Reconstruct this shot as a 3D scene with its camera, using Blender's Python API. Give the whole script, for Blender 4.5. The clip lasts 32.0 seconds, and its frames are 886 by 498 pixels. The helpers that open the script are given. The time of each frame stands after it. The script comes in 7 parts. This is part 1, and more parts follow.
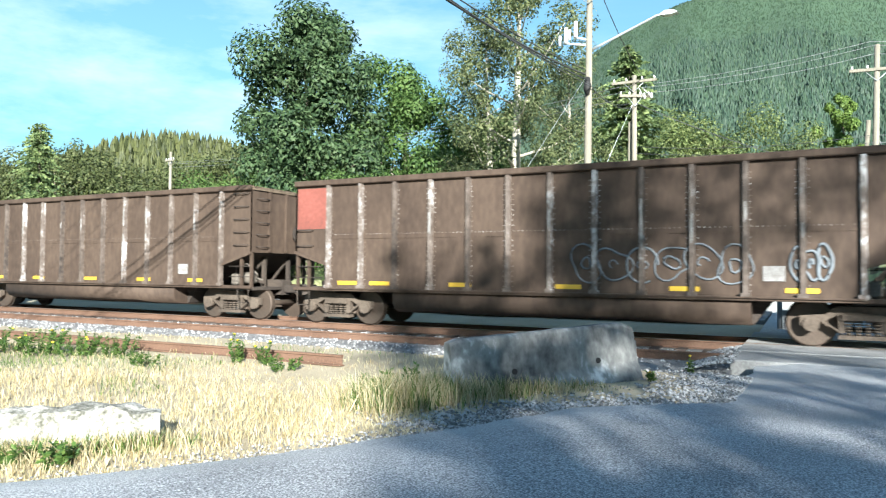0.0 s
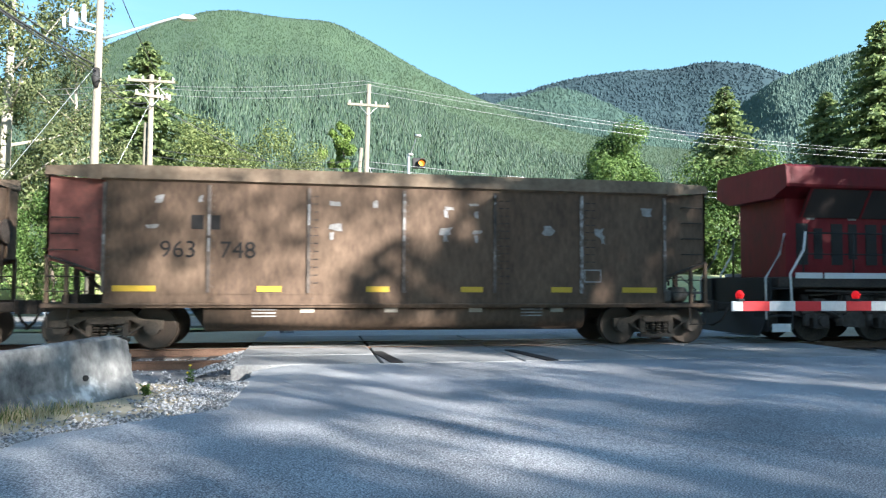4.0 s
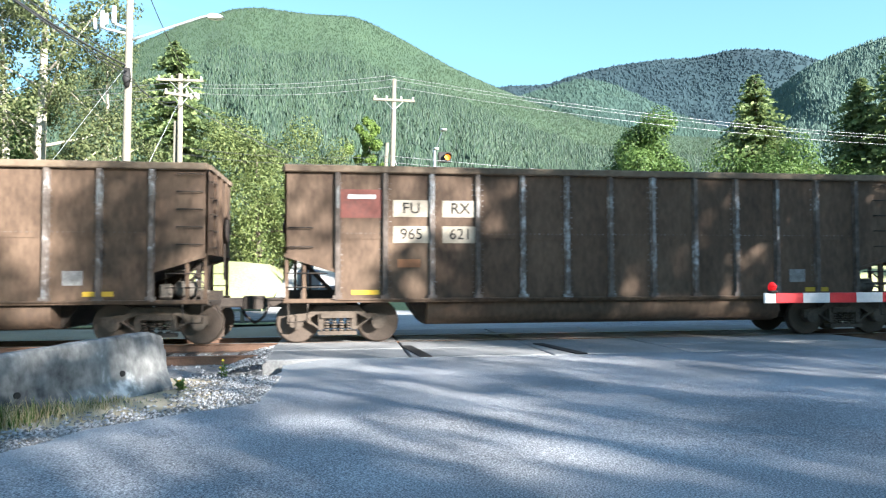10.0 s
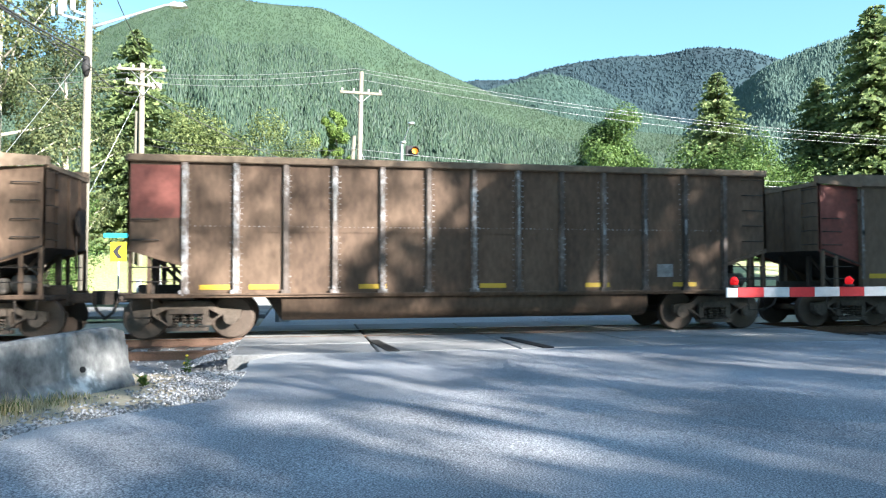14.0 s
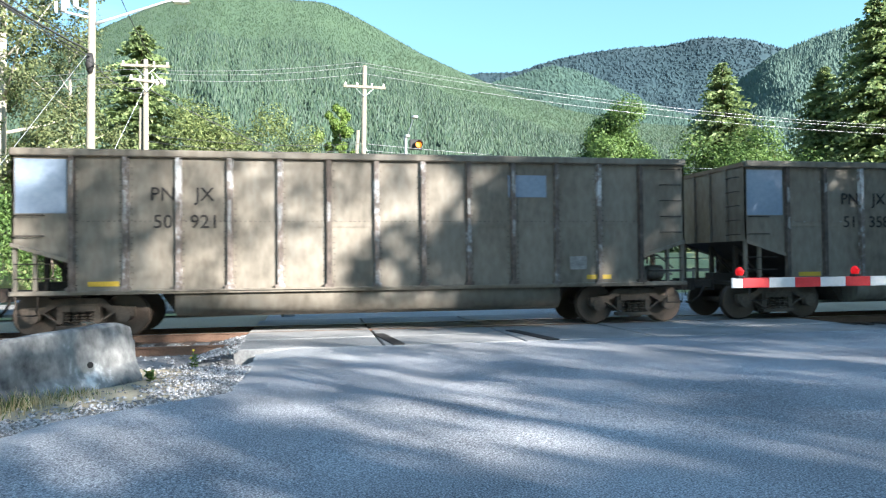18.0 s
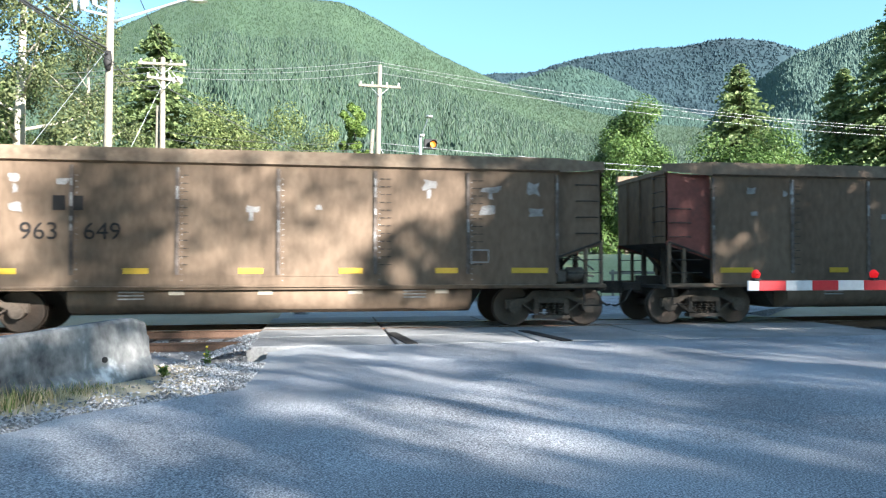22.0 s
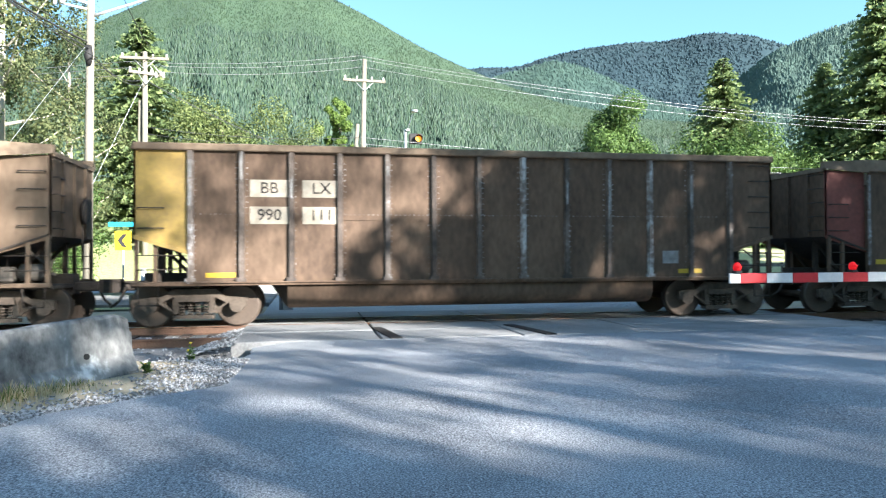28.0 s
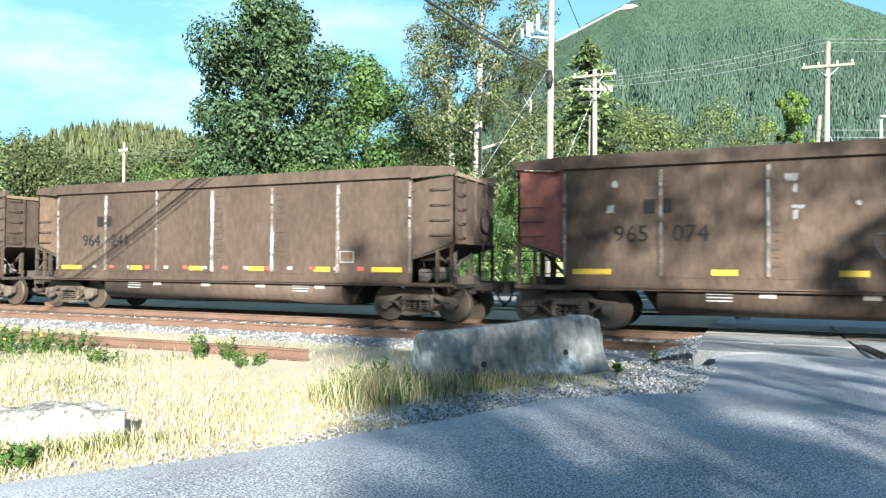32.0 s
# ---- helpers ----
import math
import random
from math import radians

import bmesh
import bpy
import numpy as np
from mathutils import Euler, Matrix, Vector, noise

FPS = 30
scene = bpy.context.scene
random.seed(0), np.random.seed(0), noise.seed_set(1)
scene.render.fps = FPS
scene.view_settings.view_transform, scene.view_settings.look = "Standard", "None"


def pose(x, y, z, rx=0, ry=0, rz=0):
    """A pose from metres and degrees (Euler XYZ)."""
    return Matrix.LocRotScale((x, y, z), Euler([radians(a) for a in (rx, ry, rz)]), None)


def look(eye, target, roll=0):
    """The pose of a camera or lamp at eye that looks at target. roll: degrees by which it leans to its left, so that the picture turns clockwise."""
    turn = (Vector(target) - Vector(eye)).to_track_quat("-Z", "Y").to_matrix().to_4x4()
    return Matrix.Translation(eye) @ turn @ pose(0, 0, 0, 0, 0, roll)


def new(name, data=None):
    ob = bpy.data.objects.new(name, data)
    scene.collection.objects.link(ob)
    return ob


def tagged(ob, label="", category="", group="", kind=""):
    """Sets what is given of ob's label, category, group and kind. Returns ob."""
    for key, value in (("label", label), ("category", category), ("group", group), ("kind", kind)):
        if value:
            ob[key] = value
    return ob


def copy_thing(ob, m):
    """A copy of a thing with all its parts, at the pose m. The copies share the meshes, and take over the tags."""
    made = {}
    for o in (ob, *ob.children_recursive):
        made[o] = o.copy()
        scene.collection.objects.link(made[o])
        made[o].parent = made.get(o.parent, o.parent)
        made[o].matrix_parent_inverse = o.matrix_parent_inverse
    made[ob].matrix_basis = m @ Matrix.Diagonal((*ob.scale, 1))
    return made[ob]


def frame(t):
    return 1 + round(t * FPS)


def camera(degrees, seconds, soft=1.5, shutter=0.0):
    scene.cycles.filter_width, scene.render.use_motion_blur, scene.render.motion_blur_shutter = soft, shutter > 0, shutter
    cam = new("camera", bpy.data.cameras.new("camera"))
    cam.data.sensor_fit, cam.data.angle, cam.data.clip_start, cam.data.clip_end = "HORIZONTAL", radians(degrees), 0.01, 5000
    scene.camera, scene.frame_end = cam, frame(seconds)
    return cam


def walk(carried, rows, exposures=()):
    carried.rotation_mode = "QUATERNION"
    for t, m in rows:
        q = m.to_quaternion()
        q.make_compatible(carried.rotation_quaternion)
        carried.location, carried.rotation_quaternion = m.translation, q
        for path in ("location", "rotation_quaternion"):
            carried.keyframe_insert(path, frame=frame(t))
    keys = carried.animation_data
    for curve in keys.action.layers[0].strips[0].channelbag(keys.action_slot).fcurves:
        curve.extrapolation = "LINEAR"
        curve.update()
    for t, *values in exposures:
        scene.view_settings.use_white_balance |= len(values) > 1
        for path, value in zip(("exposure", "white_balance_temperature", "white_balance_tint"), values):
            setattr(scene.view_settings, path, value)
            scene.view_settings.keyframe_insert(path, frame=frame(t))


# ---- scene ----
# ---------------------------------------------------------------- camera
cam = camera(64.1, 32.0, soft=1.25, shutter=0.08)
PATH = [
    (0, (0.114, 0.321, 1.426), (-0.795, 2.101, 1.491), 0.5),
    (0.5, (0.132, 0.302, 1.41), (-0.924, 1.999, 1.488), 0.6),
    (1, (0.098, 0.286, 1.406), (-1.079, 1.901, 1.5), 0.8),
    (1.5, (0.056, 0.274, 1.418), (-1.204, 1.824, 1.524), 0.8),
    (2, (0.093, 0.324, 1.424), (-1.076, 1.943, 1.544), 1.3),
    (2.5, (0.275, 0.294, 1.462), (-0.379, 2.18, 1.595), 1.5),
    (3, (0.383, 0.272, 1.486), (0.296, 2.265, 1.629), 1.1),
    (3.5, (0.395, 0.352, 1.467), (0.653, 2.331, 1.596), 0.1),
    (4, (0.391, 0.366, 1.466), (0.75, 2.331, 1.559), 0.3),
    (4.5, (0.409, 0.33, 1.472), (0.803, 2.29, 1.537), 0.2),
    (6.5, (0.391, 0.341, 1.474), (0.792, 2.299, 1.533), 0.1),
    (7, (0.389, 0.353, 1.469), (0.779, 2.314, 1.528), -0.2),
    (7.5, (0.396, 0.345, 1.472), (0.781, 2.307, 1.529), -0.0),
    (8, (0.37, 0.367, 1.469), (0.748, 2.33, 1.529), 0.3),
    (8.5, (0.37, 0.355, 1.469), (0.723, 2.322, 1.535), -0.7),
    (9, (0.37, 0.342, 1.476), (0.692, 2.315, 1.549), -0.8),
    (9.5, (0.357, 0.357, 1.479), (0.656, 2.334, 1.556), -0.1),
    (10, (0.369, 0.344, 1.478), (0.654, 2.322, 1.553), -0.2),
    (10.5, (0.36, 0.354, 1.482), (0.662, 2.33, 1.55), -0.2),
    (11, (0.372, 0.323, 1.48), (0.704, 2.294, 1.544), -0.0),
    (11.5, (0.37, 0.316, 1.489), (0.724, 2.284, 1.552), -0.0),
    (12, (0.362, 0.326, 1.488), (0.731, 2.29, 1.553), -0.1),
    (12.5, (0.362, 0.353, 1.48), (0.738, 2.316, 1.546), -0.1),
    (13, (0.364, 0.355, 1.477), (0.742, 2.318, 1.54), -0.1),
    (13.5, (0.357, 0.363, 1.478), (0.734, 2.326, 1.539), -0.1),
    (14, (0.348, 0.367, 1.481), (0.726, 2.33, 1.539), -0.1),
    (14.5, (0.364, 0.348, 1.476), (0.739, 2.312, 1.532), -0.2),
    (16.5, (0.351, 0.372, 1.471), (0.711, 2.339, 1.522), -0.6),
    (17, (0.358, 0.366, 1.47), (0.719, 2.333, 1.517), -0.6),
    (17.5, (0.358, 0.366, 1.47), (0.72, 2.332, 1.513), -0.7),
    (18, (0.355, 0.357, 1.473), (0.719, 2.323, 1.513), -0.6),
    (18.5, (0.367, 0.354, 1.466), (0.736, 2.32, 1.501), -0.5),
    (19, (0.371, 0.363, 1.464), (0.744, 2.328, 1.495), -0.4),
    (19.5, (0.38, 0.327, 1.462), (0.747, 2.293, 1.493), -0.5),
    (20, (0.365, 0.349, 1.466), (0.728, 2.316, 1.498), -0.1),
    (20.5, (0.362, 0.373, 1.46), (0.72, 2.34, 1.492), -0.3),
    (21, (0.363, 0.36, 1.465), (0.716, 2.328, 1.501), 0.1),
    (21.5, (0.375, 0.351, 1.462), (0.719, 2.32, 1.504), -0.3),
    (22, (0.358, 0.382, 1.463), (0.685, 2.355, 1.503), 0.0),
    (22.5, (0.375, 0.376, 1.465), (0.688, 2.351, 1.504), -0.1),
    (23, (0.382, 0.37, 1.46), (0.7, 2.344, 1.497), -0.1),
    (23.5, (0.386, 0.357, 1.46), (0.72, 2.329, 1.498), 0.0),
    (24, (0.39, 0.357, 1.464), (0.738, 2.326, 1.502), -0.0),
    (24.5, (0.392, 0.362, 1.465), (0.749, 2.329, 1.502), -0.6),
    (25, (0.384, 0.364, 1.462), (0.738, 2.332, 1.502), -0.7),
    (25.5, (0.37, 0.37, 1.468), (0.715, 2.34, 1.509), -0.8),
    (27.5, (0.389, 0.346, 1.467), (0.742, 2.315, 1.503), -0.3),
    (28, (0.39, 0.363, 1.458), (0.755, 2.33, 1.483), -0.3),
    (28.5, (0.368, 0.366, 1.451), (0.734, 2.332, 1.473), 0.1),
    (29, (0.287, 0.395, 1.455), (0.541, 2.378, 1.483), 0.1),
    (29.5, (0.234, 0.354, 1.459), (0.252, 2.354, 1.494), 0.4),
    (30, (0.216, 0.318, 1.45), (-0.033, 2.302, 1.494), 0.5),
    (30.5, (0.168, 0.31, 1.451), (-0.251, 2.265, 1.499), 0.5),
    (31, (0.077, 0.273, 1.438), (-0.484, 2.193, 1.485), 0.4),
    (31.5, (0.004, 0.301, 1.425), (-0.679, 2.18, 1.467), 0.7),
    (32, (-0.018, 0.323, 1.435), (-0.825, 2.152, 1.479), 0.3),
]
EXPOSURES = [(t, e, 6230 if 3.3 < t < 29.5 else 6080, 11 if 3.3 < t < 29.5 else 6) for t, e in ((0, 1.9), (0.8, 1.7), (1.5, 1.45), (2.4, 1.47), (3.0, 1.78), (3.5, 2.05), (4.2, 2.28), (10, 2.4), (28.5, 2.4), (30, 2.2), (32, 2.07))]
walk(cam, [(t, look(eye, target, roll)) for t, eye, target, roll in PATH], EXPOSURES)

# ---------------------------------------------------------------- light
SUN_FROM = Vector((0.733, -1.0, 0.453)).normalized()
world = bpy.data.worlds.new("world")
scene.world = world
world.use_nodes = True
wn = world.node_tree
sky = wn.nodes.new("ShaderNodeTexSky")
sky.sky_type, sky.sun_disc = "NISHITA", False
sky.sun_elevation, sky.sun_rotation = math.asin(SUN_FROM.z), math.atan2(SUN_FROM.x, SUN_FROM.y)
sky.air_density, sky.dust_density, sky.ozone_density = 1.15, 0.4, 0.8
bg = wn.nodes["Background"]
bg.inputs["Strength"].default_value = 0.05
# thin streaks of high cloud
wtc, wmap, wnoise, wramp, wmix = (wn.nodes.new(k) for k in ("ShaderNodeTexCoord", "ShaderNodeMapping", "ShaderNodeTexNoise", "ShaderNodeValToRGB", "ShaderNodeMixRGB"))
wmap.inputs["Scale"].default_value, wmap.inputs["Rotation"].default_value = (1.2, 2.2, 6.0), (0.35, 0.5, 0.3)
wnoise.inputs["Scale"].default_value, wnoise.inputs["Detail"].default_value, wnoise.inputs["Roughness"].default_value = 1.6, 7, 0.62
wramp.color_ramp.elements[0].position, wramp.color_ramp.elements[1].position = 0.47, 0.8
wramp.color_ramp.elements[1].color = (0.5, 0.5, 0.5, 1)
# the streaks thin out towards the north
wsep, wfade, wmul = (wn.nodes.new(k) for k in ("ShaderNodeSeparateXYZ", "ShaderNodeMapRange", "ShaderNodeMath"))
wfade.inputs["From Min"].default_value, wfade.inputs["From Max"].default_value = -0.12, -0.5
wmul.operation = "MULTIPLY"
# the air pales towards the horizon, all the way round
wair, wlow = wn.nodes.new("ShaderNodeMixRGB"), wn.nodes.new("ShaderNodeMapRange")
wlow.inputs["From Min"].default_value, wlow.inputs["From Max"].default_value = 0.0, 0.62
wlow.inputs["To Min"].default_value, wlow.inputs["To Max"].default_value = 0.8, 0.0
wair.inputs["Color2"].default_value = (1.9, 4.3, 5.4, 1)
# clear, cyan-blue air
wtint = wn.nodes.new("ShaderNodeMixRGB")
wtint.blend_type = "MULTIPLY"
wtint.inputs["Fac"].default_value, wtint.inputs["Color2"].default_value = 1.0, (0.8, 1.04, 1.16, 1)
wmix.blend_type = "MIX"
wmix.inputs["Color2"].default_value = (9.0, 9.4, 10.0, 1)
for a, b in ((wtc.outputs["Generated"], wmap.inputs["Vector"]), (wmap.outputs["Vector"], wnoise.inputs["Vector"]), (wnoise.outputs["Fac"], wramp.inputs["Fac"]), (wtc.outputs["Generated"], wsep.inputs[0]), (wsep.outputs["X"], wfade.inputs["Value"]), (wfade.outputs["Result"], wmul.inputs[0]), (wramp.outputs["Color"], wmul.inputs[1]), (wmul.outputs[0], wmix.inputs["Fac"]), (sky.outputs["Color"], wtint.inputs["Color1"]), (wsep.outputs["Z"], wlow.inputs["Value"]), (wlow.outputs["Result"], wair.inputs["Fac"]), (wtint.outputs["Color"], wair.inputs["Color1"]), (wair.outputs["Color"], wmix.inputs["Color1"]), (wmix.outputs["Color"], bg.inputs["Color"])):
    wn.links.new(a, b)
sun_data = bpy.data.lights.new("sun", "SUN")
sun_data.energy, sun_data.angle, sun_data.color = 5.0, radians(0.36), (1.0, 0.975, 0.92)
sun = new("sun", sun_data)
sun.matrix_world = look(SUN_FROM * 80, (0, 0, 0))

# ---------------------------------------------------------------- materials
def material(name, stops, scale=6.0, rough=0.75, metal=0.0, bump=0.15, bump_scale=60.0, blotch=1.2, island=0.0, obj=0.0, stretch=(1, 1, 1), spec=0.4, grain=0.45, span=(0.28, 0.72)):
    """Two scales of noise mixed through a colour ramp, with fine relief."""
    m = bpy.data.materials.new(name)
    m.use_nodes = True
    t = m.node_tree
    n, l = t.nodes, t.links
    p = n["Principled BSDF"]
    co = n.new("ShaderNodeTexCoord")
    mp = n.new("ShaderNodeMapping")
    mp.inputs["Scale"].default_value = stretch
    l.new(co.outputs["Object"], mp.inputs["Vector"])
    fine, big = n.new("ShaderNodeTexNoise"), n.new("ShaderNodeTexNoise")
    fine.inputs["Scale"].default_value, fine.inputs["Detail"].default_value = scale * 5, 4
    big.inputs["Scale"].default_value, big.inputs["Detail"].default_value = blotch, 5
    for q in (fine, big):
        l.new(mp.outputs["Vector"], q.inputs["Vector"])
    mix = n.new("ShaderNodeMath")
    mix.operation = "MULTIPLY_ADD"
    l.new(fine.outputs["Fac"], mix.inputs[0])
    mix.inputs[1].default_value = grain
    half = n.new("ShaderNodeMath")
    half.operation = "MULTIPLY"
    half.inputs[1].default_value = 1 - grain
    l.new(big.outputs["Fac"], half.inputs[0])
    l.new(half.outputs[0], mix.inputs[2])
    fac = mix.outputs[0]
    for amount, node, sock in ((obj, "ShaderNodeObjectInfo", "Random"), (island, "ShaderNodeNewGeometry", "Random Per Island")):
        if amount:
            r = n.new(node)
            a = n.new("ShaderNodeMath")
            a.operation = "MULTIPLY_ADD"
            a.inputs[1].default_value = amount
            off = n.new("ShaderNodeMath")
            off.operation = "SUBTRACT"
            off.inputs[1].default_value = amount / 2
            l.new(r.outputs[sock], a.inputs[0])
            l.new(fac, a.inputs[2])
            l.new(a.outputs[0], off.inputs[0])
            fac = off.outputs[0]
    ramp = n.new("ShaderNodeValToRGB")
    el = ramp.color_ramp.elements
    k = len(stops)
    for i, c in enumerate(stops):
        pos = span[0] + (span[1] - span[0]) * i / max(1, k - 1)
        e = el[i] if i < 2 else el.new(pos)
        e.position, e.color = pos, (*c, 1)
    if k == 1:
        el[1].color = (*stops[0], 1)
    l.new(fac, ramp.inputs["Fac"])
    l.new(ramp.outputs["Color"], p.inputs["Base Color"])
    p.inputs["Roughness"].default_value, p.inputs["Metallic"].default_value = rough, metal
    p.inputs["Specular IOR Level"].default_value = spec
    if bump:
        bn, bt = n.new("ShaderNodeTexNoise"), n.new("ShaderNodeBump")
        bn.inputs["Scale"].default_value, bn.inputs["Detail"].default_value = bump_scale, 3
        bt.inputs["Strength"].default_value, bt.inputs["Distance"].default_value = bump, 0.02
        l.new(mp.outputs["Vector"], bn.inputs["Vector"])
        l.new(bn.outputs["Fac"], bt.inputs["Height"])
        l.new(bt.outputs["Normal"], p.inputs["Normal"])
    return m


def glowing(name, colour, strength):
    m = material(name, [colour], bump=0)
    p = m.node_tree.nodes["Principled BSDF"]
    p.inputs["Emission Color"].default_value = (*colour, 1)
    p.inputs["Emission Strength"].default_value = strength
    return m


def leafy(name, stops, scale=0.5):
    m = material(name, stops, scale=scale, rough=0.55, bump=0, blotch=0.35, island=0.55, spec=0.3)
    t = m.node_tree
    p, out = t.nodes["Principled BSDF"], t.nodes["Material Output"]
    tr, mx = t.nodes.new("ShaderNodeBsdfTranslucent"), t.nodes.new("ShaderNodeMixShader")
    src = p.inputs["Base Color"].links[0].from_socket
    t.links.new(src, tr.inputs["Color"])
    mx.inputs[0].default_value = 0.42
    t.links.new(p.outputs[0], mx.inputs[1])
    t.links.new(tr.outputs[0], mx.inputs[2])
    t.links.new(mx.outputs[0], out.inputs["Surface"])
    return m


M_ASPHALT = material("asphalt", [(0.1, 0.1, 0.105), (0.26, 0.26, 0.265), (0.34, 0.34, 0.345), (0.6, 0.6, 0.6)], scale=14, rough=0.85, bump=0.7, bump_scale=58, blotch=0.5, grain=0.75, span=(0.41, 0.615))
# pale dust and grit on the asphalt along its verge side
at = M_ASPHALT.node_tree
aco, adot, anoise, asum, arange, amix = (at.nodes.new(k) for k in ("ShaderNodeTexCoord", "ShaderNodeVectorMath", "ShaderNodeTexNoise", "ShaderNodeMath", "ShaderNodeMapRange", "ShaderNodeMixRGB"))
adot.operation, asum.operation = "DOT_PRODUCT", "ADD"
adot.inputs[1].default_value = (0.838, -0.544, 0.0)
anoise.inputs["Scale"].default_value, anoise.inputs["Detail"].default_value = 1.3, 5
arange.inputs["From Min"].default_value, arange.inputs["From Max"].default_value = -4.3, -6.2
arange.inputs["To Max"].default_value = 0.5
amix.inputs["Color2"].default_value = (0.5, 0.485, 0.455, 1)
apr = at.nodes["Principled BSDF"]
for a, b in ((aco.outputs["Object"], adot.inputs[0]), (aco.outputs["Object"], anoise.inputs["Vector"]), (adot.outputs["Value"], asum.inputs[0]), (anoise.outputs["Fac"], asum.inputs[1]), (asum.outputs[0], arange.inputs["Value"]), (arange.outputs["Result"], amix.inputs["Fac"]), (apr.inputs["Base Color"].links[0].from_socket, amix.inputs["Color1"]), (amix.outputs["Color"], apr.inputs["Base Color"])):
    at.links.new(a, b)
M_CONCRETE = material("concrete", [(0.16, 0.16, 0.15), (0.34, 0.33, 0.31), (0.52, 0.51, 0.48)], scale=4, rough=0.9, bump=0.5, bump_scale=30, blotch=1.6)
M_KERB = material("crumbling_concrete", [(0.07, 0.068, 0.05), (0.18, 0.17, 0.14), (0.36, 0.34, 0.3), (0.52, 0.5, 0.46)], scale=6, rough=0.95, bump=1.0, bump_scale=18, blotch=5, span=(0.36, 0.64))
M_PANEL = material("crossing_concrete", [(0.14, 0.136, 0.13), (0.25, 0.245, 0.235), (0.36, 0.35, 0.34)], scale=5, rough=0.85, bump=0.3, blotch=0.8)
M_BALLAST = material("ballast", [(0.12, 0.115, 0.11), (0.26, 0.25, 0.24), (0.42, 0.41, 0.4)], scale=6, rough=0.95, bump=0.8, bump_scale=25, island=0.7)
M_SOIL = material("dry_soil", [(0.24, 0.19, 0.125), (0.4, 0.33, 0.22), (0.5, 0.43, 0.3)], scale=5, rough=0.95, bump=0.6, bump_scale=20, blotch=0.4)
M_LAWN = material("dry_lawn", [(0.15, 0.19, 0.06), (0.34, 0.34, 0.15), (0.5, 0.46, 0.27)], scale=2, rough=0.95, bump=0.5, bump_scale=8, blotch=0.12)
M_RAIL = material("rusty_rail", [(0.08, 0.045, 0.03), (0.15, 0.085, 0.055), (0.2, 0.12, 0.08)], scale=8, rough=0.8, metal=0.2, bump=0.3)
M_RAILHEAD = material("polished_rail", [(0.35, 0.33, 0.31), (0.5, 0.49, 0.47)], rough=0.3, metal=0.9, bump=0.05)
M_TIE = material("tie_wood", [(0.05, 0.035, 0.028), (0.1, 0.075, 0.06)], scale=8, rough=0.95, bump=0.5, stretch=(6, 1, 6))
M_BROWN = material("coal_car_brown", [(0.046, 0.029, 0.019), (0.1, 0.064, 0.042), (0.16, 0.107, 0.07)], scale=2.2, rough=0.8, bump=0.12, blotch=0.9, stretch=(1, 1, 0.45), spec=0.25)
# two darker browns; on left-hand cars they put dimmer light into the colour
M_DARK = material("coal_car_dark", [(0.032, 0.021, 0.015), (0.061, 0.041, 0.029), (0.094, 0.065, 0.046)], scale=1.6, rough=0.8, bump=0.12, blotch=0.9, stretch=(1, 1, 0.45), spec=0.25)
M_MID = material("coal_car_mid_brown", [(0.036, 0.023, 0.016), (0.072, 0.047, 0.032), (0.112, 0.076, 0.052)], scale=2.2, rough=0.8, bump=0.12, blotch=0.9, stretch=(1, 1, 0.45), spec=0.25)
M_TAN = material("coal_car_dusty", [(0.078, 0.053, 0.035), (0.135, 0.093, 0.062), (0.185, 0.132, 0.09)], scale=1.6, rough=0.85, bump=0.12, blotch=0.9, stretch=(1, 1, 0.45), spec=0.25)
M_SILVER = material("coal_car_aluminium", [(0.09, 0.074, 0.055), (0.17, 0.145, 0.113), (0.235, 0.21, 0.172)], scale=1.6, rough=0.6, metal=0.2, bump=0.1, blotch=0.8, stretch=(1, 1, 0.45), spec=0.25)
M_RED = material("faded_red_paint", [(0.085, 0.036, 0.027), (0.18, 0.055, 0.04), (0.24, 0.08, 0.06)], scale=2, rough=0.7, bump=0.1, blotch=0.9)
M_ORANGE = material("faded_orange_paint", [(0.2, 0.085, 0.04), (0.36, 0.16, 0.07)], scale=2, rough=0.7, bump=0.1, blotch=0.9)
M_YELLOWP = material("yellow_paint", [(0.2, 0.13, 0.05), (0.4, 0.26, 0.06)], scale=2, rough=0.7, bump=0.1, blotch=0.9)
M_CREAM = material("cream_paint", [(0.26, 0.22, 0.11), (0.38, 0.33, 0.18)], scale=2, rough=0.7, bump=0.1, blotch=0.9)
M_BLUEP = material("pale_blue_paint", [(0.14, 0.18, 0.24), (0.25, 0.3, 0.36)], scale=2, rough=0.7, bump=0.1, blotch=0.9)
M_UNDER = material("grimy_steel", [(0.02, 0.016, 0.013), (0.05, 0.038, 0.03), (0.09, 0.068, 0.05)], scale=4, rough=0.85, metal=0.1, bump=0.3)
M_WHEEL = material("wheel_steel", [(0.06, 0.045, 0.035), (0.13, 0.095, 0.07)], scale=6, rough=0.6, metal=0.5, bump=0.1)
M_TANKSTEEL = material("dusty_brake_steel", [(0.07, 0.058, 0.047), (0.14, 0.118, 0.095), (0.22, 0.19, 0.16)], scale=4, rough=0.75, bump=0.2)
M_REFL = material("yellow_reflector", [(0.38, 0.24, 0.02), (0.6, 0.38, 0.035)], rough=0.5, bump=0)
M_RREFL = material("red_reflector", [(0.5, 0.05, 0.04), (0.6, 0.08, 0.06)], rough=0.5, bump=0)
M_STENCIL = material("white_stencil", [(0.1, 0.085, 0.07), (0.23, 0.215, 0.2), (0.4, 0.385, 0.37)], scale=9, rough=0.8, bump=0, blotch=6)
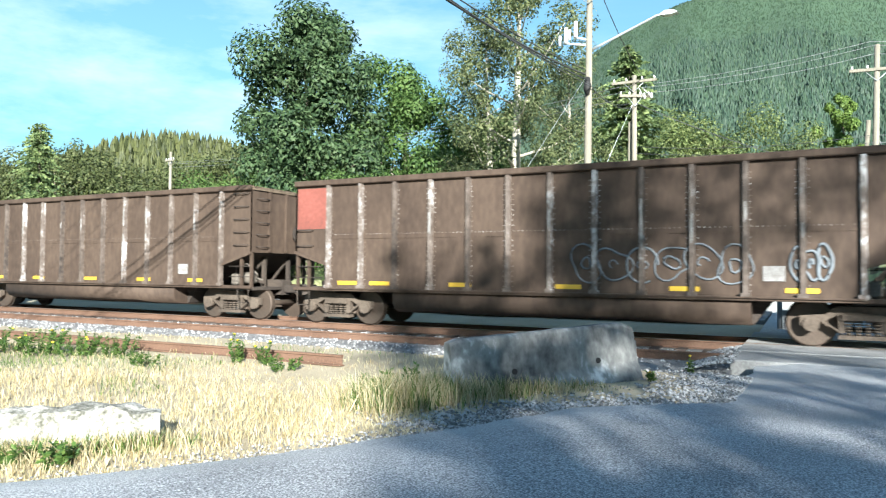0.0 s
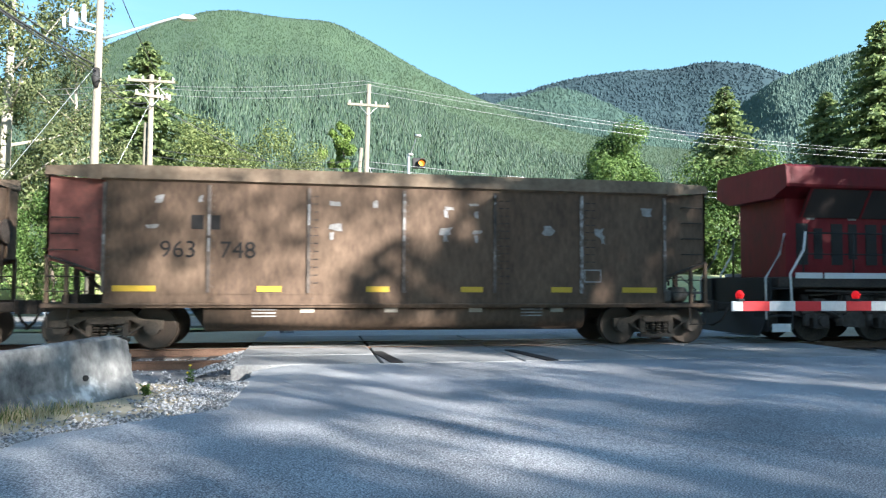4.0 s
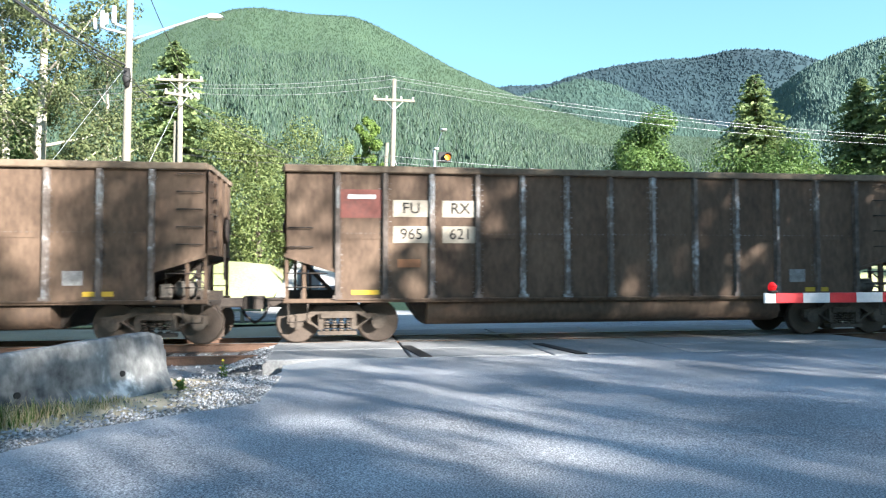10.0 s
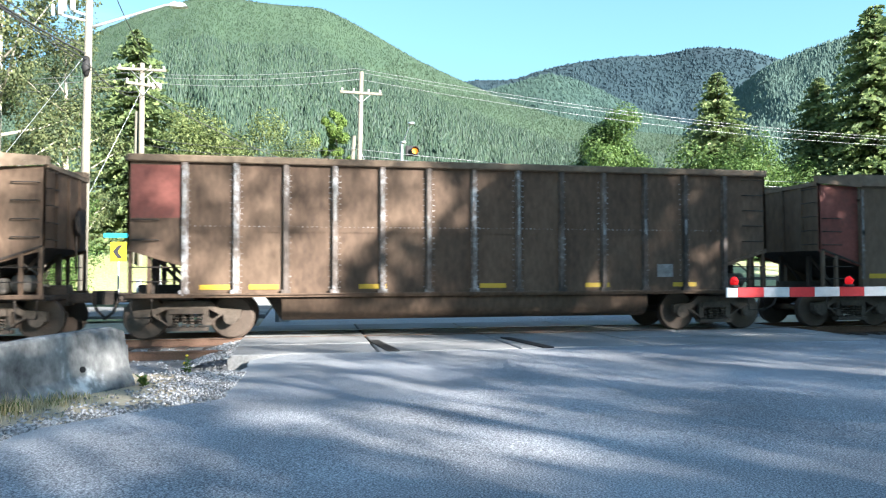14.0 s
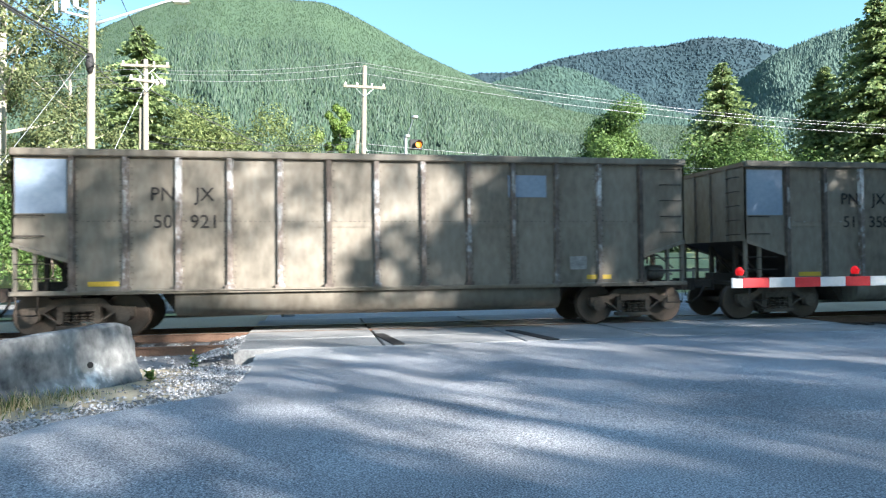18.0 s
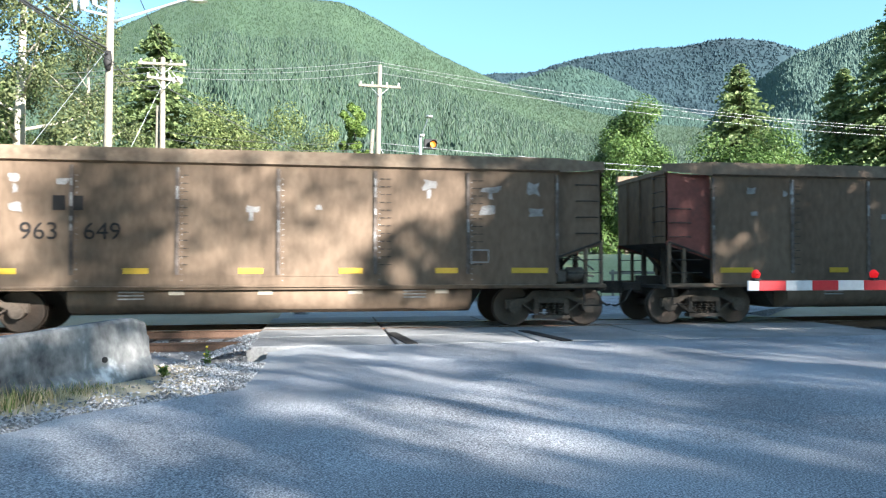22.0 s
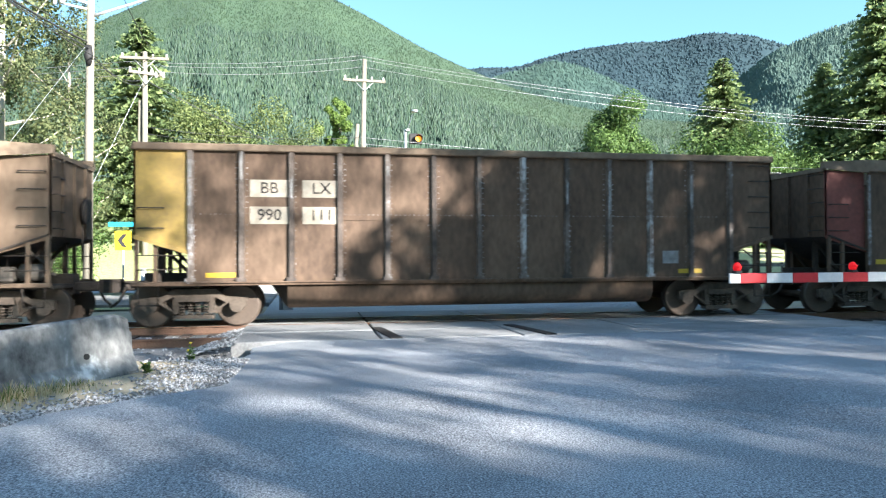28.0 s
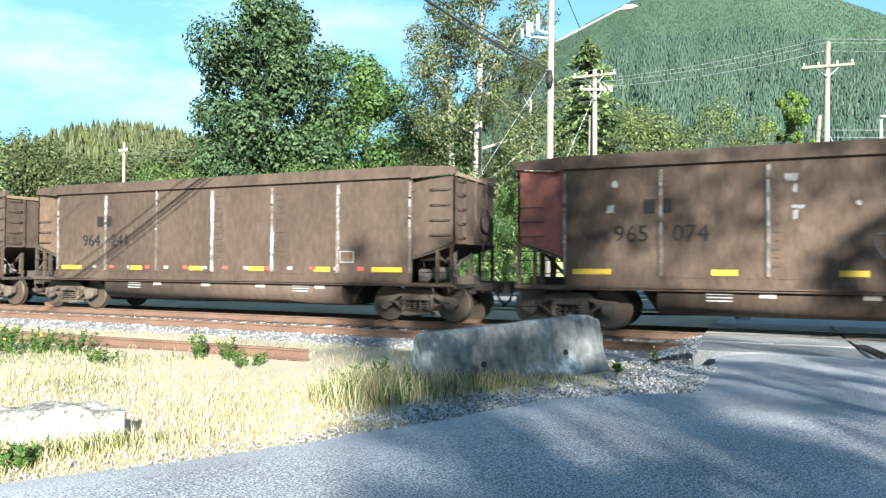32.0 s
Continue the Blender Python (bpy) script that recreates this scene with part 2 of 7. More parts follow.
M_PATCH = material("pale_number_patch", [(0.24, 0.2, 0.15), (0.34, 0.29, 0.225), (0.42, 0.37, 0.29)], scale=4, rough=0.8, bump=0, blotch=3)
M_GRAFFITI = material("pale_spray_paint", [(0.11, 0.125, 0.135), (0.2, 0.22, 0.235)], scale=5, rough=0.7, bump=0)
M_LOCO = material("locomotive_red", [(0.06, 0.012, 0.012), (0.14, 0.011, 0.014), (0.19, 0.017, 0.02)], scale=1.4, rough=0.55, bump=0.06, blotch=0.7, stretch=(1, 1, 0.4), spec=0.22)
M_LOCODK = material("locomotive_grime", [(0.03, 0.022, 0.018), (0.06, 0.045, 0.036), (0.1, 0.075, 0.06)], scale=2, rough=0.8, bump=0.15, blotch=0.8)
M_WHITE = material("white_paint", [(0.5, 0.49, 0.47), (0.68, 0.67, 0.65)], scale=3, rough=0.55, bump=0.05)
M_GOLD = material("cream_lettering", [(0.16, 0.06, 0.04), (0.4, 0.3, 0.17), (0.56, 0.48, 0.32), (0.66, 0.57, 0.38)], scale=3, rough=0.6, bump=0, blotch=2.6, grain=0.5, span=(0.36, 0.62))
M_BLACK = material("black_paint", [(0.011, 0.01, 0.01), (0.026, 0.024, 0.022)], rough=0.7, bump=0.05)
M_GLASS = material("dark_window_glass", [(0.02, 0.03, 0.045), (0.03, 0.045, 0.06)], rough=0.05, bump=0, spec=0.8)
M_POLE = material("weathered_pole_wood", [(0.12, 0.105, 0.078), (0.2, 0.178, 0.135), (0.28, 0.25, 0.195)], scale=4, rough=0.9, bump=0.4, stretch=(6, 6, 0.5))
M_GALV = material("galvanised_steel", [(0.4, 0.42, 0.43), (0.6, 0.61, 0.62)], scale=5, rough=0.45, metal=0.6, bump=0.05)
M_WIRE = material("cable", [(0.03, 0.03, 0.03), (0.05, 0.05, 0.05)], rough=0.6, bump=0)
M_BRIGHTWIRE = material("aluminium_conductor", [(0.2, 0.2, 0.2), (0.28, 0.28, 0.28)], rough=0.4, metal=0.5, bump=0)
M_BARK = material("bark", [(0.07, 0.055, 0.04), (0.16, 0.13, 0.1)], scale=5, rough=0.95, bump=0.6, stretch=(4, 4, 0.8))
M_PALEBARK = material("pale_bark", [(0.25, 0.22, 0.17), (0.42, 0.38, 0.3)], scale=5, rough=0.9, bump=0.4, stretch=(4, 4, 0.8))
M_LEAF_MAPLE = leafy("maple_leaves", [(0.03, 0.055, 0.025), (0.06, 0.105, 0.04), (0.11, 0.16, 0.07)])
M_LEAF_BRIGHT = leafy("bright_leaves", [(0.04, 0.08, 0.02), (0.085, 0.15, 0.038), (0.14, 0.21, 0.06)])
M_LEAF_YELLOW = leafy("cottonwood_leaves", [(0.07, 0.1, 0.03), (0.135, 0.17, 0.055), (0.21, 0.245, 0.09)])
M_LEAF_LIME = leafy("lime_green_leaves", [(0.07, 0.12, 0.02), (0.13, 0.2, 0.04), (0.2, 0.28, 0.07)])
M_LEAF_OLIVE = leafy("olive_leaves", [(0.045, 0.06, 0.022), (0.085, 0.105, 0.036), (0.14, 0.155, 0.06)])
M_LEAF_COTTON = leafy("sparse_cottonwood_leaves", [(0.05, 0.07, 0.03), (0.105, 0.13, 0.052), (0.19, 0.205, 0.09)])
M_NEEDLE = leafy("fir_needles", [(0.085, 0.125, 0.055), (0.16, 0.215, 0.085), (0.25, 0.305, 0.12)])
# conifer green lifted paler and bluer, standing in for haze on the lower hill
M_FOREST = leafy("hillside_conifers", [(0.043, 0.077, 0.054), (0.058, 0.1, 0.064), (0.075, 0.12, 0.07)], scale=0.002)
M_YOUNG = leafy("young_hillside_growth", [(0.03, 0.058, 0.032), (0.041, 0.074, 0.038), (0.053, 0.088, 0.042)], scale=0.002)
M_HILL = material("forested_hillside", [(0.028, 0.054, 0.031), (0.038, 0.069, 0.036), (0.05, 0.083, 0.041)], scale=0.01, rough=0.95, bump=0, blotch=0.006)
# far forest greens shifted blue: distance haze is put into the base colour
M_FARHILL = material("haze_blue_forest", [(0.012, 0.027, 0.036), (0.02, 0.042, 0.051), (0.031, 0.058, 0.064)], scale=0.006, rough=0.95, bump=0, blotch=0.003)
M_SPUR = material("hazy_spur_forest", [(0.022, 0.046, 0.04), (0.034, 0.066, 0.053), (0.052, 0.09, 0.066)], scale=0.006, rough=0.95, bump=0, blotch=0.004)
# slope green made paler and bluer, so that its colour carries the haze
M_SLOPE = material("haze_paled_slope_forest", [(0.05, 0.085, 0.075), (0.07, 0.112, 0.09), (0.095, 0.14, 0.105)], scale=0.006, rough=0.95, bump=0, blotch=0.004)
M_LOWTREES = leafy("olive_woodland", [(0.05, 0.06, 0.022), (0.09, 0.1, 0.036), (0.13, 0.14, 0.05)], scale=0.01)
M_LOWWOOD = material("wooded_bank", [(0.05, 0.06, 0.025), (0.09, 0.1, 0.04)], scale=0.05, rough=0.95, bump=0, blotch=0.02)
M_DRYGRASS = leafy("dry_grass", [(0.36, 0.28, 0.14), (0.53, 0.44, 0.25), (0.66, 0.58, 0.38)], scale=0.6)
M_GREENGRASS = leafy("green_grass", [(0.05, 0.09, 0.02), (0.1, 0.16, 0.035), (0.19, 0.25, 0.07)], scale=0.6)
M_POST = material("worn_car_post", [(0.04, 0.03, 0.024), (0.085, 0.064, 0.05), (0.15, 0.12, 0.1), (0.46, 0.45, 0.44)], scale=2.2, rough=0.75, bump=0.2, blotch=1.7, stretch=(1, 1, 0.8), obj=0.25)
# dusty chord, paler still: sun on its upward slope is put into the colour
M_CHORD = material("dusty_sunlit_chord", [(0.085, 0.056, 0.038), (0.155, 0.11, 0.073), (0.24, 0.18, 0.122)], scale=1.6, rough=0.9, bump=0.15, blotch=0.8)

# ---------------------------------------------------------------- mesh helpers
def mesh_of(name, bm, mat):
    me = bpy.data.meshes.new(name)
    bm.to_mesh(me)
    bm.free()
    for x in (mat if isinstance(mat, (list, tuple)) else [mat]):
        me.materials.append(x)
    return me


def part(name, bm, mat, parent=None, label="", at=None):
    ob = new(name, mesh_of(name, bm, mat))
    if parent is not None:
        ob.parent = parent
    if at is not None:
        ob.matrix_basis = at
    return tagged(ob, label=label)


def share(name, me, parent, at):
    ob = new(name, me)
    ob.parent = parent
    ob.matrix_basis = at
    return ob


def empty(name, at=None, label="", category="", group="", kind=""):
    ob = new(name)
    ob.empty_display_size = 0.2
    if at is not None:
        ob.matrix_basis = at
    return tagged(ob, label, category, group, kind)


def box(bm, x0, x1, y0, y1, z0, z1, mi=0):
    v = [bm.verts.new(p) for p in ((x0, y0, z0), (x1, y0, z0), (x1, y1, z0), (x0, y1, z0), (x0, y0, z1), (x1, y0, z1), (x1, y1, z1), (x0, y1, z1))]
    for f in ((3, 2, 1, 0), (4, 5, 6, 7), (0, 1, 5, 4), (1, 2, 6, 5), (2, 3, 7, 6), (3, 0, 4, 7)):
        bm.faces.new([v[i] for i in f]).material_index = mi
    return bm


def rbox(bm, x0, x1, y0, y1, z0, z1, r=0.02, seg=2):
    b = bmesh.new()
    box(b, x0, x1, y0, y1, z0, z1)
    bmesh.ops.bevel(b, geom=b.edges[:], offset=r, segments=seg, profile=0.5, affect="EDGES")
    add(bm, b)
    return bm


def add(bm, other, m=None):
    """Copy the faces of another bmesh into bm."""
    vs = {}
    for v in other.verts:
        vs[v] = bm.verts.new(m @ v.co if m else v.co)
    for f in other.faces:
        g = bm.faces.new([vs[v] for v in f.verts])
        g.material_index, g.smooth = f.material_index, f.smooth
    other.free()


def prism(bm, outline, a, b, axis="y", mi=0):
    """A polygon (u, v) drawn across an axis and stretched from a to b along it."""
    def place(u, v, w):
        return {"y": (u, w, v), "x": (w, u, v), "z": (u, v, w)}[axis]
    lo, hi = [bm.verts.new(place(u, v, a)) for u, v in outline], [bm.verts.new(place(u, v, b)) for u, v in outline]
    n = len(outline)
    fs = [bm.faces.new(lo[::-1]), bm.faces.new(hi)]
    for i in range(n):
        fs.append(bm.faces.new((lo[i], lo[(i + 1) % n], hi[(i + 1) % n], hi[i])))
    for f in fs:
        f.material_index = mi
    bmesh.ops.recalc_face_normals(bm, faces=fs)
    return bm


def tube(bm, pts, radii, sides=8, cap=True, mi=0):
    """A round bar through the points, with a radius at each."""
    rings = []
    pts = [Vector(p) for p in pts]
    if not isinstance(radii, (list, tuple)):
        radii = [radii] * len(pts)
    for i, p in enumerate(pts):
        way = (pts[min(i + 1, len(pts) - 1)] - pts[max(i - 1, 0)]).normalized()
        up = Vector((0, 0, 1)) if abs(way.z) < 0.9 else Vector((1, 0, 0))
        u = way.cross(up).normalized()
        w = u.cross(way)
        rings.append([bm.verts.new(p + radii[i] * (math.cos(k * math.tau / sides) * u + math.sin(k * math.tau / sides) * w)) for k in range(sides)])
    for a, b in zip(rings, rings[1:]):
        for k in range(sides):
            f = bm.faces.new((a[k], a[(k + 1) % sides], b[(k + 1) % sides], b[k]))
            f.smooth, f.material_index = True, mi
    if cap:
        bm.faces.new(rings[0][::-1]).material_index = mi
        bm.faces.new(rings[-1]).material_index = mi
    return bm


def disc(bm, c, r, depth, axis="y", sides=20, mi=0):
    c = Vector(c)
    a = Vector({"x": (1, 0, 0), "y": (0, 1, 0), "z": (0, 0, 1)}[axis]) * depth / 2
    return tube(bm, [c - a, c + a], r, sides, True, mi)


def lettering(text, size, thick=0.004):
    """Flat letters of the built-in font as a mesh, standing in the xz plane and facing -y."""
    cu = bpy.data.curves.new("letters", "FONT")
    cu.body, cu.size, cu.extrude, cu.align_x, cu.align_y = text, size, thick, "CENTER", "CENTER"
    cu.resolution_u = 3
    ob = bpy.data.objects.new("letters", cu)
    me = bpy.data.meshes.new_from_object(ob)
    me.transform(Matrix.Rotation(radians(90), 4, "X"))
    bm = bmesh.new()
    bm.from_mesh(me)
    bpy.data.objects.remove(ob)
    bpy.data.meshes.remove(me)
    return bm


def rnd(a, b):
    return random.uniform(a, b)

# ---------------------------------------------------------------- ground, road, track
TRACK_Y = 17.3


def smooth(a, b, x):
    t = min(1.0, max(0.0, (x - a) / (b - a)))
    return t * t * (3 - 2 * t)


def ground_z(x, y):
    z = -0.06 - 0.10 * smooth(-2, -6, x) * smooth(14, 8, y)
    z -= 0.14 * smooth(11.6, 13.0, y) * (1 - smooth(20.5, 22.5, y))
    z += 0.05 * noise.noise((x * 0.35, y * 0.35, 0)) + 0.02 * noise.noise((x * 1.7, y * 1.7, 3))
    return z - 0.05


def grid_sheet(xs, ys, height):
    bm = bmesh.new()
    rows = [[bm.verts.new((x, y, height(x, y))) for x in xs] for y in ys]
    for a, b in zip(rows, rows[1:]):
        for i in range(len(xs) - 1):
            bm.faces.new((a[i], a[i + 1], b[i + 1], b[i])).smooth = True
    return bm


def steps(*spans):
    out = []
    for a, b, d in spans:
        n = max(1, round((b - a) / d))
        out += [a + (b - a) * i / n for i in range(n)]
    return out + [spans[-1][1]]


xs = steps((-3500, -400, 775), (-400, -60, 34), (-60, -20, 2), (-20, 18, 0.5), (18, 60, 3), (60, 400, 34), (400, 3500, 775))
ys = steps((-3500, -400, 775), (-400, -40, 36), (-40, -2, 4), (-2, 24, 0.5), (24, 80, 4), (80, 400, 40), (400, 3500, 775))
ground = part("ground", grid_sheet(xs, ys, ground_z), M_SOIL)
tagged(ground, "dry earth and verge soil beside the railway", "ground", kind="structure")

# verge line of the asphalt, from far behind the camera on the grass side up to the crossing
EDGE = [(-40, -27), (-14, -5.5), (-6.0, 2.5), (-5.0, 3.45), (-4.05, 4.65), (-3.15, 6.25), (-2.3, 8.2), (-0.75, 9.4), (-0.62, 12.9)]


def edge_x(y):
    for (x0, y0), (x1, y1) in zip(EDGE, EDGE[1:]):
        if y0 <= y <= y1:
            return x0 + (x1 - x0) * (y - y0) / (y1 - y0)
    return EDGE[0][0] if y < EDGE[0][1] else EDGE[-1][0]


def asphalt():
    bm = bmesh.new()
    rows = []
    for y in steps((-27, -4, 1.5), (-4, 13.2, 0.2)):
        e = edge_x(y) + 0.09 * noise.noise((0, y * 2.3, 7)) + 0.04 * noise.noise((0, y * 9, 2))
        row = []
        for i, u in enumerate((0, 0.03, 0.1, 0.2, 0.35, 0.5, 0.75, 1.0)):
            x = e + (23 - e) * u
            z = 0.012 * noise.noise((x * 0.5, y * 0.5, 1))
            row.append(bm.verts.new((x, y, z - (0.10 if i == 0 else 0.0) - 0.01)))
        rows.append(row)
    for a, b in zip(rows, rows[1:]):
        for i in range(len(a) - 1):
            bm.faces.new((a[i], a[i + 1], b[i + 1], b[i])).smooth = True
    return bm


tagged(part("road", asphalt(), M_ASPHALT), "worn grey asphalt road leading up to the level crossing", "road", kind="structure")
bm = bmesh.new()
prism(bm, [(-0.9, 19.9), (13, 19.9), (17, 23.4), (75, 25), (75, 31), (14, 30.7), (-0.98, 30.7)], -0.3, -0.015, "z")
tagged(part("far_road", bm, M_ASPHALT), "grey asphalt road beyond the tracks", "road", kind="structure")

# ballast bed and loose stones
bm = bmesh.new()
for x0, x1 in ((-140, -1.0), (12.6, 140)):
    prism(bm, [(12.3, -0.45), (13.3, -0.20), (20.6, -0.20), (22.0, -0.5)], x0, x1, "x")
tagged(part("ballast_bed", bm, M_BALLAST), "grey crushed stone bed under the rails", "ballast", kind="structure")


def stone(bm, c, r):
    vs = [bm.verts.new((c[0] + r * rnd(.7, 1.2) * dx, c[1] + r * rnd(.7, 1.2) * dy, c[2] + r * rnd(.5, 1) * dz))
          for dx, dy, dz in ((1, 0, 0), (0, 1, 0), (-1, 0, 0), (0, -1, 0), (0, 0, 0.9), (0, 0, -0.6))]
    for a, b in ((0, 1), (1, 2), (2, 3), (3, 0)):
        bm.faces.new((vs[a], vs[b], vs[4]))
        bm.faces.new((vs[b], vs[a], vs[5]))


rng = random.Random(5)
bm = bmesh.new()
for i in range(9000):
    x = rng.uniform(-34, -1.0)
    y = rng.uniform(11.4, 16.2)
    stone(bm, (x, y, -0.2 if y > 13.2 else -0.2 - 0.1 * (13.2 - y)), rng.uniform(0.02, 0.045))
for i in range(5200):
    y = rng.uniform(6.5, 13.2)
    x = edge_x(y) - abs(rng.gauss(0, 0.55)) + 0.1
    stone(bm, (x, y, ground_z(x, y) + 0.015), rng.uniform(0.012, 0.035))
for i in range(1400):
    x, y = rng.uniform(-2.1, -0.95), rng.uniform(12.9, 16.0)
    stone(bm, (x, y, -0.27 + 0.24 * smooth(-2.1, -1.0, x)), rng.uniform(0.02, 0.045))
for i in range(1500):
    y = rng.uniform(2.5, 8)
    x = edge_x(y) - abs(rng.gauss(0, 0.3)) + 0.12
    stone(bm, (x, y, ground_z(x, y) + 0.03), rng.uniform(0.008, 0.022))
tagged(part("loose_gravel", bm, M_BALLAST), "loose grey gravel along the track and road edge", "gravel", kind="stuff")


def rail_mesh(x0, x1):
    bm = bmesh.new()
    half = [(0.075, -0.185), (0.075, -0.172), (0.012, -0.155), (0.010, -0.045), (0.036, -0.035), (0.036, -0.006), (0.028, 0.0)]
    prism(bm, half + [(-a, b) for a, b in half[::-1]], x0, x1, "x")
    for f in bm.faces:
        c = f.calc_center_median()
        f.material_index = 1 if c.z > -0.008 else 0
    return bm


for y, name, x0, x1, lab in ((TRACK_Y - 0.7525, "rail", -160, 160, "worn steel running rail with rusty web"), (TRACK_Y + 0.7525, "rail", -160, 160, "worn steel running rail with rusty web"),
                             (14.35, "spare_rail", -60, -1.0, "rusty spare rail lying beside the track"), (10.25, "spare_rail", -16.5, -6.85, "rusty loose rail end lying in dry grass")):
    m = [M_RAIL, M_RAILHEAD] if name == "rail" else [M_RAIL, M_RAIL]
    ob = part(name, rail_mesh(x0, x1), m, at=pose(0, y, 0 if name == "rail" else (-0.03 if y > 12 else 0.01)))
    tagged(ob, lab, "rail", kind="structure" if name == "rail" else "")
bm = bmesh.new()
rbox(bm, -0.11, 0.11, -1.3, 1.3, -0.35, -0.17, 0.01, 1)
tie_me = mesh_of("tie", bm, M_TIE)
track = empty("track_bed", label="dark timber ties under the rails", category="ties", kind="structure")
for i in range(150):
    x = -60 + i * 0.55
    if -1.2 < x < 12.4:
        continue
    share("tie", tie_me, track, pose(x, TRACK_Y, 0, 0, 0, rnd(-1, 1)))

# crossing: concrete panels between and beside the rails, with their joints
crossing = empty("level_crossing", label="pale concrete level crossing panels between the rails", category="crossing", kind="structure")
for y0, y1 in ((13.35, 14.9), (14.92, 16.46), (16.66, 17.29), (17.31, 17.94), (18.14, 19.9)):
    for k in range(5):
        x0 = -1.05 + k * 2.7
        bm = bmesh.new()
        rbox(bm, x0 + 0.02, x0 + 2.67, y0, y1, -0.3, -0.012 + 0.006 * rnd(-1, 1), 0.015, 1)
        part("panel", bm, M_PANEL, crossing)
for x0, x1, y0, y1 in ((1.62, 1.98, 13.3, 15.35), (4.5, 4.95, 13.3, 15.35)):
    bm = bmesh.new()
    prism(bm, [(x0, y1), (x0 + 0.22, y1), (x1 + 0.05, y0), (x1 - 0.17, y0)], -0.02, 0.004, "z")
    part("joint_strip", bm, M_BLACK, crossing, "dark tar joint strip")

# ---------------------------------------------------------------- train
PITCH = 16.18
HL, HC = 7.30, 6.17
CAR_MID = -0.33     # middle of a car, from the point that its way is counted at
WHEEL_R = 0.457
TURNING = []      # (car, wheelset, bogie x)
CARS = []         # (thing, x at the clip's start)


def wheelset_mesh(r, half):
    bm = bmesh.new()
    tube(bm, [(0, -half, 0), (0, half, 0)], 0.085, 10)
    for s in (-1, 1):
        y = s * 0.79
        tube(bm, [(0, y - 0.07, 0), (0, y - 0.065, 0), (0, y + 0.065, 0), (0, y + 0.07, 0)], [r - 0.03, r, r, r - 0.03], 28)
        tube(bm, [(0, y - s * 0.06, 0), (0, y - s * 0.085, 0)], [r + 0.028, r + 0.02], 28)
        tube(bm, [(0, s * (half - 0.12), 0), (0, s * half, 0)], [0.14, 0.12], 14)
        for k in range(3):
            a = k * math.tau / 3
            disc(bm, (0.06 * math.cos(a), s * half, 0.06 * math.sin(a)), 0.022, 0.03, "y", 6)
    return bm


def sideframe(bm, y, wb):
    """Cast frame of a freight bogie: a bridge over the spring window, with tension members down to the spring seat."""
    t = 0.07
    h = wb / 2
    prism(bm, [(-h - 0.2, 0.42), (-h - 0.2, 0.62), (-h + 0.25, 0.66), (-0.45, 0.82), (0.45, 0.82), (h - 0.25, 0.66), (h + 0.2, 0.62), (h + 0.2, 0.42), (h - 0.22, 0.52), (0.4, 0.66), (-0.4, 0.66), (-h + 0.22, 0.52)], y - t, y + t, "y")
    for s in (-1, 1):
        prism(bm, [(s * 0.28, 0.22), (s * (h - 0.2), 0.5), (s * (h - 0.12), 0.6), (s * 0.42, 0.36)], y - t, y + t, "y")
        box(bm, *sorted((s * 0.3, s * 0.42)), y - t, y + t, 0.3, 0.7)
        disc(bm, (s * h, y, WHEEL_R), 0.15, 0.24, "y", 12)
    box(bm, -0.42, 0.42, y - 0.12, y + 0.12, 0.18, 0.26)
    for i in range(4):
        x = -0.24 + 0.16 * i
        for j in range(5):
            tube(bm, [(x, y, 0.265 + 0.06 * j), (x, y, 0.285 + 0.06 * j), (x, y, 0.305 + 0.06 * j)], [0.045, 0.068, 0.045], 8)
    box(bm, -0.36, 0.36, y - 0.13, y + 0.13, 0.55, 0.67)


def bogie_mesh():
    bm = bmesh.new()
    for y in (-1.02, 1.02):
        sideframe(bm, y, 1.78)
    box(bm, -0.2, 0.2, -1.0, 1.0, 0.58, 0.8)
    disc(bm, (0, 0, 0.84), 0.25, 0.1, "z", 14)
    for s in (-1, 1):
        box(bm, s * 0.42 - 0.05, s * 0.42 + 0.05, -0.9, 0.9, 0.28, 0.42)
        for y in (-0.79, 0.79):
            box(bm, s * 0.40 - 0.05, s * 0.40 + 0.05, y - 0.07, y + 0.07, 0.28, 0.62)
    return bm


ME_WHEELSET = mesh_of("wheelset", wheelset_mesh(WHEEL_R, 1.12), M_WHEEL)
M_BOGIE = material("dusty_bogie_steel", [(0.035, 0.026, 0.019), (0.08, 0.06, 0.044), (0.135, 0.104, 0.078)], scale=3, rough=0.85, bump=0.3)
ME_BOGIE = mesh_of("bogie", bogie_mesh(), M_BOGIE)


def coupler_mesh():
    bm = bmesh.new()
    rbox(bm, 7.3, 7.85, -0.11, 0.11, 0.76, 0.98, 0.03, 1)
    prism(bm, [(7.85, -0.11), (8.0, -0.2), (8.1, -0.18), (8.09, 0.02), (8.02, 0.05), (8.14, 0.16), (8.02, 0.24), (7.85, 0.13)], 0.72, 1.02, "z")
    tube(bm, [(7.7, 0.35, 0.85), (7.85, 0.32, 0.55), (8.05, 0.2, 0.4), (8.1, 0.1, 0.42)], 0.03, 6)
    return bm


def grab(bm, a, b, out, r=0.012):
    """A bar held off the surface by two feet."""
    a, b, out = Vector(a), Vector(b), Vector(out)
    tube(bm, [a, a + out, b + out, b], r, 5)


